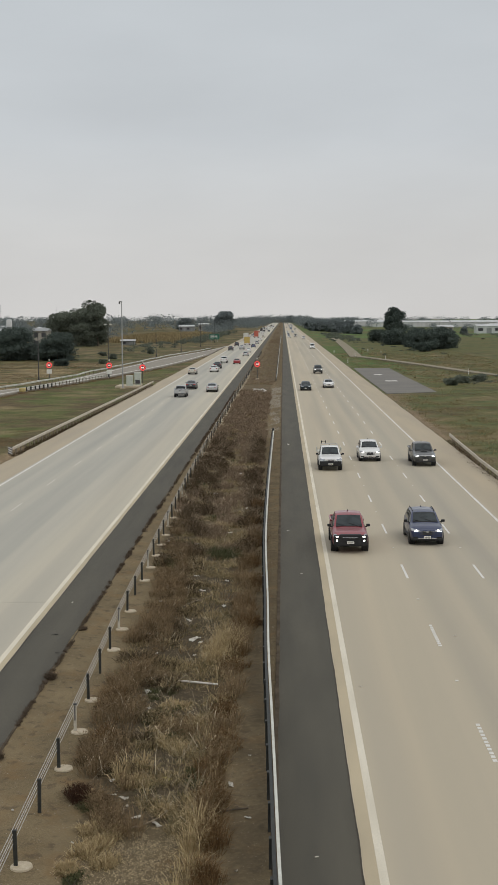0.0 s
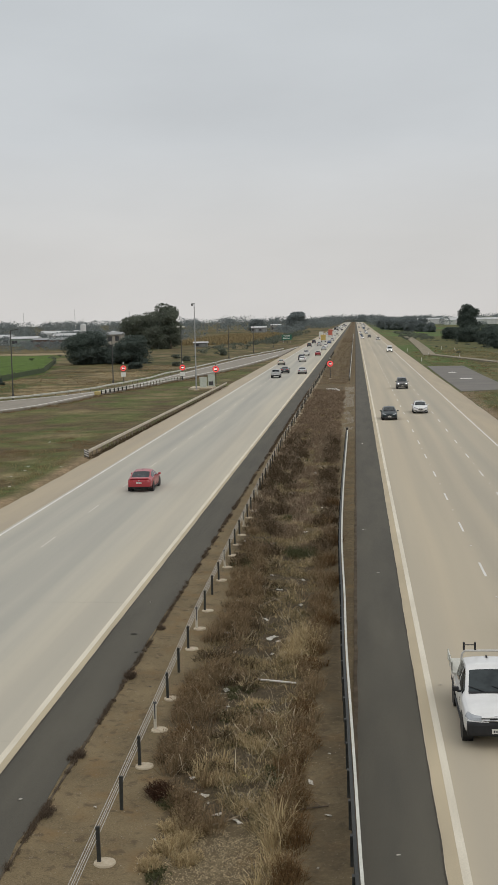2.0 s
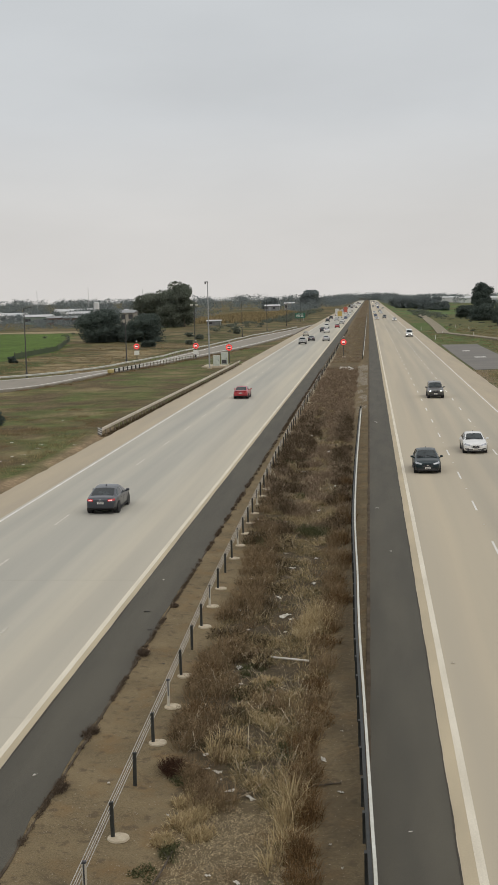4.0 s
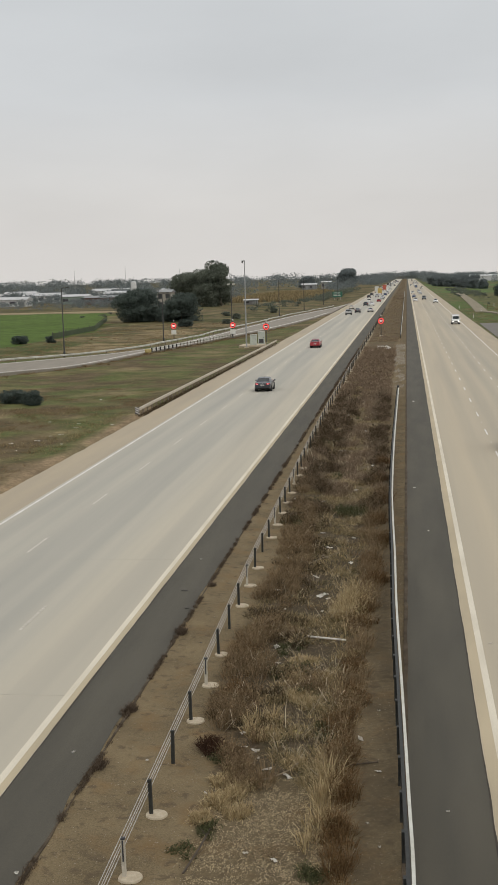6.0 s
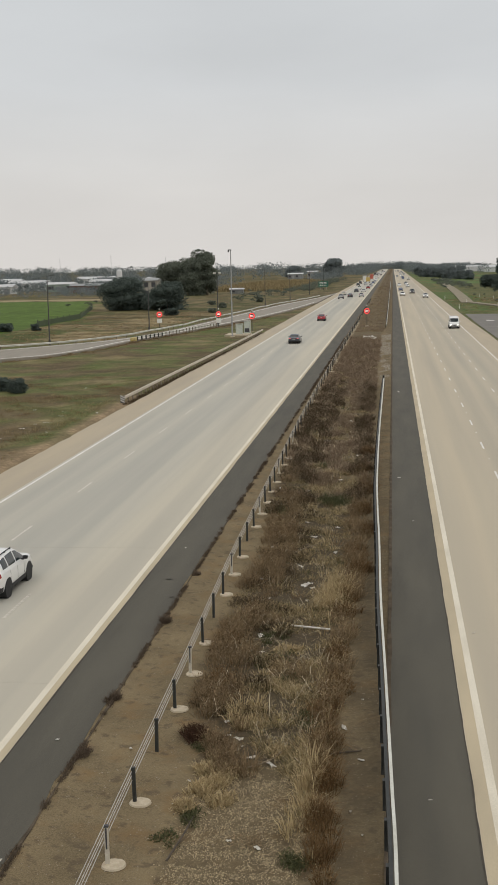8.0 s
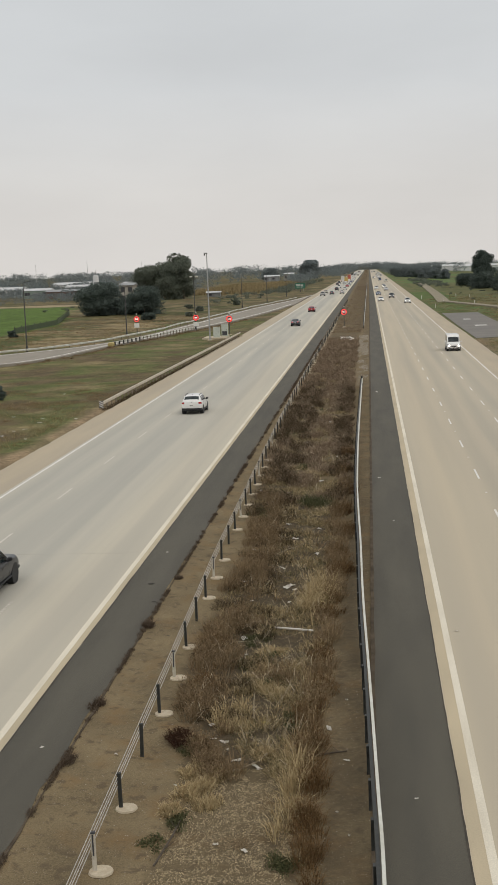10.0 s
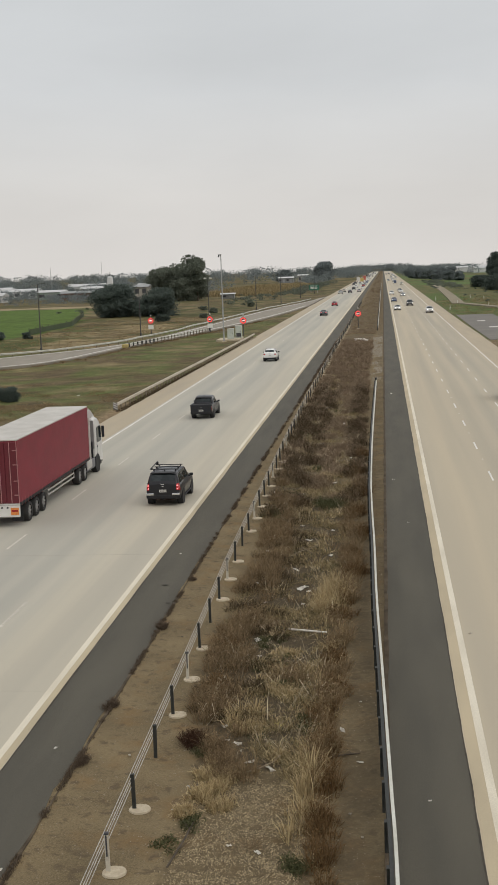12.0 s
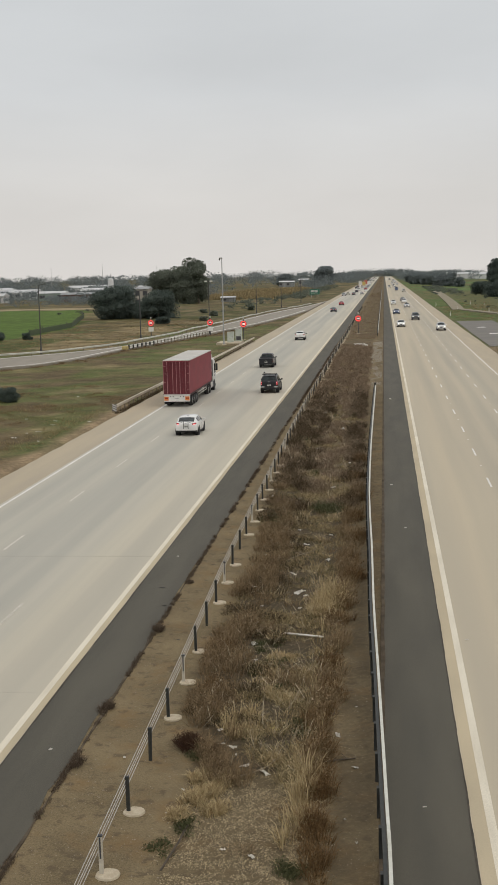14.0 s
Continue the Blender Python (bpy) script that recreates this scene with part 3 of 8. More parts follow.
def wide_rail(name, label, line):
    """The median's rail: a boxed pale beam on posts coloured dark for the shade behind it."""
    root = thing(name, label, "guardrail")
    rail_profile(root, line, 1, top=0.74, material=PALE_STEEL, depth=0.055)
    ys = line
    cap = bmesh.new()
    rows = []
    for x, y in ys:
        rows.append([cap.verts.new((x + a, y, z)) for a, z in ((-0.022, 0.742), (0.046, 0.742), (0.046, 0.752), (-0.022, 0.752))])
    for a, b in zip(rows, rows[1:]):
        for i in range(4):
            cap.faces.new((a[i], a[(i + 1) % 4], b[(i + 1) % 4], b[i]))
    cap.faces.new(rows[0])
    cap.faces.new(rows[-1][::-1])
    part("cap_strip", cap, PALE_STEEL, root)
    post_line(root, line, 2.0, -0.13, 0.68, DARK_POST)
    # near-black strip added in place of the shade behind the beam
    back = bmesh.new()
    rows = []
    for x, y in ys:
        rows.append([back.verts.new((x + a, y, z)) for a, z in ((-0.125, 0.34), (-0.045, 0.34), (-0.045, 0.70), (-0.125, 0.70))])
    for a, b in zip(rows, rows[1:]):
        for i in range(4):
            back.faces.new((a[i], a[(i + 1) % 4], b[(i + 1) % 4], b[i]))
    part("rear_channel", back, DARK_POST, root)
    return root


near_rail = wide_rail("median_guardrail", "pale steel guardrail on dark posts along the median", MEDIAN_RAIL)
part("end_post", boxed(-1.06, -0.88, 124.5, 124.75, -0.1, 0.98, bevel=0.02), DARK_POST, near_rail)
guardrail("guardrail", "weathered steel guardrail with a striped end board on the verge", LEFT_RAIL, 1, end_sign=(-24.15, 108.7), material=STAINED_RAIL)
guardrail("guardrail", "stained brownish steel guardrail beside the tan shoulder", RIGHT_RAIL, -1, material=STAINED_RAIL)
wide_rail("median_guardrail", "pale steel guardrail starting beyond the median gap", [(-1.22, 236), (-1.22, 300), (-1.25, 420), (-1.3, 800)])


def rope_line(y):
    """Where the rope barrier runs: it draws away from the asphalt near the start."""
    return float(np.interp(y, [10, 23.65, 35.7, 48.2, 77, 92, 114, 200, 600], [-5.65, -5.91, -6.15, -6.46, -6.81, -6.98, -7.13, -7.25, -7.3]))


def rope_barrier():
    root = thing("wire_rope_barrier", "four-strand wire rope barrier on black posts along the median", "barrier")

    def sleeve(m):
        bm = bmesh.new()
        box(bm, -0.044, 0.044, -0.036, 0.036, -0.2, 0.85, bevel=0.012, seg=2)
        return part("post", bm, m, root)

    def cap(m):
        return boxed(-0.050, 0.050, -0.042, 0.042, 0.82, 0.875, bevel=0.012)

    def disc():
        bm = bmesh.new()
        bmesh.ops.create_cone(bm, cap_ends=True, segments=24, radius1=0.26, radius2=0.245, depth=0.04)
        for v in bm.verts:
            v.co.x += 0.02 * wobble(v.co.x * 9, v.co.y * 9, 1, 3)
        return part("footing", bm, FOOTING, root, "round pale concrete footing")

    dark, pale, foot = sleeve(DARK_POST), sleeve(LIGHT_POST), disc()
    tops = {dark: part("post_cap", cap(0), DARK_POST, dark), pale: part("post_cap", cap(0), INK, pale)}
    slot = part("rope_slot", boxed(-0.016, 0.016, -0.041, 0.041, 0.36, 0.82), INK, pale)
    first = {dark: True, pale: True, foot: True}

    def place(ob, m):
        if first[ob]:
            first[ob] = False
            ob.matrix_basis = m
            return ob
        c = ob.copy()
        scene.collection.objects.link(c)
        c.matrix_basis = m
        for k in ob.children:
            kc = k.copy()
            scene.collection.objects.link(kc)
            kc.parent = c
        return c

    rnd = random.Random(4)
    y, k = 11.53, -4
    while y < 420:
        x = rope_line(y)
        lean = rnd.uniform(-1.5, 1.5)
        g = median_z(x, y)
        place(pale if k % 4 == 0 else dark, pose(x, y, g, rnd.uniform(-1, 1), lean, 0))
        if not (k % 4 == 2 and k < 12) and y < 260:
            top = max(median_z(x + 0.13 + a, y + b) for a in (-0.2, 0, 0.2) for b in (-0.25, 0, 0.25))
            place(foot, pose(x + 0.13, y - 0.02, top + 0.012, 0, 0, rnd.uniform(0, 360)))
        y += 3.03
        k += 1
    for i, z in enumerate((0.42, 0.53, 0.64, 0.75)):
        bm = bmesh.new()
        ys = steps(6, 420, 3.03, 1.02)
        ring = [(0.012 * math.cos(a), 0.012 * math.sin(a)) for a in (0.5, 2.6, 4.7)]
        rows = [[bm.verts.new((rope_line(y) + (0.048 if i % 2 else 0.040) * (-1) + a, y, z + b)) for a, b in ring] for y in ys]
        for a, b in zip(rows, rows[1:]):
            for j in range(3):
                bm.faces.new((a[j], a[(j + 1) % 3], b[(j + 1) % 3], b[j]))
        part("rope", bm, ROPE, root)


rope_barrier()

# ---------------------------------------------------------------- vehicles
PAINTS = {}


def paint(col, metal=0.15, rough=0.35):
    key = (col, metal)
    if key not in PAINTS:
        r, g, b = col
        dark = max(col) < 0.05
        PAINTS[key] = mat("car_paint", col, rough, metal, spec=0.28 if dark else 0.5, other=(r * 0.9 + 0.004, g * 0.9 + 0.0035, b * 0.9 + 0.003), scale=2.5, fine=60, grain=0.04, coat=0.25 if dark else 0.6)
    return PAINTS[key]


def loft(sections, sharp=35):
    """A closed skin over cross-sections; each: y and the half outline (x, z) from below to above."""
    bm = bmesh.new()
    rows = []
    for y, half in sections:
        ring = [(x, z) for x, z in half] + [(-x, z) for x, z in half[::-1]]
        rows.append([bm.verts.new((x, y, z)) for x, z in ring])
    n = len(rows[0])
    for a, b in zip(rows, rows[1:]):
        for i in range(n):
            bm.faces.new((a[i], a[(i + 1) % n], b[(i + 1) % n], b[i]))
    bm.faces.new(rows[0])
    bm.faces.new(rows[-1][::-1])
    return bm


def wheel_mesh(r, w, spokes):
    tyre = bmesh.new()
    prof = [(r * 0.66, -w / 2), (r * 0.93, -w / 2), (r, -w * 0.36), (r, w * 0.36), (r * 0.93, w / 2), (r * 0.66, w / 2)]
    n = 22
    rows = [[tyre.verts.new((x, p * math.cos(a), p * math.sin(a))) for p, x in prof] for a in [2 * math.pi * k / n for k in range(n)]]
    for i in range(n):
        a, b = rows[i], rows[(i + 1) % n]
        for j in range(len(prof)):
            k = (j + 1) % len(prof)
            tyre.faces.new((a[j], a[k], b[k], b[j]))
    rim = bmesh.new()
    rod(rim, (w * 0.18, 0, 0), (w * 0.30, 0, 0), r * 0.66, n=20)
    for k in range(spokes):
        a = 2 * math.pi * k / spokes
        m = Matrix.Rotation(a, 4, "X")
        geo = bmesh.ops.create_cube(rim, size=1, matrix=m @ Matrix.Translation((w * 0.36, 0, r * 0.34)) @ Matrix.Diagonal((w * 0.16, r * 0.16, r * 0.60, 1)))
    rod(rim, (w * 0.3, 0, 0), (w * 0.48, 0, 0), r * 0.16, n=10)
    return tyre, rim


WHEELS = {}


def add_wheels(root, places, r, w, spokes=5, rim_mat=None):
    key = (r, w, spokes, rim_mat.name if rim_mat else "")
    if key not in WHEELS:
        a, b = wheel_mesh(r, w, spokes)
        t = part("tyre", a, RUBBER, None, smooth=40)
        k = part("rim", b, rim_mat or RIM, None)
        WHEELS[key] = (t.data, k.data)
        bpy.data.objects.remove(t)
        bpy.data.objects.remove(k)
    for x, y in places:
        wheel = new("wheel", WHEELS[key][0])
        wheel.parent = root
        wheel.matrix_basis = pose(x, y, r, 0, 0, 0 if x > 0 else 180)
        rim = new("rim", WHEELS[key][1])
        rim.parent = wheel


# Each shape, tail to nose: the top line, the shoulder line, the half width and the underside, as (y, value);
# then where the windscreen and the rear window lie on the top line, the side glass, its pillars, and the lamps.
SHAPES = {
    "sedan": dict(L=4.66, w=0.905, r=0.325, ax=(-1.38, 1.36), roof=0.60,
                  top=((-2.33, 0.78), (-2.27, 0.95), (-2.0, 1.01), (-1.78, 1.03), (-0.95, 1.37), (-0.5, 1.44), (0.0, 1.45), (0.34, 1.38), (1.10, 1.01), (1.25, 0.965), (1.85, 0.87), (2.2, 0.76), (2.33, 0.66)),
                  belt=((-2.33, 0.70), (-2.2, 0.90), (-1.5, 0.97), (0, 0.93), (1.1, 0.90), (1.8, 0.79), (2.2, 0.68), (2.33, 0.58)),
                  half=((-2.33, 0.74), (-2.1, 0.84), (-1.4, 0.90), (1.3, 0.905), (1.85, 0.86), (2.2, 0.76), (2.33, 0.66)),
                  low=((-2.33, 0.38), (-2.0, 0.24), (1.9, 0.2), (2.33, 0.24)),
                  ws=(0.36, 1.10), rw=(-1.76, -0.95), side=(-1.42, 1.0), pillars=(-0.14,), head=(0.655, 0.055, 0.40, 0.18), grille=(0.45, 0.62, 0.36), tail=(0.83, 0.06, 0.42, 0.10)),
    "hatch": dict(L=4.38, w=0.90, r=0.33, ax=(-1.28, 1.34), roof=0.60,
                  top=((-2.19, 0.76), (-2.13, 1.02), (-1.98, 1.10), (-1.38, 1.37), (-0.8, 1.45), (-0.1, 1.46), (0.30, 1.40), (1.05, 1.02), (1.2, 0.975), (1.8, 0.88), (2.07, 0.77), (2.19, 0.67)),
                  belt=((-2.19, 0.68), (-2.06, 0.93), (-1.5, 1.00), (0, 0.94), (1.0, 0.90), (1.7, 0.80), (2.06, 0.69), (2.19, 0.58)),
                  half=((-2.19, 0.74), (-2.0, 0.83), (-1.3, 0.895), (1.3, 0.90), (1.75, 0.86), (2.06, 0.76), (2.19, 0.66)),
                  low=((-2.19, 0.40), (-1.9, 0.25), (1.8, 0.2), (2.19, 0.24)),
                  ws=(0.30, 1.05), rw=(-1.98, -1.40), side=(-1.42, 0.95), pillars=(-0.14,), head=(0.665, 0.05, 0.38, 0.20), grille=(0.42, 0.63, 0.40), tail=(0.91, 0.065, 0.50, 0.20)),
    "suv": dict(L=4.35, w=0.91, r=0.345, ax=(-1.28, 1.33), roof=0.64,
                top=((-2.175, 0.95), (-2.13, 1.14), (-1.99, 1.26), (-1.70, 1.52), (-1.3, 1.60), (-0.2, 1.62), (0.26, 1.55), (0.98, 1.13), (1.12, 1.09), (1.75, 1.01), (2.05, 0.90), (2.175, 0.78)),
                belt=((-2.175, 0.85), (-2.05, 1.04), (-1.5, 1.08), (0, 1.03), (1.0, 1.00), (1.8, 0.90), (2.06, 0.80), (2.175, 0.69)),
                half=((-2.175, 0.80), (-2.0, 0.865), (-1.3, 0.91), (1.4, 0.91), (1.8, 0.88), (2.06, 0.80), (2.175, 0.72)),
                low=((-2.175, 0.42), (-1.9, 0.29), (1.8, 0.25), (2.175, 0.30)),
                ws=(0.27, 0.98), rw=(-1.98, -1.70), side=(-1.62, 0.9), pillars=(-0.12, -1.05), head=(0.80, 0.05, 0.42, 0.10), grille=(0.58, 0.80, 0.42), tail=(0.97, 0.075, 0.60, 0.0)),
    "wagon": dict(L=4.85, w=0.94, r=0.375, ax=(-1.42, 1.44), roof=0.70,
                  top=((-2.425, 1.05), (-2.40, 1.20), (-2.30, 1.34), (-2.13, 1.70), (-1.9, 1.77), (0.0, 1.79), (0.46, 1.72), (1.12, 1.23), (1.28, 1.17), (2.0, 1.08), (2.31, 0.97), (2.425, 0.85)),
                  belt=((-2.425, 0.96), (-2.3, 1.12), (-1.6, 1.16), (0, 1.12), (1.1, 1.10), (2.0, 0.98), (2.3, 0.87), (2.425, 0.76)),
                  half=((-2.425, 0.85), (-2.25, 0.90), (-1.4, 0.94), (1.5, 0.94), (2.0, 0.91), (2.3, 0.84), (2.425, 0.76)),
                  low=((-2.425, 0.50), (-2.1, 0.38), (1.9, 0.32), (2.425, 0.36)),
                  ws=(0.46, 1.12), rw=(-2.30, -2.13), side=(-2.0, 1.02), pillars=(0.02, -0.95), head=(0.86, 0.06, 0.46, 0.08), grille=(0.62, 0.88, 0.46), tail=(1.03, 0.17, 0.72, 0.0)),
    "ute": dict(L=5.35, w=0.93, r=0.38, ax=(-1.50, 1.68), roof=0.68,
                top=((-2.675, 1.02), (-2.64, 1.12), (-1.14, 1.13), (-1.07, 1.24), (-0.95, 1.68), (-0.7, 1.75), (0.15, 1.77), (0.50, 1.70), (1.18, 1.21), (1.34, 1.16), (2.15, 1.08), (2.55, 0.98), (2.675, 0.88)),
                belt=((-2.675, 0.94), (-2.6, 1.05), (-1.2, 1.08), (0, 1.10), (1.2, 1.08), (2.1, 0.98), (2.5, 0.88), (2.675, 0.78)),
                half=((-2.675, 0.88), (-2.5, 0.91), (-1.4, 0.93), (1.7, 0.93), (2.2, 0.91), (2.55, 0.84), (2.675, 0.76)),
                low=((-2.675, 0.52), (-2.3, 0.44), (2.2, 0.36), (2.675, 0.40)),
                ws=(0.50, 1.18), rw=(-1.07, -0.95), side=(-0.92, 1.08), pillars=(0.08,), head=(0.88, 0.065, 0.46, 0.06), grille=(0.66, 0.90, 0.46), tail=(0.93, 0.16, 0.74, 0.0)),
    "van": dict(L=5.30, w=0.94, r=0.345, ax=(-1.35, 1.75), roof=0.80,
                top=((-2.65, 1.1), (-2.62, 1.35), (-2.52, 2.08), (-2.35, 2.18), (1.1, 2.18), (1.5, 2.06), (2.08, 1.28), (2.26, 1.15), (2.55, 0.96), (2.65, 0.78)),
                belt=((-2.65, 1.0), (-2.55, 1.20), (1.2, 1.20), (2.0, 1.12), (2.5, 0.84), (2.65, 0.68)),
                half=((-2.65, 0.88), (-2.5, 0.92), (1.8, 0.94), (2.3, 0.90), (2.55, 0.84), (2.65, 0.76)),
                low=((-2.65, 0.40), (-2.3, 0.30), (2.2, 0.28), (2.65, 0.32)),
                ws=(1.64, 2.08), rw=(-2.60, -2.52), side=(-2.2, 1.95), pillars=(0.95, -0.5), head=(0.80, 0.07, 0.46, 0.15), grille=(0.55, 0.74, 0.5), tail=(1.15, 0.17, 0.78, 0.0)),
}


def eased(pts, ys, wide=0.10):
    """Values of a line of knots at ys, its corners rounded over a short way."""
    px, pv = [p[0] for p in pts], [p[1] for p in pts]
    return np.mean([np.interp(np.clip(np.asarray(ys, float) + d, px[0], px[-1]), px, pv) for d in np.linspace(-wide / 2, wide / 2, 7)], axis=0)


def cut(bm, planes, y_from, y_to):
    """The faces between y_from and y_to that lie within all the half-spaces (point, way in), cut clean along them."""
    faces = [f for f in bm.faces if y_from <= f.calc_center_median().y <= y_to]
    for co, no in planes:
        geo = list({v for f in faces for v in f.verts}) + list({e for f in faces for e in f.edges}) + faces
        got = bmesh.ops.bisect_plane(bm, geom=geo, plane_co=co, plane_no=no, dist=0.001)
        faces = [g for g in got["geom"] if isinstance(g, bmesh.types.BMFace) and (g.calc_center_median() - Vector(co)).dot(Vector(no)) > 0]
    return faces


SKINS = {}


def skin(kind, near):
    """The outer skin of a car, sorted into its panels: a dict of meshes' corners and faces by the panel's name."""
    if (kind, near) in SKINS:
        return SKINS[kind, near]
    s = SHAPES[kind]
    L = s["L"]
    nose, tail, deep = L / 2, -L / 2, 0.09
    ys = sorted(set([round(v, 3) for v in np.linspace(tail + 0.05, nose - deep, 56 if near else 20)] + [round(v, 3) for v in (*s["ws"], *s["rw"], *s["side"])] + [round(p + d, 3) for p in s["pillars"] for d in (-0.045, 0.045)]))
    ys = [y for i, y in enumerate(ys) if i == 0 or y - ys[i - 1] > 0.012 or y in (*s["ws"], *s["rw"])]
    zt, zb, hw, zl = (eased(s[k], ys) for k in ("top", "belt", "half", "low"))
    tall = max(zt) - np.interp(0, *zip(*s["belt"]))
    bm = bmesh.new()
    kinds = bm.faces.layers.int.new("panel")
    rows = []
    for y, t, b, w, lo in zip(ys, zt, zb, hw, zl):
        b = min(b, t - 0.05)
        c = min(1.0, max(0.0, (t - b - 0.06) / (tall - 0.06)))
        edge = (w - 0.13) * (1 - c) + s["roof"] * c
        ze = t - 0.035 - 0.03 * c
        h = b - lo
        half = [(w * 0.80, lo), (w - 0.07, lo + 0.02), (w - 0.03, lo + 0.14 * h), (w - 0.006, lo + 0.32 * h), (w, lo + 0.5 * h), (w, lo + 0.68 * h), (w - 0.012, lo + 0.84 * h), (w - 0.035, lo + 0.95 * h), (w - 0.055, b)]
        for k in (0.10, 0.38, 0.66, 0.90, 1.0):
            half.append((w - 0.055 + (edge - w + 0.055) * k + 0.02 * c * math.sin(math.pi * k), b + (ze - b) * k))
        half += [(edge * 0.88, ze + (t - ze) * 0.5), (edge * 0.55, ze + (t - ze) * 0.85), (edge * 0.18, t)]
        rows.append([bm.verts.new((x, y, z)) for x, z in half] + [bm.verts.new((-x, y, z)) for x, z in half[::-1]])
    n, m = len(rows[0]), len(rows[0]) // 2
    for j, (a, b) in enumerate(zip(rows, rows[1:])):
        ym = (ys[j] + ys[j + 1]) / 2
        for i in range(n):
            f = bm.faces.new((a[i], a[(i + 1) % n], b[(i + 1) % n], b[i]))
            k = i if i < m else n - 2 - i
            gap = min(zt[j] - zb[j], zt[j + 1] - zb[j + 1])
            if 14 <= k <= 16 and s["ws"][0] < ym < s["ws"][1]:
                f[kinds] = 1
            elif 14 <= k <= 16 and s["rw"][0] < ym < s["rw"][1]:
                f[kinds] = 2
            elif 9 <= k <= 11 and gap > 0.14 and s["side"][0] < ym < s["side"][1] and all(abs(ym - p) > 0.045 for p in s["pillars"]):
                f[kinds] = 3
    # the rounded ends, a grid over each
    for row, way in ((rows[0], -1), (rows[-1], 1)):
        y0, reach, steps_ = row[0].co.y, (deep if way > 0 else 0.05), 12
        z0, z1 = row[0].co.z, row[m - 1].co.z
        grid = []
        for i in range(m):
            p, q = row[i], row[n - 1 - i]
            rise = max(0.0, math.sin(math.pi * (0.06 + 0.80 * (p.co.z - z0) / (z1 - z0)))) ** 0.5 if 0 < i < m - 1 else 0.3
            grid.append([p] + [bm.verts.new((p.co.x + (q.co.x - p.co.x) * k / steps_, y0 + way * reach * rise * (1 - (2 * k / steps_ - 1) ** 4), p.co.z)) for k in range(1, steps_)] + [q])
        for a, b in zip(grid, grid[1:]):
            for k in range(steps_):
                bm.faces.new((a[k], a[k + 1], b[k + 1], b[k]))
    if near:
        zh, hh, xi, up = s["head"]
        g0, g1, gx = s["grille"]
        z_t, th, xt, ut = s["tail"]
        low_f, low_r = s["low"][-1][1], s["low"][0][1]
        jobs = []
        for sx in (1, -1):
            jobs.append((4, nose - 0.55, nose + 1, [((sx * xi, 0, 0), (sx, 0, 0)), ((sx * xi, 0, zh - hh), (-sx * up, 0, 1)), ((sx * xi, 0, zh + hh), (sx * (up + 0.05), 0, -1)), ((0, nose - 0.42, 0), (0, 1, 0))]))
            jobs.append((5, tail - 1, tail + 0.6, [((sx * xt, 0, 0), (sx, 0, 0)), ((sx * xt, 0, z_t - th), (-sx * ut, 0, 1)), ((sx * xt, 0, z_t + th), (sx * ut, 0, -1)), ((0, tail + 0.24, 0), (0, -1, 0))]))
            jobs.append((8, nose - 0.4, nose + 1, [((sx * 0.50, 0, 0), (sx, 0, 0)), ((sx * 0.78, 0, 0), (-sx, 0, 0)), ((0, 0, low_f + 0.10), (0, 0, 1)), ((0, 0, low_f + 0.19), (0, 0, -1)), ((0, nose - 0.3, 0), (0, 1, 0))]))
        jobs.append((6, nose - 0.3, nose + 1, [((-gx, 0, 0), (1, 0, -0.25)), ((gx, 0, 0), (-1, 0, -0.25)), ((0, 0, g0), (0, 0, 1)), ((0, 0, g1), (0, 0, -1)), ((0, nose - 0.2, 0), (0, 1, 0))]))
        jobs.append((7, nose - 0.3, nose + 1, [((-0.62, 0, 0), (1, 0, 0)), ((0.62, 0, 0), (-1, 0, 0)), ((0, 0, low_f + 0.04), (0, 0, 1)), ((0, 0, low_f + 0.13), (0, 0, -1)), ((0, nose - 0.25, 0), (0, 1, 0))]))
        jobs.append((9, tail - 1, tail + 0.5, [((0, 0, low_r + (0.03 if kind in ("sedan", "hatch") else 0.10)), (0, 0, -1)), ((0, tail + 0.4, 0), (0, -1, 0))]))
        for tag, ya, yb, planes in jobs:
            for f in cut(bm, planes, ya, yb):
                if f[kinds] == 0:
                    f[kinds] = tag
    bmesh.ops.recalc_face_normals(bm, faces=bm.faces)
    out = {}
    names = {0: "body", 1: "windscreen", 2: "rear_window", 3: "side_window", 4: "headlight", 5: "tail_light", 6: "grille", 7: "lower_intake", 8: "fog_lamp_recess", 9: "rear_valance"}
    for f in bm.faces:
        c = f.calc_center_median()
        name = names[f[kinds]]
        key = (name, 0)
        if name in ("side_window", "headlight", "tail_light", "fog_lamp_recess"):
            key = (name, (1 if c.x > 0 else -1) * (1 + (sum(c.y > p for p in s["pillars"]) if name == "side_window" else 0)))
        verts, faces, seen = out.setdefault(key, ([], [], {}))
        loop = []
        for v in f.verts:
            if v not in seen:
                seen[v] = len(verts)
                verts.append(tuple(v.co))
            loop.append(seen[v])
        faces.append(loop)
    SKINS[kind, near] = {}
    for key, (verts, faces, _) in out.items():
        me = bpy.data.meshes.new(key[0])
        me.from_pydata(verts, [], faces)
        me.polygons.foreach_set("use_smooth", [True] * len(faces))
        me.set_sharp_from_angle(angle=radians(40))
        SKINS[kind, near][key] = me
    bm.free()
    return SKINS[kind, near]


def plate(root, y, z, face, w=0.37):
    ob = part("number_plate", boxed(-w / 2, w / 2, y - 0.008, y + 0.008, z - 0.065, z + 0.065), PLATE, root)
    bm = bmesh.new()
    for k in range(6):
        x = -w / 2 + 0.045 + k * 0.05
        box(bm, x, x + 0.032, y + face * 0.009 - 0.002, y + face * 0.009 + 0.002, z - 0.035, z + 0.035)
    part("plate_bars", bm, INK, ob)


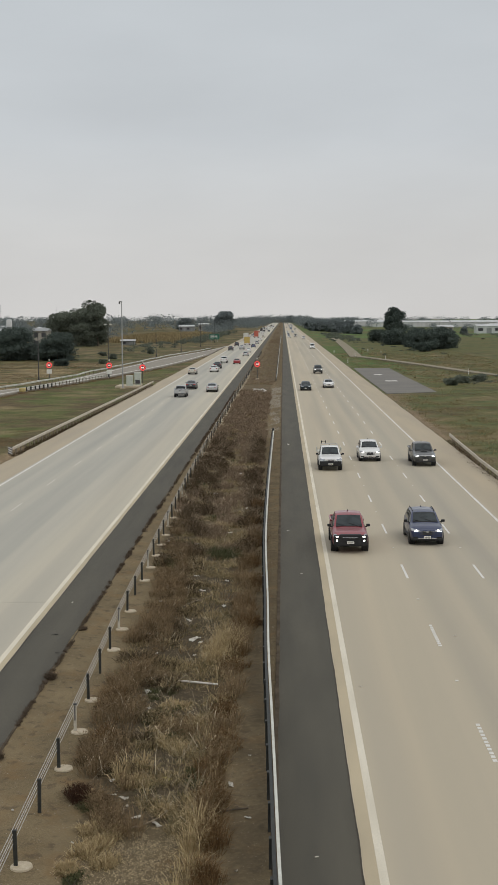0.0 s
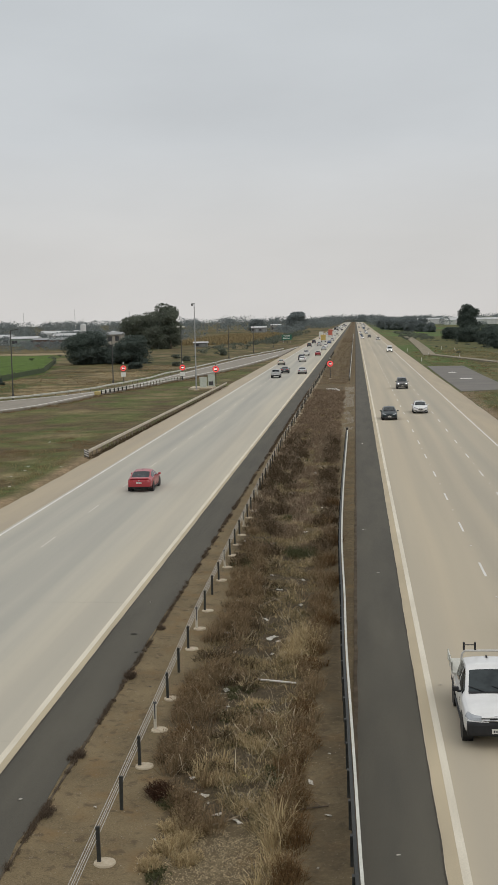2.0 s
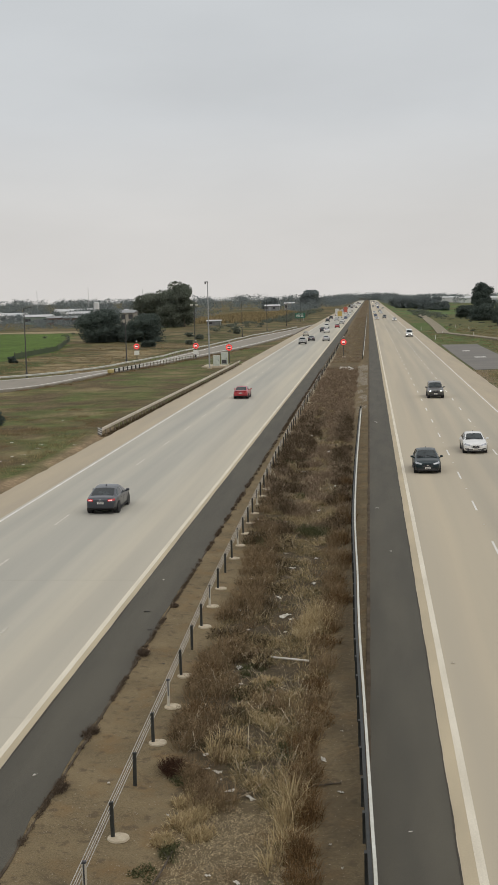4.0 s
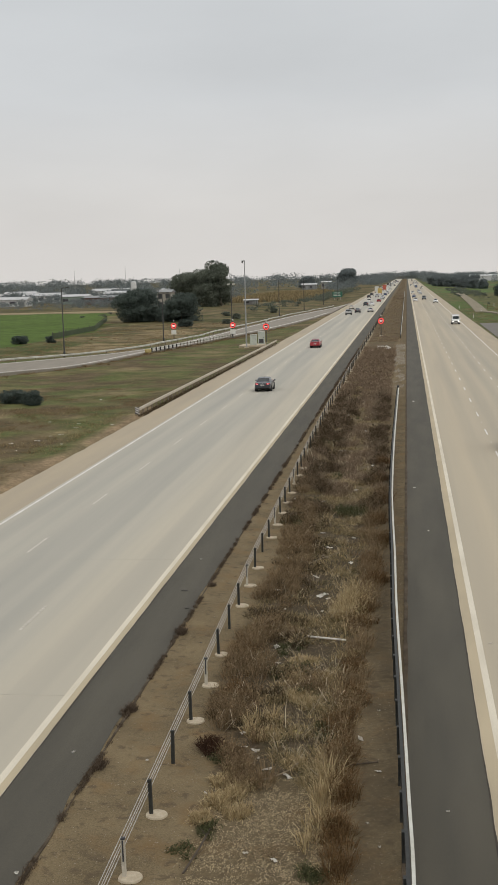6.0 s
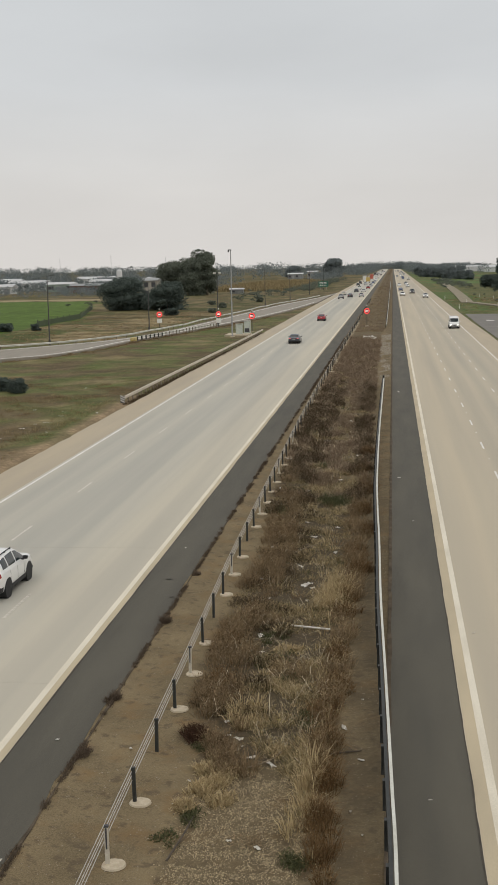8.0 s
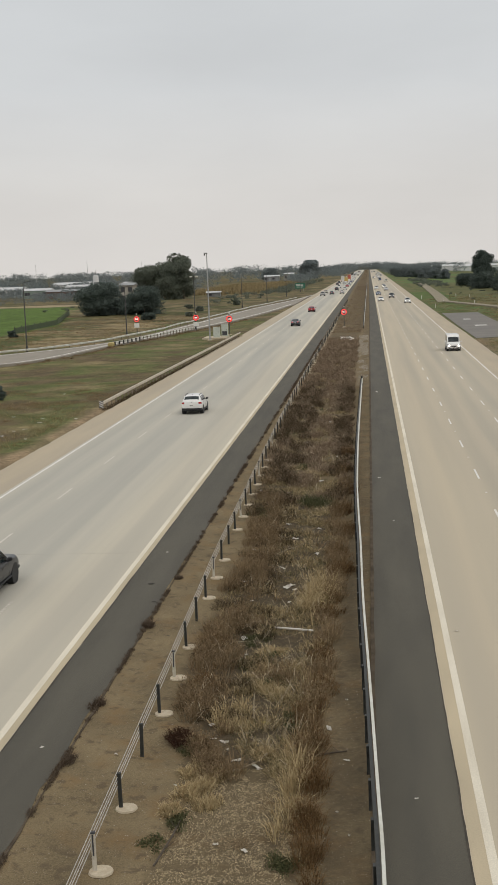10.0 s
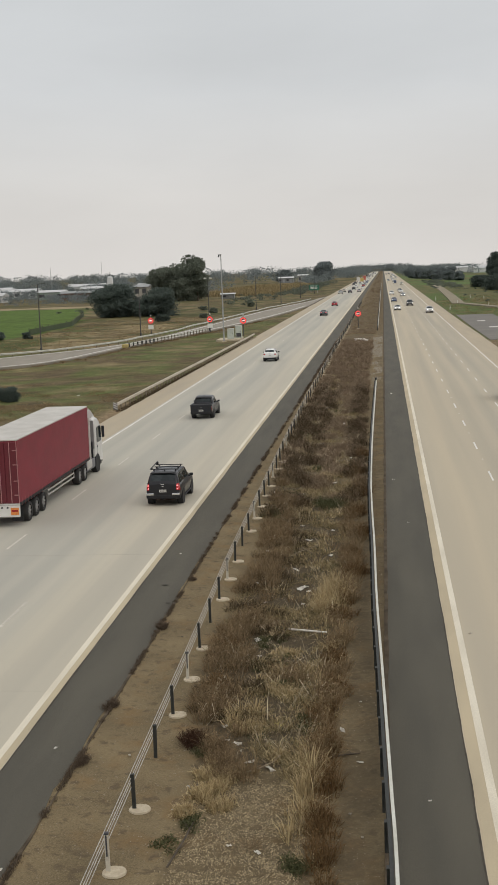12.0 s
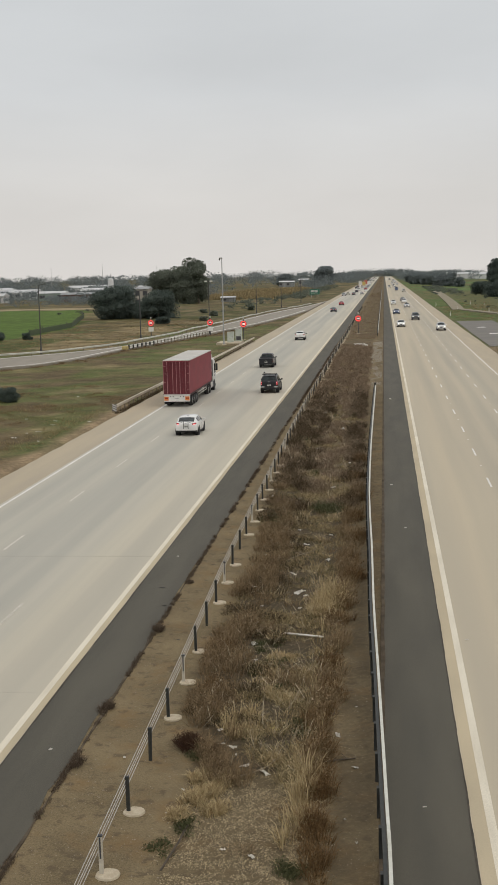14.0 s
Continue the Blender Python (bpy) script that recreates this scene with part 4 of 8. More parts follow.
def car(kind, name, label, colour, near=True, lights="off", brake=False, metal=0.15, group="", dark_low=True, rails=False, tow=False, rim=None, arches=False, cladding=False):
    s = SHAPES[kind]
    L, w, r = s["L"], s["w"], s["r"]
    body = paint(colour, metal)
    root = thing(name, label, {"ute": "utility truck", "van": "van"}.get(kind, "car"), group)
    look_of = {"body": body, "windscreen": GLASS, "rear_window": GLASS, "side_window": GLASS, "headlight": LAMP_OFF, "tail_light": BRAKE if brake else TAIL, "grille": TRIM, "lower_intake": INK, "fog_lamp_recess": TRIM, "rear_valance": TRIM}
    for (word, _), me in skin(kind, near).items():
        link(word, me.copy(), look_of[word], root)
    nose, tail = L / 2, -L / 2
    zh, hh, xi, up = s["head"]
    z_t, th, xt, ut = s["tail"]
    top, belt, half = (lambda y: float(eased(s["top"], [y])[0])), (lambda y: float(eased(s["belt"], [y])[0])), (lambda y: float(eased(s["half"], [y])[0]))
    low_f, low_r, low_m = s["low"][-1][1], s["low"][0][1], s["low"][2][1]
    add_wheels(root, [(sx * (w - 0.115), y) for y in s["ax"] for sx in (1, -1)], r, 0.22, rim_mat=rim)
    for y in s["ax"]:
        for sx in (1, -1):
            out = half(y) + 0.006 + (0.03 if arches else 0)
            part("wheel_arch", rodded((sx * (w - 0.3), y, r + 0.01), (sx * out, y, r + 0.01), r + 0.06, n=22), TRIM, root)
    for sx in (1, -1):
        if not near:
            part("headlight", boxed(sx * 0.60 - 0.13, sx * 0.60 + 0.13, nose - 0.30, nose - 0.005, zh - 0.06, zh + 0.06, bevel=0.04, seg=2), LAMP_OFF, root)
            part("tail_light", boxed(sx * 0.66 - 0.13, sx * 0.66 + 0.13, tail - 0.005, tail + 0.24, z_t - 0.07, z_t + 0.07, bevel=0.04, seg=2), BRAKE if brake else TAIL, root)
        if brake and near:
            e = eased(s["half"], [tail + 0.03])[0] - 0.03
            for dz in ((-0.5, 0.45) if th > 0.1 else (0.0,)):
                part("lit_lamp", boxed(sx * (xt + e) / 2 - (e - xt) * 0.32, sx * (xt + e) / 2 + (e - xt) * 0.32, tail - 0.006, tail + 0.08, z_t + dz * th - 0.028, z_t + dz * th + 0.028, bevel=0.012), LIT_RED, root)
        if lights == "on":
            part("lit_lamp", rodded((sx * (xi + 0.15), nose - 0.16, zh + 0.15 * up), (sx * (xi + 0.15), nose + 0.006, zh + 0.15 * up), 0.055, n=12), LAMP_ON, root)
            if near:
                part("running_lamp", boxed(sx * (xi + 0.24) - 0.09, sx * (xi + 0.24) + 0.05, nose - 0.2, nose - 0.02, zh - hh + 0.22 * up, zh - hh + 0.22 * up + 0.025, bevel=0.008), LAMP_ON, root)
    if not near:
        part("grille", boxed(-0.40, 0.40, nose - 0.2, nose + 0.006, zh - 0.14, zh + 0.02, bevel=0.03), TRIM, root)
    if dark_low or cladding:
        part("front_bumper", boxed(-half(nose - 0.2), half(nose - 0.2), nose - 0.42, nose - 0.004, low_f - 0.02, low_f + 0.13, bevel=0.07, seg=2), TRIM, root)
        part("rear_bumper", boxed(-half(tail + 0.15), half(tail + 0.15), tail - 0.004, tail + 0.34, low_r - 0.10, low_r + 0.13, bevel=0.06, seg=2), TRIM, root)
    else:
        part("front_lip", boxed(-half(nose - 0.15) * 0.92, half(nose - 0.15) * 0.92, nose - 0.30, nose - 0.03, low_f - 0.05, low_f + 0.035, bevel=0.02), TRIM, root)
    if near:
        plate(root, nose + 0.012, low_f + 0.17, 1)
        plate(root, tail - 0.014, z_t - (0.13 if kind in ("sedan", "hatch") else 0.20), -1)
        part("sill", boxed(-w - 0.004, w + 0.004, s["ax"][0] + 0.42, s["ax"][1] - 0.42, low_m - 0.01, low_m + (0.16 if cladding else 0.07), bevel=0.02), TRIM, root)
        part("badge", boxed(-0.06, 0.06, tail - 0.012, tail + 0.05, z_t + 0.0, z_t + 0.06, bevel=0.015), CHROME, root)
        part("badge", boxed(-0.07, 0.07, nose - 0.06, nose + 0.010, s["grille"][1] - 0.09, s["grille"][1] - 0.02, bevel=0.015), CHROME, root)
        part("grille_surround", boxed(-s["grille"][2] - 0.02, s["grille"][2] + 0.02, nose - 0.08, nose + 0.004, s["grille"][1] - 0.008, s["grille"][1] + 0.012, bevel=0.005), CHROME if lights == "on" else TRIM, root)
        slats = bmesh.new()
        for k in range(3):
            z = s["grille"][0] + (s["grille"][1] - s["grille"][0]) * (k + 0.8) / 4
            box(slats, -s["grille"][2] * 0.9, s["grille"][2] * 0.9, nose - 0.06, nose + 0.001, z - 0.008, z + 0.008)
        part("grille_slats", slats, INK, root)
        for sx in (1, -1):
            for y in ((-0.62, 0.30) if kind != "van" else (0.9,)):
                part("door_handle", boxed(sx * (half(y) + 0.0) - 0.012, sx * half(y) + 0.012, y - 0.10, y + 0.10, belt(y) - 0.16, belt(y) - 0.125, bevel=0.008), body, root)
            for y in (s["ws"][1] - 0.28, s["pillars"][0], s["ax"][0] + 0.30):
                part("door_seam", boxed(sx * (half(y) + 0.001) - 0.006, sx * (half(y) + 0.001) + 0.002, y - 0.005, y + 0.005, low_m + 0.2, belt(y) - 0.10), INK, root)
        y1, y0 = s["ws"][1], s["ws"][1] - 0.16
        for sx in (0.24, -0.44):
            part("wiper", rodded((sx, y1 + 0.01, top(y1) + 0.006), (sx + 0.44, y0, top(y0) + 0.012), 0.011, n=5), TRIM, root)
        part("cowl", boxed(-half(y1) * 0.74, half(y1) * 0.74, y1 - 0.015, y1 + 0.07, top(y1) - 0.05, top(y1) + 0.004, bevel=0.01), TRIM, root)
        ya = s["rw"][1] + 0.35
        part("antenna", boxed(-0.025, 0.025, ya, ya + 0.15, top(ya) - 0.02, top(ya) + 0.07, bevel=0.02), TRIM, root)
    ym = s["ws"][1] - 0.42
    for sx in (1, -1):
        m = bmesh.new()
        box(m, sx * (half(ym) + 0.10) - 0.10, sx * (half(ym) + 0.10) + 0.10, ym - 0.06, ym + 0.06, belt(ym) + 0.02, belt(ym) + 0.16, bevel=0.04, seg=2)
        box(m, sx * (half(ym) - 0.03) - 0.08, sx * (half(ym) - 0.03) + 0.08, ym - 0.03, ym + 0.03, belt(ym) - 0.01, belt(ym) + 0.05)
        part("mirror", m, TRIM if dark_low else body, root)
    if rails:
        for sx in (1, -1):
            b = bmesh.new()
            x, ya, yb = s["roof"] * 0.93, s["rw"][1] + 0.25, s["ws"][0] - 0.25
            box(b, sx * x - 0.02, sx * x + 0.02, ya, yb, top(0) + 0.0, top(0) + 0.035, bevel=0.012)
            for y in (ya + 0.06, (ya + yb) / 2, yb - 0.06):
                box(b, sx * x - 0.015, sx * x + 0.015, y - 0.05, y + 0.05, top(0) - 0.10, top(0) + 0.015)
            part("roof_rail", b, TRIM if dark_low else CHROME, root)
    if tow:
        b = boxed(-0.03, 0.03, tail - 0.16, tail + 0.1, 0.40, 0.46)
        bmesh.ops.create_uvsphere(b, u_segments=8, v_segments=6, radius=0.035, matrix=Matrix.Translation((0, tail - 0.14, 0.49)))
        part("tow_bar", b, TRIM, root)
    return root


def tub(root, colour, cover=True):
    """The open tray of a dual-cab: walls, a dark cover over it and a tailgate."""
    body = paint(colour)
    w, y0, y1 = 0.90, -2.64, -1.02
    if cover:
        part("tray_cover", boxed(-w + 0.06, w - 0.06, y0 + 0.05, y1 - 0.02, 1.10, 1.16, bevel=0.02), TRIM, root)
    else:
        part("tray_floor", boxed(-w + 0.08, w - 0.08, y0 + 0.06, y1 - 0.02, 1.120, 1.144), INK, root)
    for sx in (1, -1):
        part("tray_rail", boxed(sx * (w - 0.02) - 0.05, sx * (w - 0.02) + 0.05, y0, y1, 1.08, 1.20, bevel=0.03), body, root)
    part("tailgate", boxed(-w + 0.02, w - 0.02, y0 - 0.035, y0 + 0.04, 0.62, 1.20, bevel=0.03), body, root)
    part("tailgate_handle", boxed(-0.14, 0.14, y0 - 0.05, y0 - 0.03, 1.02, 1.09, bevel=0.01), TRIM, root)
    b = bmesh.new()
    for sx in (1, -1):
        rod(b, (sx * 0.72, y1 - 0.12, 1.16), (sx * 0.60, y1 + 0.02, 1.60), 0.035, n=8)
    rod(b, (-0.60, y1 + 0.02, 1.60), (0.60, y1 + 0.02, 1.60), 0.035, n=8)
    part("sports_bar", b, TRIM, root)


def drive(root, kind, x, y, v, away, drift=0.0):
    """Motion along a lane: y, the near end at 0 s; v, metres a second."""
    L = SHAPES[kind]["L"] if kind in SHAPES else kind
    TRAFFIC.append((root, x, y + L / 2 - 0.75, v if away else -v, 0 if away else 180, drift))


TRAFFIC = []
WHITE, SILVER, BLACK = (0.75, 0.75, 0.73), (0.46, 0.47, 0.47), (0.015, 0.016, 0.020)


def build_traffic_near():
    # towards the camera
    c = car("ute", "pickup_truck", "maroon dual-cab pickup with lit headlights and a black bull bar", (0.285, 0.040, 0.050), lights="on", metal=0.45, arches=True)
    tub(c, (0.285, 0.040, 0.050))
    part("bull_bar", boxed(-0.86, 0.86, 2.42, 2.74, 0.40, 0.97, bevel=0.08, seg=2), TRIM, c)
    part("upper_grille", boxed(-0.56, 0.56, 2.50, 2.755, 0.76, 1.01, bevel=0.05, seg=2), TRIM, c)
    part("grille_bar", boxed(-0.40, 0.40, 2.68, 2.765, 0.84, 0.865, bevel=0.01), CHROME, c)
    for sx in (1, -1):
        part("fog_lamp", rodded((sx * 0.70, 2.6, 0.70), (sx * 0.70, 2.752, 0.70), 0.05, n=12), LAMP_ON, c)
        part("headlight", boxed(sx * 0.69 - 0.075, sx * 0.69 + 0.075, 2.5, 2.75, 0.865, 0.945, bevel=0.035, seg=2), LAMP_ON, c)
    plate(c, 2.765, 0.60, 1)
    drive(c, "ute", 3.5, 63.8, 30.6, False)
    c = car("suv", "compact_suv", "dark blue compact SUV with roof rails and lit headlights", (0.022, 0.034, 0.092), lights="on", rails=True, metal=0.3, cladding=True)
    part("grille_bar", boxed(-0.50, 0.50, 2.09, 2.19, 0.79, 0.815, bevel=0.01), CHROME, c)
    part("lower_trim", boxed(-0.52, 0.52, 2.10, 2.185, 0.40, 0.43, bevel=0.01), CHROME, c)
    drive(c, "suv", 7.7, 66.0, 28.0, False)
    c = car("ute", "work_ute", "white work ute with a ladder rack over its tray", WHITE, lights="off", metal=0.0)
    rack = bmesh.new()
    for sx in (1, -1):
        rod(rack, (sx * 0.74, -1.14, 1.15), (sx * 0.68, -1.14, 1.70), 0.032, n=8)
        rod(rack, (sx * 0.68, -1.14, 1.70), (sx * 0.60, -1.14, 1.80), 0.032, n=8)
    rod(rack, (-0.60, -1.14, 1.80), (0.60, -1.14, 1.80), 0.032, n=8)
    part("tray_hoop", rack, STEEL, c)
    carrier = bmesh.new()
    for x in (0.62, 0.28):
        box(carrier, x - 0.03, x + 0.03, -1.18, -1.10, 1.82, 2.06, bevel=0.01)
    rod(carrier, (0.62, -1.14, 1.98), (0.28, -1.14, 1.98), 0.015, n=6)
    part("ladder_stops", carrier, TRIM, c)
    for sx in (1, -1):
        side = bmesh.new()
        for z in (1.18, 1.28, 1.38):
            box(side, sx * 0.99 - 0.015, sx * 0.99 + 0.015, -2.62, -1.10, z, z + 0.06)
        for y in (-2.6, -1.86, -1.12):
            box(side, sx * 0.99 - 0.022, sx * 0.99 + 0.022, y - 0.02, y + 0.02, 1.10, 1.46)
        part("tray_side", side, PALE_STEEL, c)
    part("tray_board", boxed(-0.98, 0.98, -2.62, -1.02, 1.08, 1.16, bevel=0.02), PALE_STEEL, c)
    part("bumper_guard", boxed(-0.86, 0.86, 2.42, 2.72, 0.40, 0.80, bevel=0.08, seg=2), TRIM, c)
    plate(c, 2.735, 0.56, 1)
    part("grille_bar", boxed(-0.42, 0.42, 2.60, 2.69, 0.83, 0.86, bevel=0.01), CHROME, c)
    drive(c, "ute", 3.8, 98.2, 31.8, False)
    c = car("suv", "coupe_suv", "white coupe SUV with lit headlights and a twin grille", WHITE, lights="on", metal=0.0, dark_low=False)
    drive(c, "suv", 7.35, 104.5, 30.0, False)
    c = car("ute", "pickup_truck", "dark grey dual-cab pickup with a bonnet scoop and lit headlights", (0.075, 0.075, 0.072), lights="on", metal=0.4, dark_low=False, rim=RIM)
    tub(c, (0.075, 0.075, 0.072))
    part("bonnet_scoop", boxed(-0.26, 0.26, 1.45, 1.85, 1.10, 1.18, bevel=0.03), TRIM, c)
    part("grille_bar", boxed(-0.48, 0.48, 2.58, 2.70, 0.86, 0.93, bevel=0.02), CHROME, c)
    drive(c, "ute", 11.55, 101.0, 29.5, False)
    c = car("hatch", "hatchback", "dark slate green hatchback with a wide grille", (0.010, 0.024, 0.028), lights="off", metal=0.2, dark_low=False)
    part("grille_bar", boxed(-0.44, 0.44, 2.10, 2.17, 0.56, 0.59, bevel=0.01), CHROME, c)
    drive(c, "hatch", 3.8, 205.7, 30.4, False)
    c = car("sedan", "sedan", "white sedan with dark lower grille", WHITE, lights="off", metal=0.0, dark_low=False)
    drive(c, "sedan", 7.85, 213.5, 29.8, False)
    c = car("wagon", "station_wagon", "dark grey wagon with lit headlights", (0.085, 0.085, 0.08), lights="on", metal=0.4, dark_low=False)
    drive(c, "wagon", 7.55, 267.3, 30.6, False)
    c = car("van", "minibus", "white high-roofed van with lit headlights", WHITE, lights="on", metal=0.0, dark_low=False)
    for sx in (1, -1):
        part("running_lamp", rodded((sx * 0.66, 2.5, 0.72), (sx * 0.66, 2.66, 0.72), 0.10, n=12), LAMP_ON, c)
    drive(c, "van", 11.15, 475.0, 30.5, False)
    # away from the camera
    c = car("sedan", "sedan", "bright red sedan with a low rear spoiler", (0.40, 0.032, 0.045), metal=0.15, dark_low=False)
    part("spoiler", boxed(-0.70, 0.70, -2.28, -2.10, 0.95, 1.01, bevel=0.02), paint((0.40, 0.032, 0.045), 0.15), c)
    drive(c, "sedan", -15.45, 25.8, 30.55, True)
    c = car("sedan", "sedan", "dark blue-grey sedan with lit tail lights", (0.034, 0.040, 0.052), metal=0.2, brake=True, dark_low=False)
    drive(c, "sedan", -15.3, -54.8, 30.95, True)
    c = car("suv", "compact_suv", "white compact SUV with black lower trim and roof rails", WHITE, rails=True, metal=0.0, cladding=True)
    drive(c, "suv", -15.2, -198.0, 30.2, True)
    c = car("ute", "pickup_truck", "black dual-cab pickup with a covered tray", (0.018, 0.020, 0.025), metal=0.1, tow=True)
    tub(c, (0.018, 0.020, 0.025))
    drive(c, "ute", -15.25, -248.0, 29.15, True)
    c = car("wagon", "pickup_truck", "black dual-cab pickup with a canopy, roof racks and lit tail lights", BLACK, brake=True, metal=0.1, tow=True)
    rack = bmesh.new()
    for y in (-1.55, -0.75, 0.0):
        box(rack, -0.70, 0.70, y - 0.035, y + 0.035, 1.83, 1.865, bevel=0.01)
        for sx in (0.58, -0.58):
            box(rack, sx - 0.03, sx + 0.03, y - 0.05, y + 0.05, 1.70, 1.84)
    rod(rack, (-0.74, -1.75, 1.88), (-0.68, 0.10, 2.00), 0.03, n=6)
    box(rack, -0.74, -0.62, -1.62, -1.50, 1.83, 1.90)
    box(rack, -0.74, -0.62, -0.05, 0.05, 1.83, 2.0)
    part("roof_rack", rack, TRIM, c)
    for sx in (1, -1):
        part("bumper_corner", boxed(sx * 0.68 - 0.20, sx * 0.68 + 0.20, -2.47, -2.30, 0.60, 0.72, bevel=0.03, seg=2), CHROME, c)
        part("canopy_seam", boxed(sx * 0.885 - 0.012, sx * 0.885 + 0.012, -2.2, -0.95, 1.165, 1.185), CHROME, c)
    part("canopy_handle", boxed(-0.10, 0.10, -2.44, -2.40, 1.16, 1.20, bevel=0.01), CHROME, c)
    part("spoiler", boxed(-0.66, 0.66, -2.24, -2.06, 1.72, 1.76, bevel=0.015), TRIM, c)
    drive(c, "wagon", -11.7, -308.9, 31.05, True)
    c = car("hatch", "hatchback", "white hatchback with a black bicycle rack on its tailgate", WHITE, brake=True, metal=0.0, dark_low=False)
    rack = bmesh.new()
    for sx in (0.18, -0.18):
        rod(rack, (sx, -2.24, 0.55), (sx, -2.20, 1.12), 0.018, n=6)
        rod(rack, (sx, -2.20, 1.12), (sx * 1.5, -1.8, 1.40), 0.014, n=6)
    for z in (0.72, 0.95):
        rod(rack, (-0.2, -2.24, z), (0.2, -2.24, z), 0.016, n=6)
    for sx in (0.62, -0.62):
        rod(rack, (sx * 0.3, -2.28, 1.1), (sx, -2.2, 0.95), 0.012, n=5)
    part("bicycle_rack", rack, TRIM, c)
    drive(c, "hatch", -15.03, -322.2, 29.65, True)


def semi_trailer():
    """A cab-over tractor with a curtain-sided trailer; its tail at y = -L/2."""
    L = 18.3
    root = thing("semi_trailer_truck", "white tractor pulling a dark red curtain-sided trailer with a pale roof", "truck")
    red = mat("red_curtain", (0.245, 0.020, 0.036), 0.55, other=(0.20, 0.017, 0.030), scale=0.9, stretch=(1, 0.6, 1), fine=14, grain=0.07, bump=0.25, bump_scale=3)
    door_red = mat("red_door", (0.125, 0.010, 0.020), 0.45, other=(0.10, 0.009, 0.017), scale=0.9, fine=14, grain=0.08, coat=0.2)
    roofm = mat("trailer_roof", (0.55, 0.53, 0.49), 0.6, other=(0.46, 0.44, 0.40), scale=0.8, fine=10, grain=0.06)
    white = paint((0.72, 0.71, 0.68), 0.0)
    # grey for the white cab's back wall: its shade put into the colour
    SHADED_PANEL = mat("shaded_cab_panel", (0.20, 0.195, 0.19), 0.5, grain=0.1, fine=8)
    GREY_SKIRT = mat("grey_side_skirt", (0.16, 0.16, 0.17), 0.5, grain=0.1, fine=8)
    t = -L / 2
    tf = t + 14.63
    f0 = L / 2
    part("trailer_box", boxed(-1.24, 1.24, t + 0.03, tf, 1.18, 4.28, bevel=0.02), red, root)
    part("trailer_roof", boxed(-1.25, 1.25, t + 0.0, tf + 0.02, 4.28, 4.36, bevel=0.025), roofm, root)
    for sx in (1, -1):
        for z0, z1 in ((4.14, 4.28), (1.10, 1.24)):
            part("side_rail", boxed(sx * 1.25 - 0.02, sx * 1.25 + 0.02, t, tf, z0, z1, bevel=0.008), red if z0 > 2 else TRIM, root)
        ties = bmesh.new()
        for k in range(28):
            y = t + 0.35 + k * 0.515
            box(ties, sx * 1.262 - 0.008, sx * 1.262 + 0.008, y - 0.02, y + 0.02, 1.05, 1.42)
        part("curtain_strap", ties, mat("strap", (0.34, 0.12, 0.12), 0.7, grain=0.1), root)
        b = bmesh.new()
        for z in (0.62, 0.86):
            box(b, sx * 1.18 - 0.02, sx * 1.18 + 0.02, t + 5.2, t + 10.9, z, z + 0.08)
        for y in (5.2, 8.0, 10.85):
            box(b, sx * 1.18 - 0.02, sx * 1.18 + 0.02, t + y, t + y + 0.06, 0.62, 1.15)
        part("side_guard", b, STEEL, root)
    for k in range(4):
        x0 = -1.20 + k * 0.6
        d = part("rear_door", boxed(x0 + 0.01, x0 + 0.59, t - 0.03, t + 0.03, 1.24, 4.22, bevel=0.012), door_red, root)
    b = bmesh.new()
    for x in (-0.86, -0.34, 0.34, 0.86):
        rod(b, (x, t - 0.055, 1.2), (x, t - 0.055, 4.23), 0.022, n=6)
    for x in (-1.225, 1.225, 0.0):
        box(b, x - 0.016, x + 0.016, t - 0.045, t - 0.02, 1.2, 4.28)
    for z in (1.6, 2.3, 3.1, 3.8):
        for sx in (1, -1):
            box(b, sx * 1.12 - 0.12, sx * 1.12 + 0.12, t - 0.05, t - 0.03, z, z + 0.035)
    part("door_hardware", b, mat("door_hardware", (0.42, 0.22, 0.22), 0.5, 0.3, grain=0.1), root)
    part("rear_bumper", boxed(-1.22, 1.22, t - 0.06, t + 0.10, 0.52, 1.10, bevel=0.03), white, root)
    for sx in (1, -1):
        part("marker_board", boxed(sx * 0.98 - 0.20, sx * 0.98 + 0.20, t - 0.09, t - 0.05, 0.64, 1.0, bevel=0.01), ORANGE, root)
        part("tail_light", boxed(sx * 0.98 - 0.16, sx * 0.98 + 0.16, t - 0.10, t - 0.08, 0.80, 0.90), TAIL, root)
        part("mud_flap", boxed(sx * 0.98 - 0.28, sx * 0.98 + 0.28, t + 0.35, t + 0.37, 0.25, 1.05), TRIM, root)
    bolts = bmesh.new()
    for x in (-0.62, 0.62, -0.34, 0.34):
        rod(bolts, (x, t - 0.075, 1.0), (x, t - 0.05, 1.0), 0.05, n=10)
    part("bumper_bolts", bolts, INK, root)
    part("door_sill", boxed(-1.25, 1.25, t - 0.075, t + 0.02, 1.10, 1.20, bevel=0.02), STEEL, root)
    part("exhaust_stack", rodded((1.0, f0 - 2.6, 1.0), (1.0, f0 - 2.6, 3.5), 0.09, n=10), STEEL, root)
    part("air_line_frame", boxed(-0.8, 0.8, f0 - 2.75, f0 - 2.65, 1.1, 2.6, bevel=0.03), TRIM, root)
    part("catwalk", boxed(-0.9, 0.9, tf + 0.2, f0 - 2.8, 1.08, 1.14), STEEL, root)
    plate(root, t - 0.075, 0.85, -1)
    part("chassis", boxed(-0.55, 0.55, t + 0.4, L / 2 - 0.9, 0.72, 1.10, bevel=0.03), TRIM, root)
    places = [(sx * 1.02, t + y) for y in (1.7, 3.0, 4.3, 12.2, 13.5, 16.85) for sx in (1, -1)]
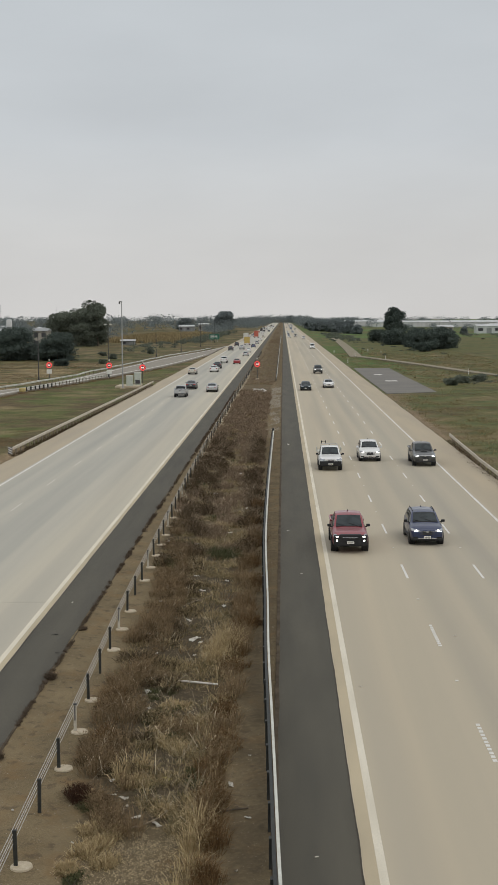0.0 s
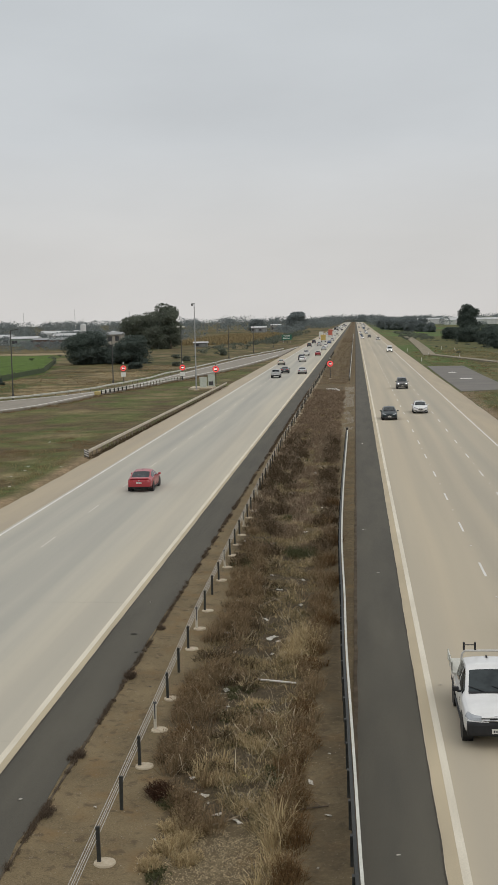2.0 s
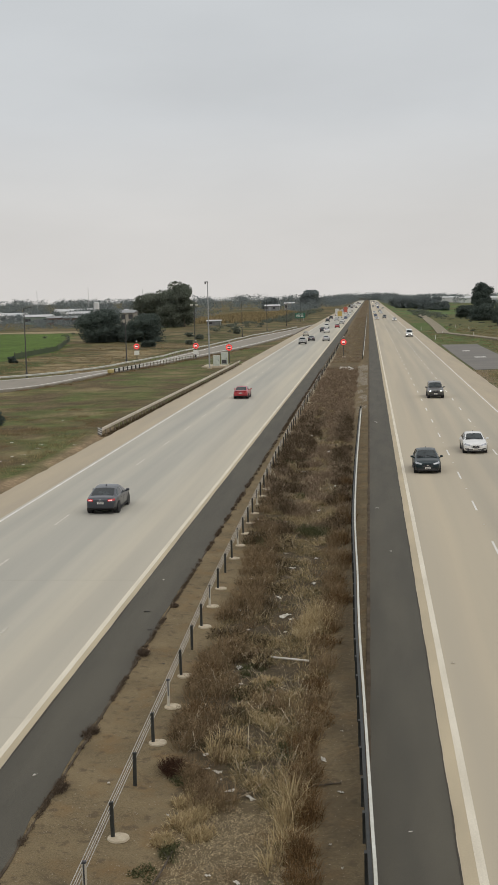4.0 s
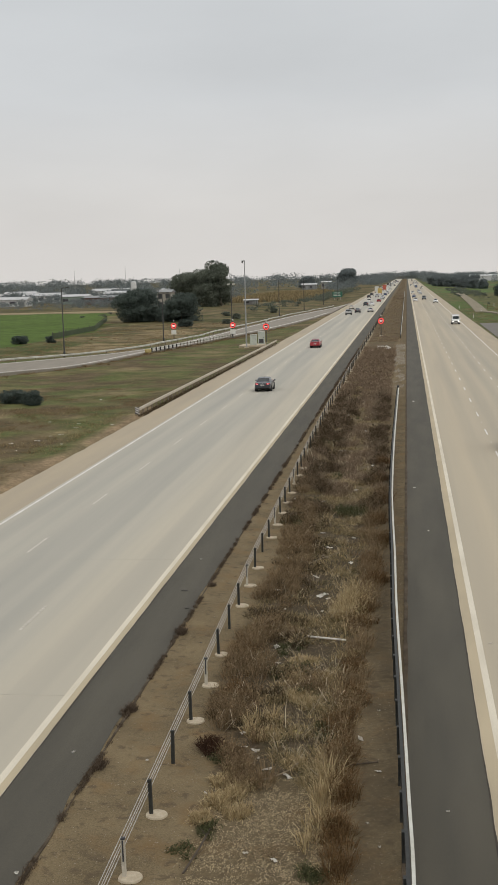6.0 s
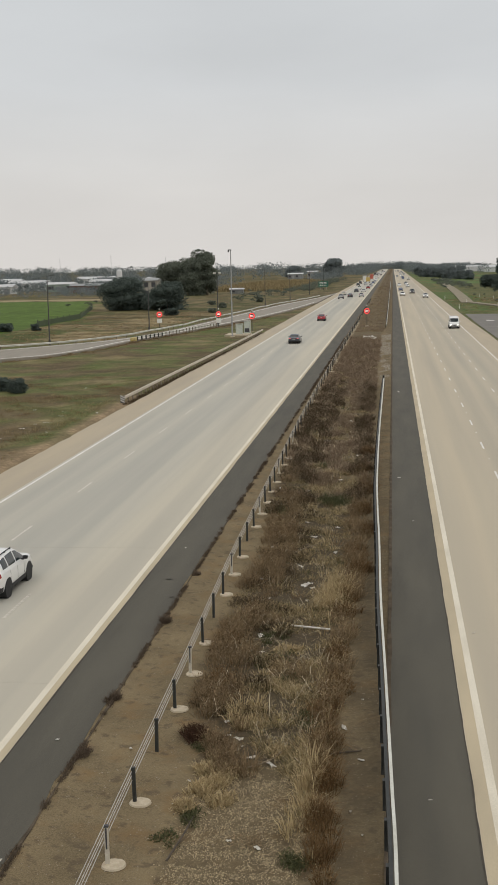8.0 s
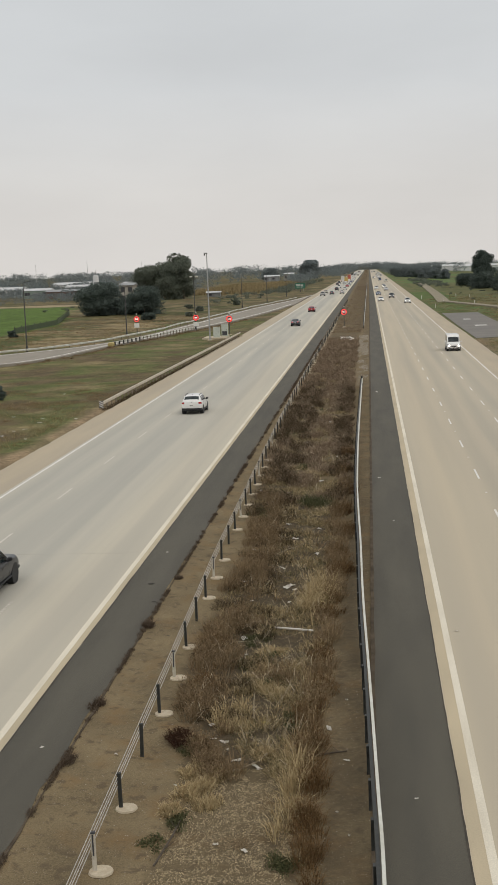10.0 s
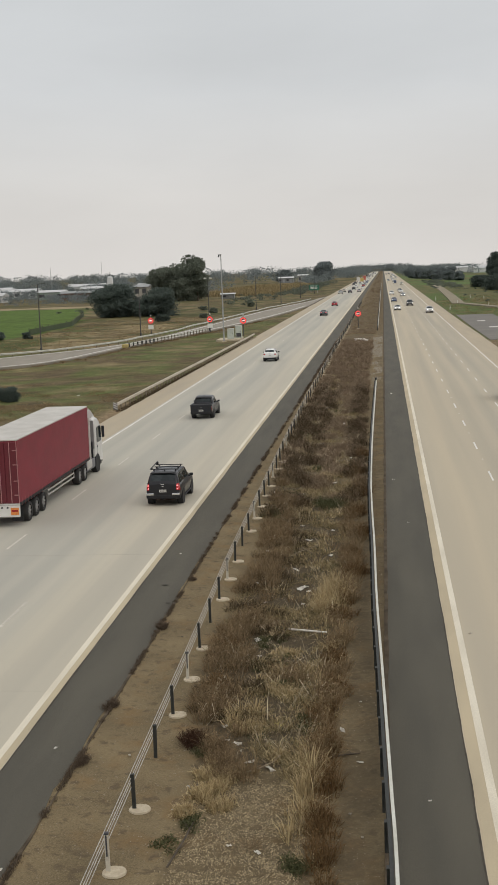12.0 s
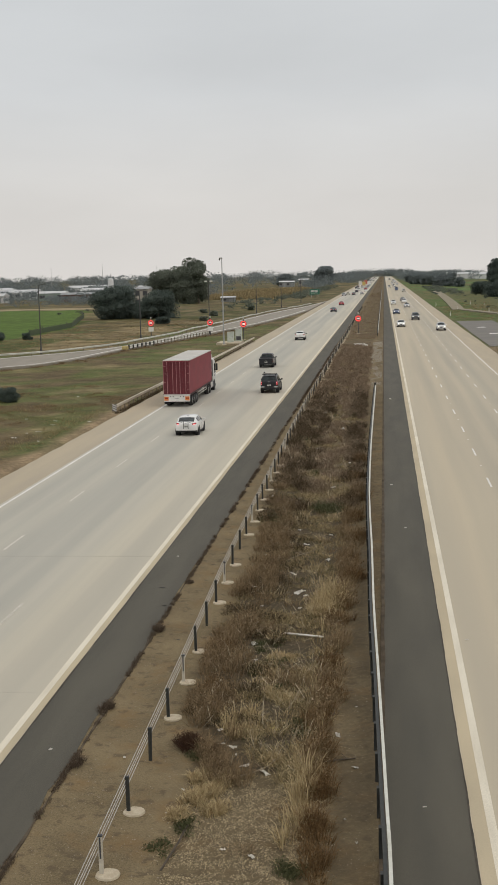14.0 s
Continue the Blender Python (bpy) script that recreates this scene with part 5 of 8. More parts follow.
    add_wheels(root, places, 0.50, 0.40, 8)
    f = L / 2
    secs = []
    for y, zb, zt, w in ((f - 1.85, 0.9, 3.38, 1.17), (f - 1.65, 0.8, 3.45, 1.20), (f - 0.9, 0.55, 3.40, 1.21), (f - 0.30, 0.45, 3.10, 1.20), (f - 0.06, 0.45, 2.4, 1.20), (f, 0.5, 1.9, 1.14)):
        secs.append((y, [(w - 0.12, zb), (w, zb + 0.15), (w, zt - 0.5), (w - 0.06, zt - 0.15), (w - 0.25, zt)]))
    part("cab", loft(secs), white, root, smooth=30)
    for sx in (1, -1):
        part("cab_side_window", boxed(sx * 1.215 - 0.01, sx * 1.215 + 0.01, f - 1.40, f - 0.34, 1.82, 2.80, bevel=0.008), GLASS, root)
        part("mirror", boxed(sx * 1.32 - 0.09, sx * 1.32 + 0.09, f - 0.26, f - 0.12, 2.0, 2.72, bevel=0.05, seg=2), TRIM, root)
        part("fuel_tank", boxed(sx * 0.98 - 0.24, sx * 0.98 + 0.24, f - 4.2, f - 2.9, 0.5, 1.05, bevel=0.1, seg=2), STEEL, root)
        part("cab_step", boxed(sx * 1.12 - 0.1, sx * 1.12 + 0.1, f - 1.1, f - 0.5, 0.38, 0.62, bevel=0.03), TRIM, root)
        part("wheel_arch", rodded((sx * 0.9, t + 16.85, 0.54), (sx * 1.213, t + 16.85, 0.54), 0.60, n=22), TRIM, root)
        part("side_skirt", boxed(sx * 1.17 - 0.02, sx * 1.17 + 0.02, f - 4.35, f - 2.1, 0.42, 1.02, bevel=0.015), GREY_SKIRT, root)
        part("door_seam", boxed(sx * 1.212 - 0.004, sx * 1.212 + 0.004, f - 1.50, f - 1.48, 1.15, 2.75), INK, root)
        part("grab_handle", boxed(sx * 1.22 - 0.012, sx * 1.22 + 0.012, f - 1.44, f - 1.36, 1.5, 1.66, bevel=0.006), TRIM, root)
    # the cab's back wall, coloured grey as if in shade
    part("cab_rear_panel", boxed(-1.13, 1.13, f - 1.92, f - 1.84, 1.5, 3.25, bevel=0.02), SHADED_PANEL, root)
    part("cab_rear_frame", boxed(-1.05, 1.05, f - 2.0, f - 1.85, 0.9, 1.95, bevel=0.02), TRIM, root)
    part("bumper_bar", rodded((-1.1, f + 0.10, 0.62), (1.1, f + 0.10, 0.62), 0.05, n=8), CHROME, root)
    for sx in (1, -1):
        part("bumper_bar", rodded((sx * 1.1, f + 0.10, 0.42), (sx * 1.1, f + 0.08, 1.05), 0.045, n=8), CHROME, root)
    part("cab_windscreen", boxed(-1.05, 1.05, f - 0.23, f - 0.10, 2.0, 2.8, bevel=0.03), GLASS, root)
    part("wind_deflector", loft([(f - 1.8, [(1.0, 3.4), (1.0, 3.85), (0.85, 4.0)]), (f - 0.95, [(0.95, 3.32), (0.95, 3.5), (0.8, 3.58)])]), white, root)
    return root, L


def build_truck():
    root, L = semi_trailer()
    TRAFFIC.append((root, -19.15, -270.7 + L / 2, 27.4, 0, 0.0))


build_traffic_near()
build_truck()

# ---------------------------------------------------------------- plants of the median and the verges
SCRAPS = ((-5.18, 47.3, 0.32, 0.3), (-3.34, 46.5, 0.95, 0.4), (-3.1, 46.0, 0.4, 0.25), (-4.42, 39.8, 0.45, 0.35), (-4.2, 38.1, 0.25, 0.2), (-4.05, 30.7, 0.36, 0.26), (-4.51, 31.9, 0.30, 0.22), (-3.59, 29.5, 0.42, 0.14), (-3.05, 29.1, 0.6, 0.22), (-1.33, 31.5, 0.5, 0.2), (-0.83, 29.3, 0.26, 0.14), (-6.7, 29.7, 0.18, 0.12), (-8.14, 23.4, 0.16, 0.12), (-5.26, 52.8, 0.5, 0.3), (-5.5, 59.7, 0.6, 0.2), (-2.05, 92.3, 0.6, 0.3), (-2.5, 51.9, 0.5, 0.3), (-1.55, 28.1, 0.2, 0.12), (-2.9, 24.6, 0.3, 0.15), (-3.7, 22.6, 0.18, 0.1), (-3.4, 22.5, 0.2, 0.12), (-4.35, 30.9, 0.3, 0.1), (-4.6, 44.5, 0.25, 0.2), (-3.8, 49.5, 0.7, 0.2), (-2.6, 57, 0.5, 0.2), (-4.6, 86, 0.7, 0.3), (-6.6, 77.5, 0.5, 0.3), (-6.2, 67, 0.5, 0.3), (-4.63, 66.5, 0.5, 0.25), (-3.0, 70, 0.5, 0.3), (-5.7, 62.5, 0.5, 0.25), (-3.6, 55, 0.5, 0.25), (-4.1, 58.2, 0.4, 0.25), (-2.3, 79, 0.5, 0.25), (-3.3, 97, 0.8, 0.35), (-5.2, 108, 0.7, 0.3), (-3.55, 24.9, 0.2, 0.12), (-1.0, 26.4, 0.12, 0.08), (-0.7, 25.2, 0.1, 0.08), (-4.9, 27.9, 0.14, 0.1), (-5.05, 26.6, 0.12, 0.1), (-3.9, 30.2, 0.16, 0.1), (-0.9, 33.6, 0.12, 0.08), (-3.2, 44.2, 0.4, 0.2))
RNG = np.random.default_rng(7)
WEED = mat("dead_weed", (0.110, 0.076, 0.044), 0.9, island=(0.295, 0.210, 0.120), other=(0.19, 0.142, 0.080), scale=0.8, grain=0, spec=0.1)
RUST_WEED = mat("rust_brown_weed", (0.078, 0.047, 0.021), 0.9, island=(0.200, 0.122, 0.056), grain=0, spec=0.1)
STRAW_BLADE = mat("straw_grass", (0.27, 0.195, 0.095), 0.85, island=(0.64, 0.52, 0.31), grain=0, spec=0.15, through_leaf=0.25)
GREY_BLADE = mat("grey_dry_grass", (0.145, 0.118, 0.058), 0.9, island=(0.42, 0.328, 0.185), grain=0, spec=0.1, through_leaf=0.25)
GREEN_BLADE = mat("green_weed", (0.045, 0.052, 0.022), 0.8, island=(0.13, 0.13, 0.062), grain=0, spec=0.2, through_leaf=0.25)
DARK_WEED = mat("dark_dead_weed", (0.040, 0.030, 0.018), 0.9, island=(0.125, 0.092, 0.054), grain=0, spec=0.1)
EDGE_WEED = mat("edge_weed", (0.058, 0.042, 0.029), 0.9, island=(0.150, 0.112, 0.080), grain=0, spec=0.1)
# reddish-brown weed, its colour lightened with some distance haze
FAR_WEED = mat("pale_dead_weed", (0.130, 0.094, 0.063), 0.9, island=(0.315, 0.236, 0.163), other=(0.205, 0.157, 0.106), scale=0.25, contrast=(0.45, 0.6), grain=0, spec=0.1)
VERGE_BLADE = mat("verge_grass", (0.115, 0.118, 0.046), 0.85, island=(0.285, 0.235, 0.12), grain=0, spec=0.15, through_leaf=0.25)


def blades(centres, zs, n, height, reach, lean, width, droop=0.25):
    """Tapered blades round many centres: five corners each."""
    k = len(centres) * n
    c = np.repeat(np.asarray(centres, float), n, axis=0)
    z = np.repeat(np.asarray(zs, float), n)
    h = np.repeat(RNG.uniform(*height, len(centres)), n) * RNG.uniform(0.45, 1.1, k)
    a, b = RNG.uniform(0, 2 * np.pi, k), RNG.uniform(0, 2 * np.pi, k)
    r = reach * np.sqrt(RNG.uniform(0, 1, k))
    base = np.stack([c[:, 0] + r * np.cos(a), c[:, 1] + r * np.sin(a), z - 0.02], 1)
    tilt = np.minimum(1.15, np.abs(RNG.normal(0, lean, k)) + r / max(reach, 1e-6) * lean * 0.7)
    way = np.stack([np.cos(a + 0.5 * np.sin(b)), np.sin(a + 0.5 * np.sin(b)), np.zeros(k)], 1)
    mid = base + way * (h * 0.5 * np.sin(tilt * 0.7))[:, None] + np.array([0, 0, 1]) * (h * 0.55 * np.cos(tilt * 0.7))[:, None]
    tip = base + way * (h * (np.sin(tilt) + droop * tilt))[:, None] + np.array([0, 0, 1]) * (h * np.maximum(0.15, np.cos(tilt * (1 + droop))))[:, None]
    side = np.stack([np.cos(b), np.sin(b), np.zeros(k)], 1) * (width * RNG.uniform(0.6, 1.3, k))[:, None]
    v = np.stack([base - side, base + side, mid + side * 0.8, tip, mid - side * 0.8], 1).reshape(-1, 3)
    idx = (np.arange(k)[:, None] * 5 + np.array([0, 1, 2, 4, 4, 2, 3])).ravel()
    return v, np.tile([4, 3], k), idx


def flecks(centres, zs, n, radius, height, size):
    """Small leaves and seed heads within a dome."""
    k = len(centres) * n
    c = np.repeat(np.asarray(centres, float), n, axis=0)
    z = np.repeat(np.asarray(zs, float), n)
    h = np.repeat(RNG.uniform(*height, len(centres)), n)
    u = RNG.normal(0, 1, (k, 3))
    u /= np.linalg.norm(u, axis=1)[:, None]
    u *= (RNG.uniform(0, 1, k) ** 0.45)[:, None]
    p = np.stack([c[:, 0] + radius * u[:, 0], c[:, 1] + radius * u[:, 1], z + h * (0.12 + 0.88 * np.abs(u[:, 2]))], 1)
    e, f = RNG.normal(0, 1, (k, 3)) * size, RNG.normal(0, 1, (k, 3)) * size
    return np.stack([p - e * 0.5, p + e * 0.5, p + f], 1).reshape(-1, 3), np.full(k, 3), np.arange(3 * k)


def stuff(name, label, category, material, *lots):
    start = np.cumsum([0] + [len(lot[0]) for lot in lots])
    ob = tri_part(name, np.concatenate([lot[0] for lot in lots]), np.concatenate([lot[1] for lot in lots]), material, corners=np.concatenate([lot[2] + s for lot, s in zip(lots, start)]))
    return tagged(ob, label, category, kind="stuff")


def bed(n, y0, y1, lo=0.0, hi=1.0, power=1.0, clump=0.0, zone=0):
    """Places in the planted strip of the median; lo, hi: how far across it; clump: how strongly they gather."""
    out = []
    while len(out) < n:
        y = y0 + (y1 - y0) * RNG.uniform() ** power
        u = lo + (hi - lo) * RNG.uniform()
        xl, xr = np.interp(y, *BED_L), np.interp(y, *BED_R)
        x = xl + (xr - xl) * u
        if y < 28.4 and -4.55 < x < -2.15 - 0.25 * wobble(x, y, 2, 1):
            continue
        if y < 75 and abs(x - rope_line(y) - 0.13) < 0.40:
            continue
        if any(abs(x - a) < 0.16 + w * 0.5 and -0.45 - w * 0.5 < y - b < 0.25 + w * 0.4 for a, b, w, _ in SCRAPS):
            continue
        if zone:
            z = wobble(x * 1.0, y * 0.42, 0.62, 77.0) + 0.5 * wobble(x, y * 0.5, 1.6, 70.0) + ((0.40 if u < 0.30 or u > 0.84 else -0.32) if y < 62 else (0.22 if u < 0.2 or u > 0.88 else 0.02))
            if z * zone < RNG.uniform(-0.15, 0.12):
                continue
        if clump and wobble(x, y, 0.55, 12.0) + 0.4 * wobble(x, y, 1.7, 15.0) < RNG.uniform(-1, 1) * (1 - clump) + clump * 0.05:
            continue
        out.append((x, y))
    return out


def zs_of(places, f=None):
    return [(f or median_z)(x, y) for x, y in places]


def build_median_plants():
    lots, rust, dark, far = [], [], [], []
    for n, y0, y1, lo, hi, pw, cl, nb, ht, rc, wd, nf, fs in (
            (420, 28, 72, 0.0, 0.30, 1.15, 0.45, 36, (0.35, 0.75), 0.24, 0.0085, 60, 0.026),
            (170, 28, 72, 0.82, 1.0, 1.15, 0.6, 36, (0.35, 0.8), 0.24, 0.0085, 60, 0.026),
            (150, 31, 72, 0.25, 0.8, 1.2, 0.5, 34, (0.2, 0.5), 0.24, 0.0065, 40, 0.022),
            (1500, 64, 128, 0.0, 1.0, 1.0, 0.5, 26, (0.2, 0.7), 0.32, 0.011, 34, 0.036),
            (230, 60, 128, 0.0, 0.45, 1.0, 0.3, 60, (0.45, 0.85), 0.4, 0.009, 130, 0.035),
            (120, 60, 128, 0.8, 1.0, 1.0, 0.3, 60, (0.45, 0.85), 0.4, 0.009, 130, 0.035),
            (260, 120, 203, 0.0, 1.0, 1.0, 0.3, 36, (0.45, 0.9), 0.55, 0.016, 80, 0.06),
            (1300, 120, 203, 0.0, 1.0, 1.0, 0.5, 12, (0.2, 0.65), 0.42, 0.024, 14, 0.075),
            (1300, 224, 700, 0.0, 1.0, 1.6, 0.1, 8, (0.08, 0.22), 0.7, 0.03, 6, 0.07),
            (700, 600, 2600, 0.0, 1.0, 1.3, 0.0, 5, (0.12, 0.25), 1.2, 0.10, 5, 0.15)):
        p = bed(n, y0, y1, lo, hi, pw, cl, 1)
        z = zs_of(p)
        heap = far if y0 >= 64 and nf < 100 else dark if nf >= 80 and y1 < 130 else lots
        heap.append(blades(p, z, nb, ht, rc, 0.42, wd))
        heap.append(flecks(p, z, nf, rc * 1.15, ht, fs))
    # the thin weeds that grow out of the asphalt's edge
    rim = []
    for n, x0, dx, y0, y1, h, wd, low in ((2100, -7.93, 0.035, 18, 80, 0.17, 0.0045, 0.0), (1300, -7.92, 0.06, 60, 130, 0.16, 0.008, -0.05), (1300, -7.90, 0.08, 110, 205, 0.18, 0.012, -0.2), (260, -0.16, 0.03, 20, 130, 0.06, 0.006, -0.3)):
        p = []
        while len(p) < n:
            y = y0 + (y1 - y0) * RNG.uniform()
            if wobble(x0, y, 0.5, 91.0) + 0.6 * wobble(x0, y, 1.9, 95.0) > low + RNG.uniform(-0.15, 0.15):
                p.append((x0 + RNG.normal(0, dx), y))
        rim.append(blades(p, zs_of(p), 8, (0.3 * h, h), 0.06, 0.4, wd * 1.2))
        rim.append(flecks(p, zs_of(p), 3, 0.06, (0.3 * h, h), 0.7 * wd + 0.006))
    for x, y, h in ((-7.82, 40.9, 0.34), (-7.80, 29.1, 0.26), (-7.86, 33.2, 0.26), (-7.8, 47.5, 0.16)):
        p = [(x + RNG.normal(0, 0.07), y + RNG.normal(0, 0.14)) for _ in range(10)]
        rim.append(blades(p, zs_of(p), 40, (h * 0.6, h), 0.12, 0.45, 0.006))
        rim.append(flecks(p, zs_of(p), 50, 0.14, (h * 0.6, h), 0.018))
    stuff("edge_weeds", "dark reddish dead weeds along the asphalt edge", "dead weeds", EDGE_WEED, *rim)
    p = bed(110, 30, 66, 0.0, 0.5, 1.0, 0.5)
    dark.append(blades(p, zs_of(p), 50, (0.3, 0.6), 0.26, 0.45, 0.0065))
    dark.append(flecks(p, zs_of(p), 110, 0.28, (0.25, 0.5), 0.022))
    stuff("dark_weeds", "dark bushy dead weeds on the median", "dead weeds", DARK_WEED, *dark)
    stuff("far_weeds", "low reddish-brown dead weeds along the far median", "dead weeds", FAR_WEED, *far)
    stuff("dead_weeds", "dense dark brown dead weeds on the median", "dead weeds", WEED, *lots)
    spots = [(-1.14, 55.9, 0.5, 0.8), (-1.35, 48.6, 0.55, 0.85), (-1.6, 51.0, 0.5, 0.7), (-1.67, 34.0, 0.45, 0.6), (-1.55, 24.3, 0.45, 0.7), (-1.6, 25.8, 0.4, 0.75), (-1.65, 27.9, 0.45, 0.8), (-1.75, 30.2, 0.4, 0.8), (-1.8, 32.6, 0.4, 0.7), (-1.7, 37.4, 0.4, 0.6), (-1.6, 43.0, 0.45, 0.7), (-1.5, 60.5, 0.5, 0.8), (-1.5, 66, 0.5, 0.8), (-4.95, 54.5, 0.5, 0.6), (-5.2, 35.2, 0.5, 0.6), (-5.3, 38.6, 0.5, 0.6), (-1.9, 73, 0.6, 0.8), (-1.7, 80, 0.6, 0.8)]
    for x, y, r, h in spots:
        p = [(x + RNG.normal(0, r * 0.35), y + RNG.normal(0, r * (1.3 if y < 46 else 0.6))) for _ in range(10)]
        rust.append(blades(p, zs_of(p), 55, (h * 0.4, h), r * 0.5, 0.45, 0.006))
        rust.append(flecks(p, zs_of(p), 130, r * 0.6, (h * 0.4, h), 0.02))
    shrub = mat("dark_red_shrub", (0.030, 0.016, 0.010), 0.9, island=(0.078, 0.040, 0.024), grain=0, spec=0.1)
    p = [(-5.22 + RNG.normal(0, 0.1), 30.75 + RNG.normal(0, 0.12)) for _ in range(10)]
    stuff("dark_shrub", "round dark reddish dead shrub on the soil", "dead shrub", shrub, blades(p, zs_of(p), 90, (0.35, 0.45), 0.2, 0.6, 0.006), flecks(p, zs_of(p), 300, 0.27, (0.32, 0.42), 0.02))
    stuff("rust_weeds", "rust-brown dead weed bushes on the median", "dead weeds", RUST_WEED, *rust)
    straw, spots = [], [(-4.42, 29.55, 0.34, 0.36), (-4.62, 28.6, 0.3, 0.34), (-4.05, 28.5, 0.34, 0.36), (-4.55, 27.5, 0.34, 0.36), (-4.0, 27.0, 0.34, 0.34), (-4.75, 26.5, 0.25, 0.3), (-4.25, 27.9, 0.3, 0.34), (-3.86, 31.8, 0.5, 0.3), (-2.9, 29.9, 0.3, 0.25), (-3.5, 35.0, 0.4, 0.3), (-2.6, 36.6, 0.4, 0.3), (-3.61, 36.6, 0.6, 0.3), (-2.92, 34.5, 0.5, 0.28), (-3.3, 38.4, 0.5, 0.3), (-2.2, 45.2, 0.6, 0.75), (-2.5, 43.6, 0.5, 0.6), (-2.6, 66, 0.8, 0.5), (-3.4, 72, 0.9, 0.5), (-4.4, 62, 0.6, 0.4)]
    for x, y, r, h in spots:
        p = [(x + RNG.normal(0, r * 0.36), y + RNG.normal(0, r * 0.5)) for _ in range(30)]
        straw.append(blades(p, zs_of(p), 24, (h * 0.6, h), 0.10, 0.5, 0.0105))
    # two tall pale clumps that lean over
    for x, y, n, h in ((-2.05, 26.4, 9, 0.7), (-2.02, 27.5, 13, 0.85), (-2.02, 28.6, 13, 0.9), (-2.1, 29.8, 8, 0.75), (-2.2, 25.3, 6, 0.55), (-4.35, 32.2, 12, 0.7), (-3.9, 32.9, 10, 0.65), (-2.2, 46.2, 18, 0.9), (-1.75, 45.0, 14, 0.85), (-2.4, 44.0, 14, 0.8)):
        p = [(x + RNG.normal(0, 0.13), y + RNG.normal(0, 0.4)) for _ in range(n)]
        straw.append(blades(p, zs_of(p), 13, (h * 0.6, h), 0.16, 0.42, 0.0115))
    p = [(RNG.uniform(-2.35, -1.6), 23.5 + 24 * RNG.uniform()) for _ in range(90)]
    straw.append(blades(p, zs_of(p), 12, (0.4, 0.8), 0.14, 0.55, 0.009))
    p = bed(460, 29, 75, 0.12, 0.88, 1.2, 0.55, -1)
    straw.append(blades(p, zs_of(p), 9, (0.2, 0.5), 0.2, 0.8, 0.010))
    stuff("straw_grass", "pale straw-coloured dry grass tufts on the median", "dry grass", STRAW_BLADE, *straw)
    grey = []
    for n, y0, y1, nb, wd, rc in ((560, 28, 70, 26, 0.009, 0.26), (900, 64, 130, 18, 0.012, 0.36), (620, 120, 203, 12, 0.024, 0.45), (500, 224, 700, 8, 0.03, 0.8)):
        p = bed(n, y0, y1, 0.05, 0.95, 1.2, 0.62, -1)
        grey.append(blades(p, zs_of(p), nb, (0.15, 0.45), rc, 0.75, wd))
    p = bed(520, 29, 72, 0.18, 0.86, 1.25, 0.8)
    grey.append(blades(p, zs_of(p), 30, (0.08, 0.22), 0.3, 0.95, 0.007))
    stuff("grey_grass", "matted grey-brown dry grass between the weeds", "dry grass", GREY_BLADE, *grey)
    p = [(-3.2 + RNG.normal(0, 0.22), 24.95 + RNG.normal(0, 0.16)) for _ in range(12)]
    stuff("twig_heap", "small heap of grey dead twigs on gravel", "dead twigs", WEED, blades(p, zs_of(p), 26, (0.1, 0.2), 0.14, 1.0, 0.006))
    green = []
    for x, y, r, h, n in ((-4.80, 30.0, 0.25, 0.25, 9), (-2.9, 62.8, 0.75, 0.55, 44), (-3.5, 64.0, 0.5, 0.45, 16), (-5.45, 60.8, 0.7, 0.4, 26), (-2.11, 31.8, 0.22, 0.25, 7), (-4.58, 26.0, 0.25, 0.2, 8), (-2.15, 24.0, 0.22, 0.25, 8), (-4.77, 30.5, 0.22, 0.22, 7), (-4.0, 75, 0.7, 0.4, 12), (-5.6, 90, 0.8, 0.4, 12), (-3.2, 105, 0.8, 0.4, 10), (-1.92, 23.9, 0.22, 0.25, 7), (-4.0, 39.7, 0.6, 0.22, 14), (-2.3, 32.5, 0.3, 0.25, 7), (-3.7, 37.5, 0.7, 0.2, 12), (-5.0, 66.0, 0.6, 0.4, 10), (-4.9, 25.0, 0.25, 0.15, 6), (-3.2, 35.4, 0.6, 0.2, 8)):
        p = [(x + RNG.normal(0, r * 0.5), y + RNG.normal(0, r * 0.7)) for _ in range(n)]
        green.append(blades(p, zs_of(p), 16, (h * 0.5, h), 0.14, 0.6, 0.011))
        green.append(flecks(p, zs_of(p), 60, 0.22, (h * 0.6, h), 0.028))
    p = bed(330, 29, 72, 0.2, 0.85, 1.25, 0.6)
    green.append(blades(p, zs_of(p), 22, (0.06, 0.2), 0.28, 0.9, 0.007))
    green.append(flecks(p, zs_of(p), 20, 0.28, (0.06, 0.16), 0.018))
    stuff("green_weeds", "small green weeds among the dead growth", "weeds", GREEN_BLADE, *green)


def pebbles(places, size, zf):
    verts, counts = [], []
    for x, y in places:
        s = size * RNG.uniform(0.5, 1.6)
        z = zf(x, y)
        a = RNG.uniform(0, 6.28)
        top = (x + 0.2 * s * RNG.uniform(-1, 1), y, z + s * RNG.uniform(0.35, 0.7))
        ring = [(x + s * math.cos(a + k * 1.57) * RNG.uniform(0.7, 1.1), y + s * math.sin(a + k * 1.57) * RNG.uniform(0.7, 1.1), z - 0.004) for k in range(4)]
        for k in range(4):
            verts += [ring[k], ring[(k + 1) % 4], top]
            counts.append(3)
    return np.array(verts), np.array(counts), np.arange(len(verts))


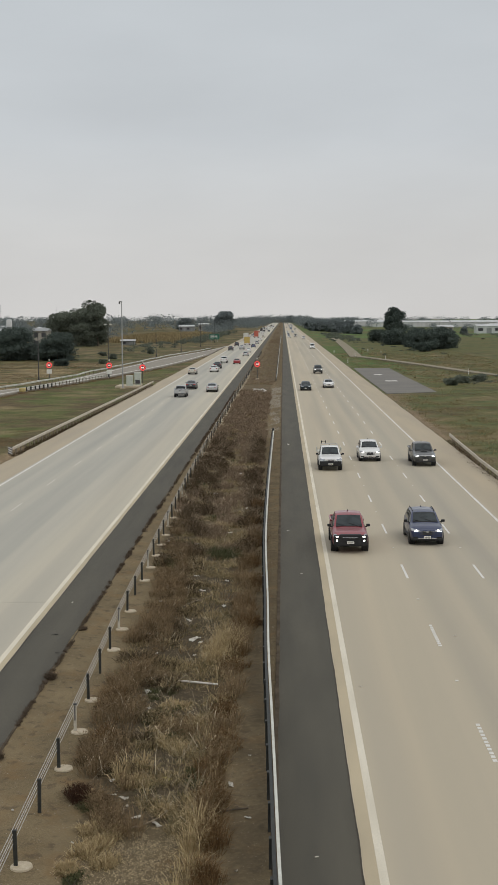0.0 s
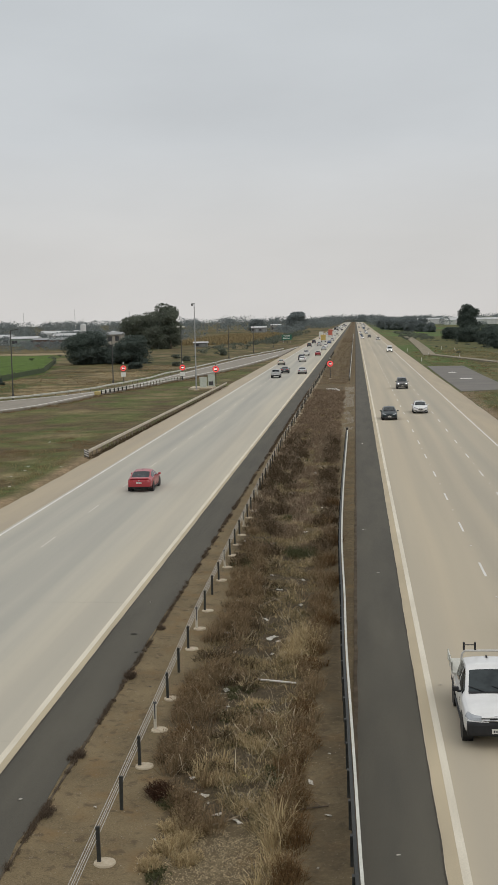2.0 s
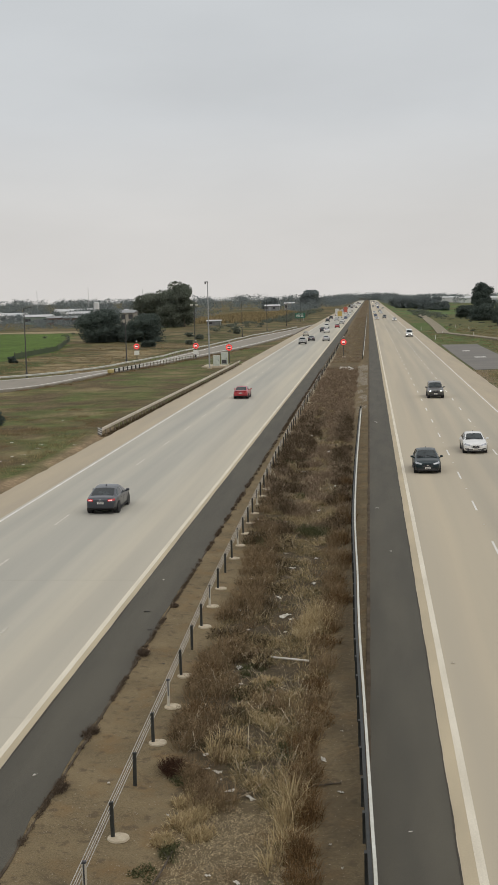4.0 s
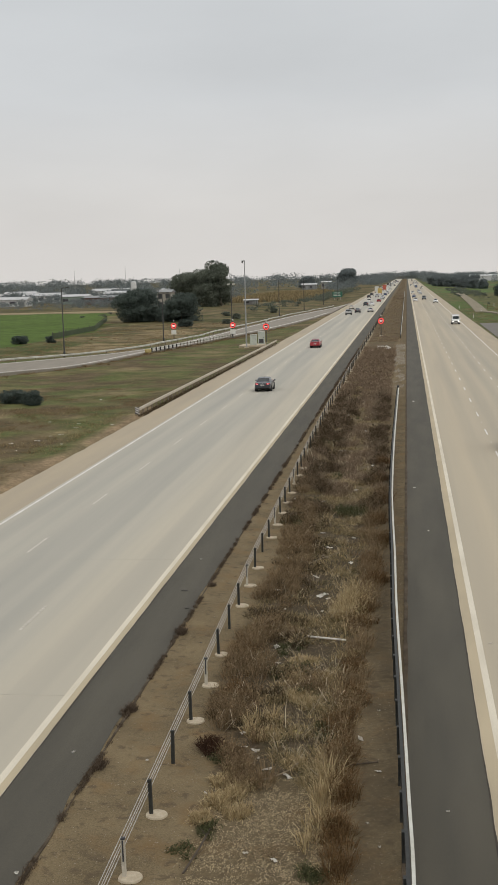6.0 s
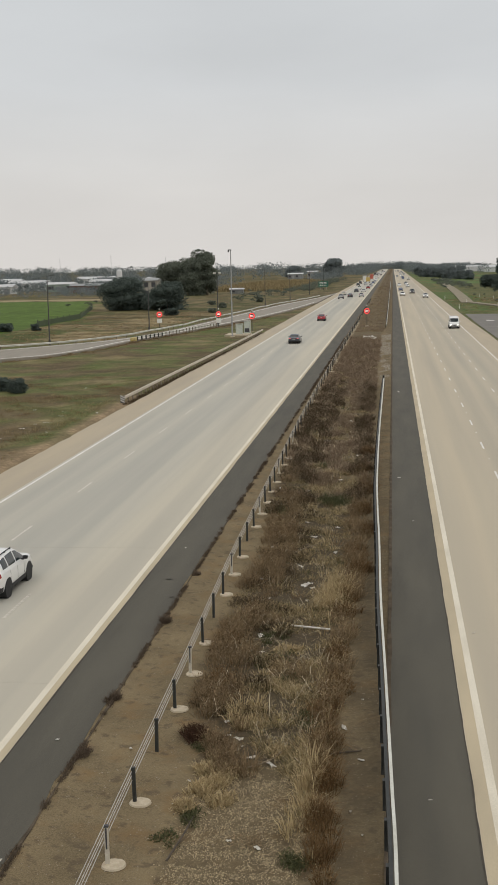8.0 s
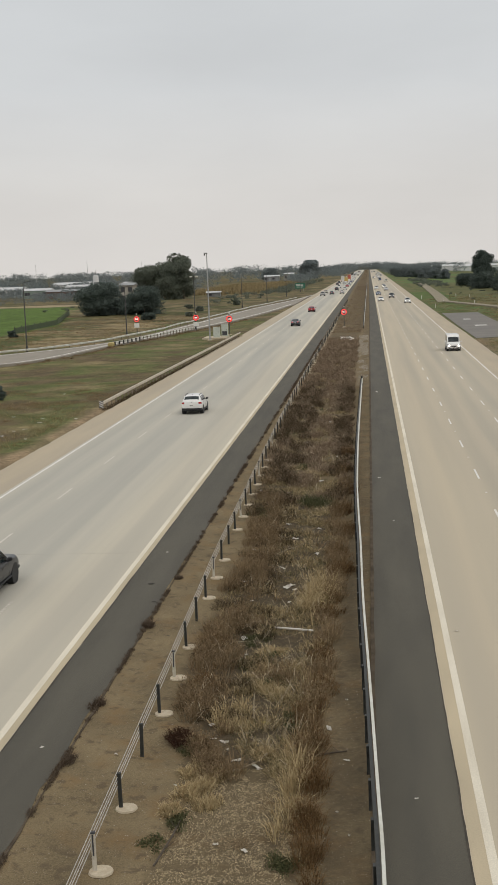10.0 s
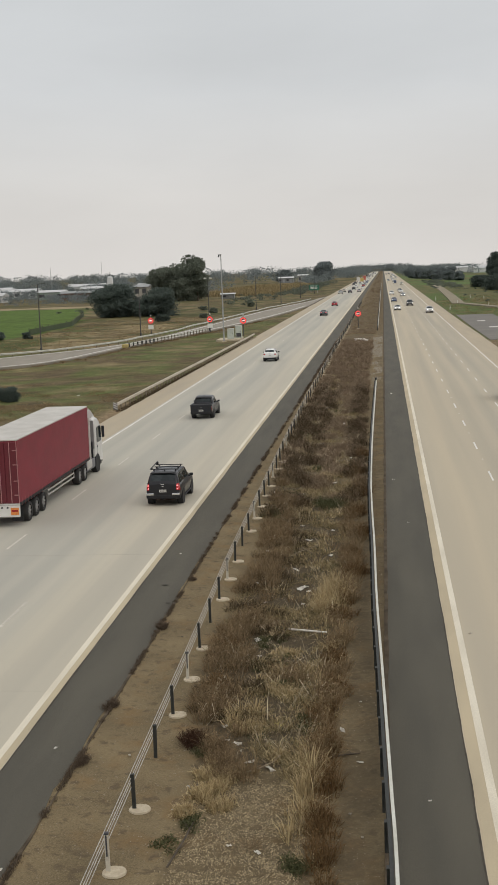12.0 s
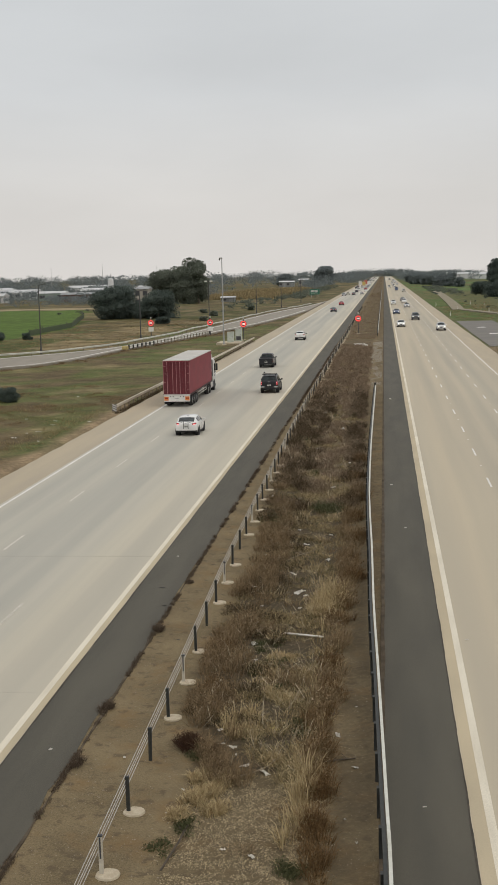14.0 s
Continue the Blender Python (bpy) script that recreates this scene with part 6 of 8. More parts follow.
def build_gravel():
    p = []
    while len(p) < 17000:
        x, y = RNG.uniform(-5.0, -1.7), RNG.uniform(20, 29.2)
        d = min(x + 4.75 + 0.3 * wobble(x, y, 1.5, 3), -1.95 - x, 28.5 + 0.5 * wobble(x, y, 1.2, 6) - y)
        if d > 0 or RNG.uniform() < 0.12:
            p.append((x, y))
    stuff("gravel", "patch of tan gravel on the median", "gravel", GRAVEL, pebbles(p, 0.023, median_z))
    q = []
    while len(q) < 7000:
        y = 20 + 45 * RNG.uniform() ** 1.5
        q.append((RNG.uniform(-7.9, -0.25), y))
    pale = mat("pale_pebble", (0.36, 0.31, 0.235), 0.9, island=(0.16, 0.12, 0.08), grain=0.1)
    stuff("pebbles", "loose pale pebbles and crumbs on the bare soil", "pebbles", pale, pebbles(q, 0.016, median_z))


def build_dead_wood():
    """Fallen stems in the growth, a few branches and the broken stone at the median's crossing."""
    stem = mat("bleached_stem", (0.27, 0.215, 0.14), 0.9, island=(0.56, 0.48, 0.34), grain=0, spec=0.1)
    p = bed(230, 29, 74, 0.12, 0.88, 1.25, 0.4)
    q = bed(120, 70, 125, 0.08, 0.9, 1.0, 0.3)
    stuff("fallen_stems", "bleached fallen stems lying among the weeds", "dead stems", stem, blades(p, [z + 0.10 for z in zs_of(p)], 3, (0.5, 1.1), 0.2, 1.0, 0.009), blades(q, [z + 0.12 for z in zs_of(q)], 3, (0.6, 1.2), 0.25, 1.0, 0.016))
    bark = mat("dead_branch_bark", (0.30, 0.245, 0.17), 0.9, other=(0.17, 0.135, 0.09), scale=7, grain=0.15)
    dark = mat("dark_branch_bark", (0.055, 0.042, 0.03), 0.9, other=(0.10, 0.078, 0.055), scale=7, grain=0.15)
    for m, word, line in ((bark, "pale", ((-3.63, 28.75, 0.05), (-3.3, 28.95, 0.10), (-3.0, 29.4, 0.07), (-2.85, 29.7, 0.12))), (dark, "dark", ((-1.62, 29.55, 0.10), (-1.3, 29.75, 0.05), (-0.85, 29.92, 0.03))), (bark, "pale", ((-4.2, 51.6, 0.12), (-3.75, 52.1, 0.22), (-3.4, 52.9, 0.15), (-3.1, 53.2, 0.2))), (bark, "pale", ((-4.0, 53.0, 0.1), (-3.7, 52.4, 0.25), (-3.2, 51.9, 0.12))), (dark, "dark", ((-4.75, 24.0, 0.02), (-4.55, 25.1, 0.1), (-4.5, 26.0, 0.05)))):
        bm = bmesh.new()
        pts = [Vector((x, y, median_z(x, y) + z)) for x, y, z in line]
        for k, (a, b) in enumerate(zip(pts, pts[1:])):
            rod(bm, a, b + (b - a) * 0.04, 0.024 - 0.004 * k, 0.020 - 0.004 * k, n=7)
            mid = a.lerp(b, 0.6)
            rod(bm, mid, mid + Vector((0.16 * (-1) ** k, 0.22, 0.05)), 0.011, 0.005, n=5)
        tagged(part("dead_branch", bm, m, smooth=40), f"{word} dead branch lying on the median", "branch")
    stone = mat("pale_rubble", (0.20, 0.172, 0.130), 0.9, island=(0.33, 0.29, 0.225), grain=0.1)
    p = []
    while len(p) < 1900:
        x, y = RNG.uniform(-1.9, -0.35), 126 + 92 * RNG.uniform()
        if wobble(x, y * 0.25, 0.7, 66.0) + (0.35 if 172 < y < 214 else -0.1) > RNG.uniform(-0.2, 0.3):
            p.append((x, y))
    stuff("rubble", "pale broken stone beside the median crossing", "rubble", stone, pebbles(p, 0.085, median_z))
    clod = mat("brown_clods", (0.20, 0.15, 0.095), 0.95, island=(0.33, 0.26, 0.175), grain=0.15)
    p = []
    while len(p) < 1800:
        y = RNG.uniform(120, 200)
        x = 16.2 + abs(RNG.normal(0, 0.5 + max(0.0, (y - 160) * 0.05)))
        p.append((x, y))
    stuff("verge_clods", "brown clods and stones along the verge edge", "clods", clod, pebbles(p, 0.075, ground_z))


def build_verge_grass():
    lots = []

    def off_ramp(x, y):
        return x > np.interp(y, [100, 162, 180, 203, 231, 268, 300], [-60, -53, -45, -42.5, -37.8, -33.5, -29.8]) + 0.6
    for n, x0, x1, y0, y1, nb, wd, ht, rc in ((3900, -45, -24.4, 62, 130, 6, 0.011, (0.05, 0.15), 0.28), (3400, -56, -24.6, 105, 290, 6, 0.021, (0.06, 0.17), 0.38), (2600, 16.7, 34, 80, 200, 8, 0.018, (0.08, 0.26), 0.3), (3000, 17, 60, 195, 420, 6, 0.045, (0.12, 0.4), 0.6)):
        p = []
        while len(p) < n:
            x, y = RNG.uniform(x0, x1), RNG.uniform(y0, y1)
            if -56 < x < -24 and 105 < y < 290 and not off_ramp(x, y):
                continue
            if 16.8 < x < 25.5 and 194 < y < 297:
                continue
            if abs(x - np.interp(y, [200, 257, 308, 340, 380], [62, 44.3, 36, 30.6, 23.5])) < 1.8 and 200 < y < 385:
                continue
            if wobble(x, y, 0.25, 31.0) < RNG.uniform(-0.7, 0.4):
                continue
            p.append((x, y))
        lots.append(blades(p, zs_of(p, ground_z), nb, ht, rc, 0.7, wd))
    stuff("verge_grass", "short patchy olive grass on the road verges", "grass", VERGE_BLADE, *lots)
    brown = []
    for n, x0, x1, y0, y1, wd in ((900, -42, -25.5, 70, 118, 0.012), (700, -74, -48, 205, 330, 0.022), (700, 16.6, 26, 90, 200, 0.018), (900, 26, 60, 230, 460, 0.06)):
        p = []
        while len(p) < n:
            x, y = RNG.uniform(x0, x1), RNG.uniform(y0, y1)
            if x < -47 and y < 250 and x > np.interp(y, [190, 203, 250], [-54, -47, -42]) - 1:
                continue
            if wobble(x, y, 0.18, 44.0) < RNG.uniform(-0.3, 0.4) or (16.8 < x < 25.5 and 194 < y < 297):
                continue
            p.append((x, y))
        brown.append(blades(p, zs_of(p, ground_z), 12, (0.15, 0.45), 0.4, 0.6, wd))
    p = []
    while len(p) < 900:
        x, y = RNG.uniform(-76, -45), RNG.uniform(205, 345)
        if x < np.interp(y, [190, 203, 250, 310], [-58, -50, -44, -41]) and wobble(x, y, 0.12, 61.0) > RNG.uniform(-0.5, 0.3):
            p.append((x, y))
    stuff("russet_field_weeds", "low russet-brown dead weeds on a rough field", "dead weeds", WEED, blades(p, zs_of(p, ground_z), 12, (0.15, 0.4), 0.7, 0.6, 0.03))
    q = []
    while len(q) < 1700:
        x, y = RNG.uniform(-46, -25.5), RNG.uniform(66, 140)
        if wobble(x, y, 0.16, 88.0) + 0.5 * wobble(x, y, 0.5, 81.0) > RNG.uniform(0.1, 0.4):
            q.append((x, y))
    stuff("dark_verge_weeds", "patches of dark dead weeds on the verge", "dead weeds", WEED, blades(q, zs_of(q, ground_z), 16, (0.1, 0.3), 0.45, 0.65, 0.012))
    stuff("dry_verge_grass", "brown dry grass patches on the verges", "dry grass", GREY_BLADE, *brown)


build_median_plants()
build_gravel()
build_dead_wood()
build_verge_grass()

# ---------------------------------------------------------------- ramp, pad and tracks
def resample(pts, n):
    line = smooth_line(pts, 10)
    d = [0.0]
    for (a, b), (c, e) in zip(line, line[1:]):
        d.append(d[-1] + math.hypot(c - a, e - b))
    s = np.linspace(0, d[-1], n)
    return list(zip(np.interp(s, d, [p[0] for p in line]), np.interp(s, d, [p[1] for p in line])))


def shifted(line, off):
    out = []
    for i, (x, y) in enumerate(line):
        a, b = line[max(0, i - 1)], line[min(len(line) - 1, i + 1)]
        dx, dy = b[0] - a[0], b[1] - a[1]
        d = math.hypot(dx, dy) or 1
        out.append((x - dy / d * off, y + dx / d * off))
    return out


def on_ground(line, left, right, top, material, name, label, category):
    """A strip laid over the swells of the ground."""
    bm = ribbon(shifted(line, left), shifted(line, -right), top, 0.7)
    return structure(name, bm, material, label, category)


RAMP_FAR = resample([(-110, 112), (-80, 152), (-60.8, 182), (-54.6, 192), (-48.2, 204), (-43.6, 225), (-41, 262), (-38.5, 310), (-34.5, 380), (-28, 449), (-24, 520)], 60)
RAMP_NEAR = resample([(-98, 98), (-72, 134), (-54, 162), (-48.3, 170), (-45.4, 181), (-42.9, 203), (-38.3, 231), (-33.7, 268), (-30, 300), (-26.5, 345), (-23.9, 400)], 60)


def build_ramp():
    ramp = structure("ramp", ribbon(RAMP_FAR, RAMP_NEAR, 0.15, 0.8), RAMP_ASPHALT, "grey asphalt slip road joining the motorway", "road")
    part("edge_line", ribbon(shifted(RAMP_FAR, -0.9), shifted(RAMP_FAR, -1.25), 0.158, 0.006), LINE_WHITE, ramp)
    part("edge_line", ribbon(shifted(RAMP_NEAR, 1.4), shifted(RAMP_NEAR, 1.05), 0.158, 0.006), LINE_WHITE, ramp)
    root = thing("guardrail", "long pale steel guardrail along the outer side of the slip road", "guardrail")
    far = [p for p in shifted(RAMP_FAR, 0.6) if p[1] < 470]
    rail_profile(root, far, 1, top=0.92, material=PALE_STEEL, depth=0.12)
    post_line(root, far, 4.0, -0.1, 0.9, RUSTY)
    near = resample([(-42.6, 203), (-40.4, 216), (-38.2, 231.5), (-35.5, 250)], 16)
    root = thing("guardrail", "short guardrail with dark blocks and a yellow end terminal", "guardrail")
    rail_profile(root, near, 1, top=0.86, material=PALE_STEEL, depth=0.12)
    bm = boxed(-0.10, 0.10, -0.14, 0.14, 0.2, 0.80, bevel=0.02)
    first = None
    grey = part("rail_block", boxed(-0.06, 0.06, -0.08, 0.08, 0.0, 0.80, bevel=0.01), RUSTY, root)
    grey.matrix_basis = pose(-37.6, 236, 0.0)
    for k, (x, y) in enumerate(along(near, 2.0, 0.4)):
        if k > 6:
            ob = grey.copy()
            scene.collection.objects.link(ob)
        elif first is None:
            ob = first = part("rail_block", bm, DARK_POST, root)
        else:
            ob = first.copy()
            scene.collection.objects.link(ob)
        ob.matrix_basis = pose(x + 0.22, y, 0.0)
    yellow = mat("yellow_end_terminal", (0.46, 0.38, 0.17), 0.6, other=(0.42, 0.31, 0.1), scale=4, grain=0.1)
    part("end_terminal", boxed(-43.2, -42.3, 201.6, 203.1, 0.1, 0.75, bevel=0.2, seg=3), yellow, root)
    # sealed pad and gravel tracks on the other side
    pad = [(16.5, 197), (16.5, 240), (16.8, 295.7)]
    PAD_SEAL = mat("pad_seal", (0.150, 0.140, 0.125), 0.9, other=(0.18, 0.166, 0.145), scale=0.15, fine=20, grain=0.15)
    pad2 = [(24.9, 201), (24.9, 250), (25.1, 295)]
    p = structure("sealed_pad", ribbon(pad, pad2, -0.02, 0.3), PAD_SEAL, "grey sealed pull-off pad beside the shoulder", "pavement")
    for x, y, w in ((20.6, 236, 2.2), (20.0, 262, 1.6)):
        part("paint_mark", boxed(x - w / 2, x + w / 2, y - 1.4, y + 1.4, -0.02, -0.014), LINE_WHITE, p)
    track = mat("gravel_track", (0.28, 0.24, 0.17), 0.95, other=(0.19, 0.165, 0.105), scale=0.4, fine=6, grain=0.2, bump=0.5, bump_scale=8)
    on_ground(resample([(78, 170), (60, 208), (44.3, 257), (36, 308), (30.6, 340), (23, 381)], 40), 1.3, 1.3, 0.12, track, "gravel_track", "pale gravel footpath through the grass", "path")
    on_ground(resample([(22.5, 378), (25, 470), (28, 615), (30, 740)], 30), 2.2, 1.6, 0.06, track, "gravel_track", "pale gravel service track beside the motorway", "path")


build_ramp()


# ---------------------------------------------------------------- signs, masts and boxes
RED_LED = mat("red_led_ring", (0.5, 0.03, 0.03), 0.4, grain=0, glow=(1.0, 0.09, 0.08), glow_power=0.95)
PINK_LED = mat("white_led", (0.6, 0.5, 0.48), 0.4, grain=0, glow=(1.0, 0.66, 0.62), glow_power=1.0)
SIGN_DARK = mat("sign_housing", (0.055, 0.05, 0.05), 0.6, other=(0.08, 0.07, 0.07), scale=4, grain=0.1)
POLE_DARK = mat("dark_pole", (0.06, 0.06, 0.058), 0.6, 0.2, other=(0.09, 0.085, 0.08), scale=3, grain=0.1)
MAST = mat("mast_zinc", (0.40, 0.41, 0.41), 0.5, 0.3, other=(0.33, 0.335, 0.33), scale=2, grain=0.08)


def speed_sign(x, y, z0, height, plate_below):
    root = thing("electronic_speed_sign", "electronic speed sign with a lit red ring on a dark post", "road sign", "electronic speed signs", m=pose(x, y, z0))
    part("post", rodded((0, 0.1, -0.2), (0, 0.1, height + 0.95), 0.075, n=10), POLE_DARK, root)
    disc = bmesh.new()
    rod(disc, (0, -0.02, height), (0, 0.10, height), 0.62, n=32)
    face = part("housing", disc, SIGN_DARK, root)
    ring = bmesh.new()
    n = 40
    vo = [ring.verts.new((0.57 * math.cos(2 * math.pi * k / n), -0.03, height + 0.57 * math.sin(2 * math.pi * k / n))) for k in range(n)]
    vi = [ring.verts.new((0.38 * math.cos(2 * math.pi * k / n), -0.03, height + 0.38 * math.sin(2 * math.pi * k / n))) for k in range(n)]
    for k in range(n):
        ring.faces.new((vo[k], vo[(k + 1) % n], vi[(k + 1) % n], vi[k]))
    part("led_ring", ring, RED_LED, face, "lit red ring")
    for k in (-0.2, 0.0, 0.2):
        part("led_bar", boxed(k - 0.065, k + 0.065, -0.034, -0.024, height - 0.14, height + 0.14), PINK_LED, face, "glowing bar")
    lamp = bmesh.new()
    box(lamp, -0.12, 0.12, 0.0, 0.2, height + 0.9, height + 1.2, bevel=0.04)
    part("beacon", lamp, PALE_STEEL, root)
    if plate_below:
        part("lower_plate", boxed(-0.52, 0.52, -0.02, 0.02, height - 1.75, height - 0.86, bevel=0.01), PLATE, root, "white plate below the ring")
    part("footing", boxed(-0.35, 0.35, -0.25, 0.45, -0.2, 0.05, bevel=0.03), FOOTING, root)


for sx, sy, sh, pl in ((-5.1, 245.5, 2.9, False), (-26.25, 231.5, 2.96, False), (-35.2, 250.5, 2.75, True), (-47.5, 251, 2.85, True)):
    speed_sign(sx, sy, ground_z(sx, sy) if sx < -20 else 0.0, sh, pl)


def lamp_post(x, y, h, head):
    root = thing("street_lamp", "tall dark street lamp post with a short arm", "street lamp", "street lamps", m=pose(x, y, ground_z(x, y)))
    part("pole", rodded((0, 0, -0.2), (0, 0, h), 0.12, 0.07, n=10), POLE_DARK, root)
    part("base", rodded((0, 0, -0.2), (0, 0, 0.9), 0.19, n=10), POLE_DARK, root)
    if head:
        for sx in (1, -1):
            a = part("arm", rodded((0, 0, h - 0.15), (sx * 0.5, 0, h + 0.02), 0.05, n=6), POLE_DARK, root)
            part("lamp_head", boxed(sx * 0.55 - 0.28, sx * 0.55 + 0.28, -0.2, 0.2, h - 0.14, h + 0.12, bevel=0.06, seg=2), PALE_STEEL, root)
    else:
        part("arm", rodded((0, 0, h - 0.1), (1.1, -0.5, h + 0.12), 0.05, n=6), POLE_DARK, root)
        part("lamp_head", boxed(0.9, 1.5, -0.75, -0.35, h + 0.04, h + 0.18, bevel=0.05), POLE_DARK, root)


for sx, sy, sh, hd in ((-56.1, 199, 11.3, False), (-47.2, 238.5, 9.6, False), (-35.6, 252.5, 11.0, True), (-39.6, 387, 11.2, False), (-36.8, 448, 11.2, False), (-34.5, 520, 11, False), (-33, 600, 11, False)):
    lamp_post(sx, sy, sh, hd)


def camera_mast():
    x, y = -28.0, 216.0
    root = thing("surveillance_mast", "slender galvanised mast with a small domed head", "mast", m=pose(x, y, ground_z(x, y)))
    part("pole", rodded((0, 0, -0.2), (0, 0, 15.0), 0.14, 0.075, n=12), MAST, root)
    part("head", boxed(-0.5, 0.12, -0.12, 0.12, 15.0, 15.2, bevel=0.05), MAST, root)
    part("dome", rodded((-0.38, 0, 14.7), (-0.38, 0, 15.0), 0.12, 0.14, n=10), POLE_DARK, root)
    part("base_plate", boxed(-0.4, 0.4, -0.4, 0.4, -0.1, 0.12, bevel=0.03), FOOTING, root)
    slab = structure("cabinet_slab", boxed(-29.6, -25.4, 217.5, 224.0, -0.3, 0.12, bevel=0.02), FOOTING, "pale concrete slab under the cabinets", "slab")


camera_mast()


def cabinet(x, y, w, h, dark_door):
    m = mat("cabinet_paint", (0.52, 0.56, 0.50), 0.5, other=(0.44, 0.47, 0.42), scale=3, grain=0.08)
    root = thing("control_cabinet", "pale grey-green roadside control cabinet on a slab", "cabinet", "control cabinets", m=pose(x, y, 0.12))
    part("body", boxed(-w / 2, w / 2, -0.4, 0.4, 0, h, bevel=0.03), m, root)
    part("roof", boxed(-w / 2 - 0.05, w / 2 + 0.05, -0.45, 0.45, h, h + 0.08, bevel=0.02), PALE_STEEL, root)
    d = part("door", boxed(-w / 2 + 0.08, w / 2 - 0.08, -0.43, -0.40, 0.1, h - 0.1, bevel=0.01), m, root)
    part("handle", boxed(w / 2 - 0.2, w / 2 - 0.15, -0.47, -0.43, h * 0.5, h * 0.5 + 0.2), TRIM, d)
    if dark_door:
        part("dark_panel", boxed(-w / 2 + 0.16, w / 2 - 0.16, -0.445, -0.432, 0.2, h * 0.42), INK, root)


cabinet(-27.2, 219.5, 1.15, 1.75, False)
cabinet(-26.1, 222.5, 1.15, 2.15, True)


def delineator(x, y):
    g = ground_z(x, y)
    root = thing("marker_post", "white roadside marker post with a red reflector", "marker post", "marker posts", m=pose(x, y, g))
    part("post", boxed(-0.07, 0.07, -0.03, 0.03, -0.1, 1.15, bevel=0.015), PLATE, root)
    part("reflector", boxed(-0.04, 0.04, -0.04, -0.03, 0.9, 1.0), TAIL, root)


for sx, sy in ((30, 441), (33, 420), (22.0, 379), (29.5, 358), (39, 262), (17.2, 330), (17.2, 420)):
    delineator(sx, sy)


def direction_sign():
    x, y = -33.8, 612
    green = mat("green_sign", (0.03, 0.14, 0.09), 0.5, other=(0.04, 0.17, 0.11), scale=2, grain=0.06)
    root = thing("direction_sign", "green motorway direction sign on two posts", "road sign", m=pose(x, y, ground_z(x, y)))
    part("board", boxed(-2.4, 2.4, -0.05, 0.05, 1.4, 4.0, bevel=0.02), green, root)
    for sx in (-1.6, 1.6):
        part("post", rodded((sx, 0.12, -0.2), (sx, 0.12, 4.0), 0.08, n=8), MAST, root)
    bm = bmesh.new()
    for z in (2.0, 2.7, 3.3):
        box(bm, -1.9, 1.5, -0.062, -0.05, z, z + 0.25)
    part("legend_bars", bm, PLATE, root)


direction_sign()

# ---------------------------------------------------------------- trees
BARK = mat("gum_bark", (0.20, 0.165, 0.125), 0.9, other=(0.12, 0.10, 0.075), scale=2.5, stretch=(1, 1, 0.3), grain=0.15)
# gum grey-green, with distance haze mixed into the colour
LEAF = mat("gum_leaf", (0.130, 0.150, 0.116), 0.8, island=(0.172, 0.190, 0.148), grain=0, spec=0.2, through_leaf=0.35)
LEAF_DARK = mat("dark_leaf", (0.076, 0.098, 0.086), 0.8, island=(0.104, 0.128, 0.110), grain=0, spec=0.2, through_leaf=0.35)
# distant leaves: air haze put into the base colour as pale blue-grey
LEAF_HAZED = mat("hazed_far_leaf", (0.182, 0.210, 0.210), 0.85, island=(0.200, 0.228, 0.228), grain=0, spec=0.1, through_leaf=0.35)



def lump(k):
    """A ball of four-sided faces, k times k on each of six sides: the dense inside of a crown."""
    pts, faces = {}, []

    def put(v):
        v = Vector(v).normalized()
        key = tuple(round(c, 4) for c in v)
        return pts.setdefault(key, len(pts))
    for ax in range(3):
        for s in (-1, 1):
            for i in range(k):
                for j in range(k):
                    quad = []
                    for di, dj in ((0, 0), (1, 0), (1, 1), (0, 1)):
                        v = [0, 0, 0]
                        v[ax], v[(ax + 1) % 3], v[(ax + 2) % 3] = s, 2 * (i + di) / k - 1, 2 * (j + dj) / k - 1
                        quad.append(put(v))
                    faces.append(quad)
    return np.array(list(pts)), np.array(faces)


LUMPS = {k: lump(k) for k in (1, 2, 3)}


def leaf_cloud(rng, blobs, n, size, core=2, inner=0.74):
    """Leaf sprays in the outer part of a few ellipsoids: centre, radii."""
    out = []
    vol = np.array([r[0] * r[1] * r[2] for _, r in blobs]) ** 0.7
    share = np.maximum(1, (n * vol / vol.sum()).astype(int))
    for (c, r), k in zip(blobs, share):
        u = rng.normal(0, 1, (k, 3))
        u /= np.linalg.norm(u, axis=1)[:, None]
        u *= (rng.uniform(0.35, 1.2, k) ** 0.4)[:, None]
        p = np.array(c) + u * np.array(r)
        e, f = rng.normal(0, 1, (k, 3)) * size, rng.normal(0, 1, (k, 3)) * size * 0.8
        out.append(np.stack([p - e * 0.6, p + f * 0.5, p + e * 0.6, p - f * 0.5], 1))
        if core:
            ball, faces = LUMPS[core]
            bump = 1 + rng.uniform(-0.24, 0.12, len(ball))
            out.append((np.array(c) + ball * bump[:, None] * np.array(r) * inner)[faces])
    return np.concatenate(out).reshape(-1, 3)


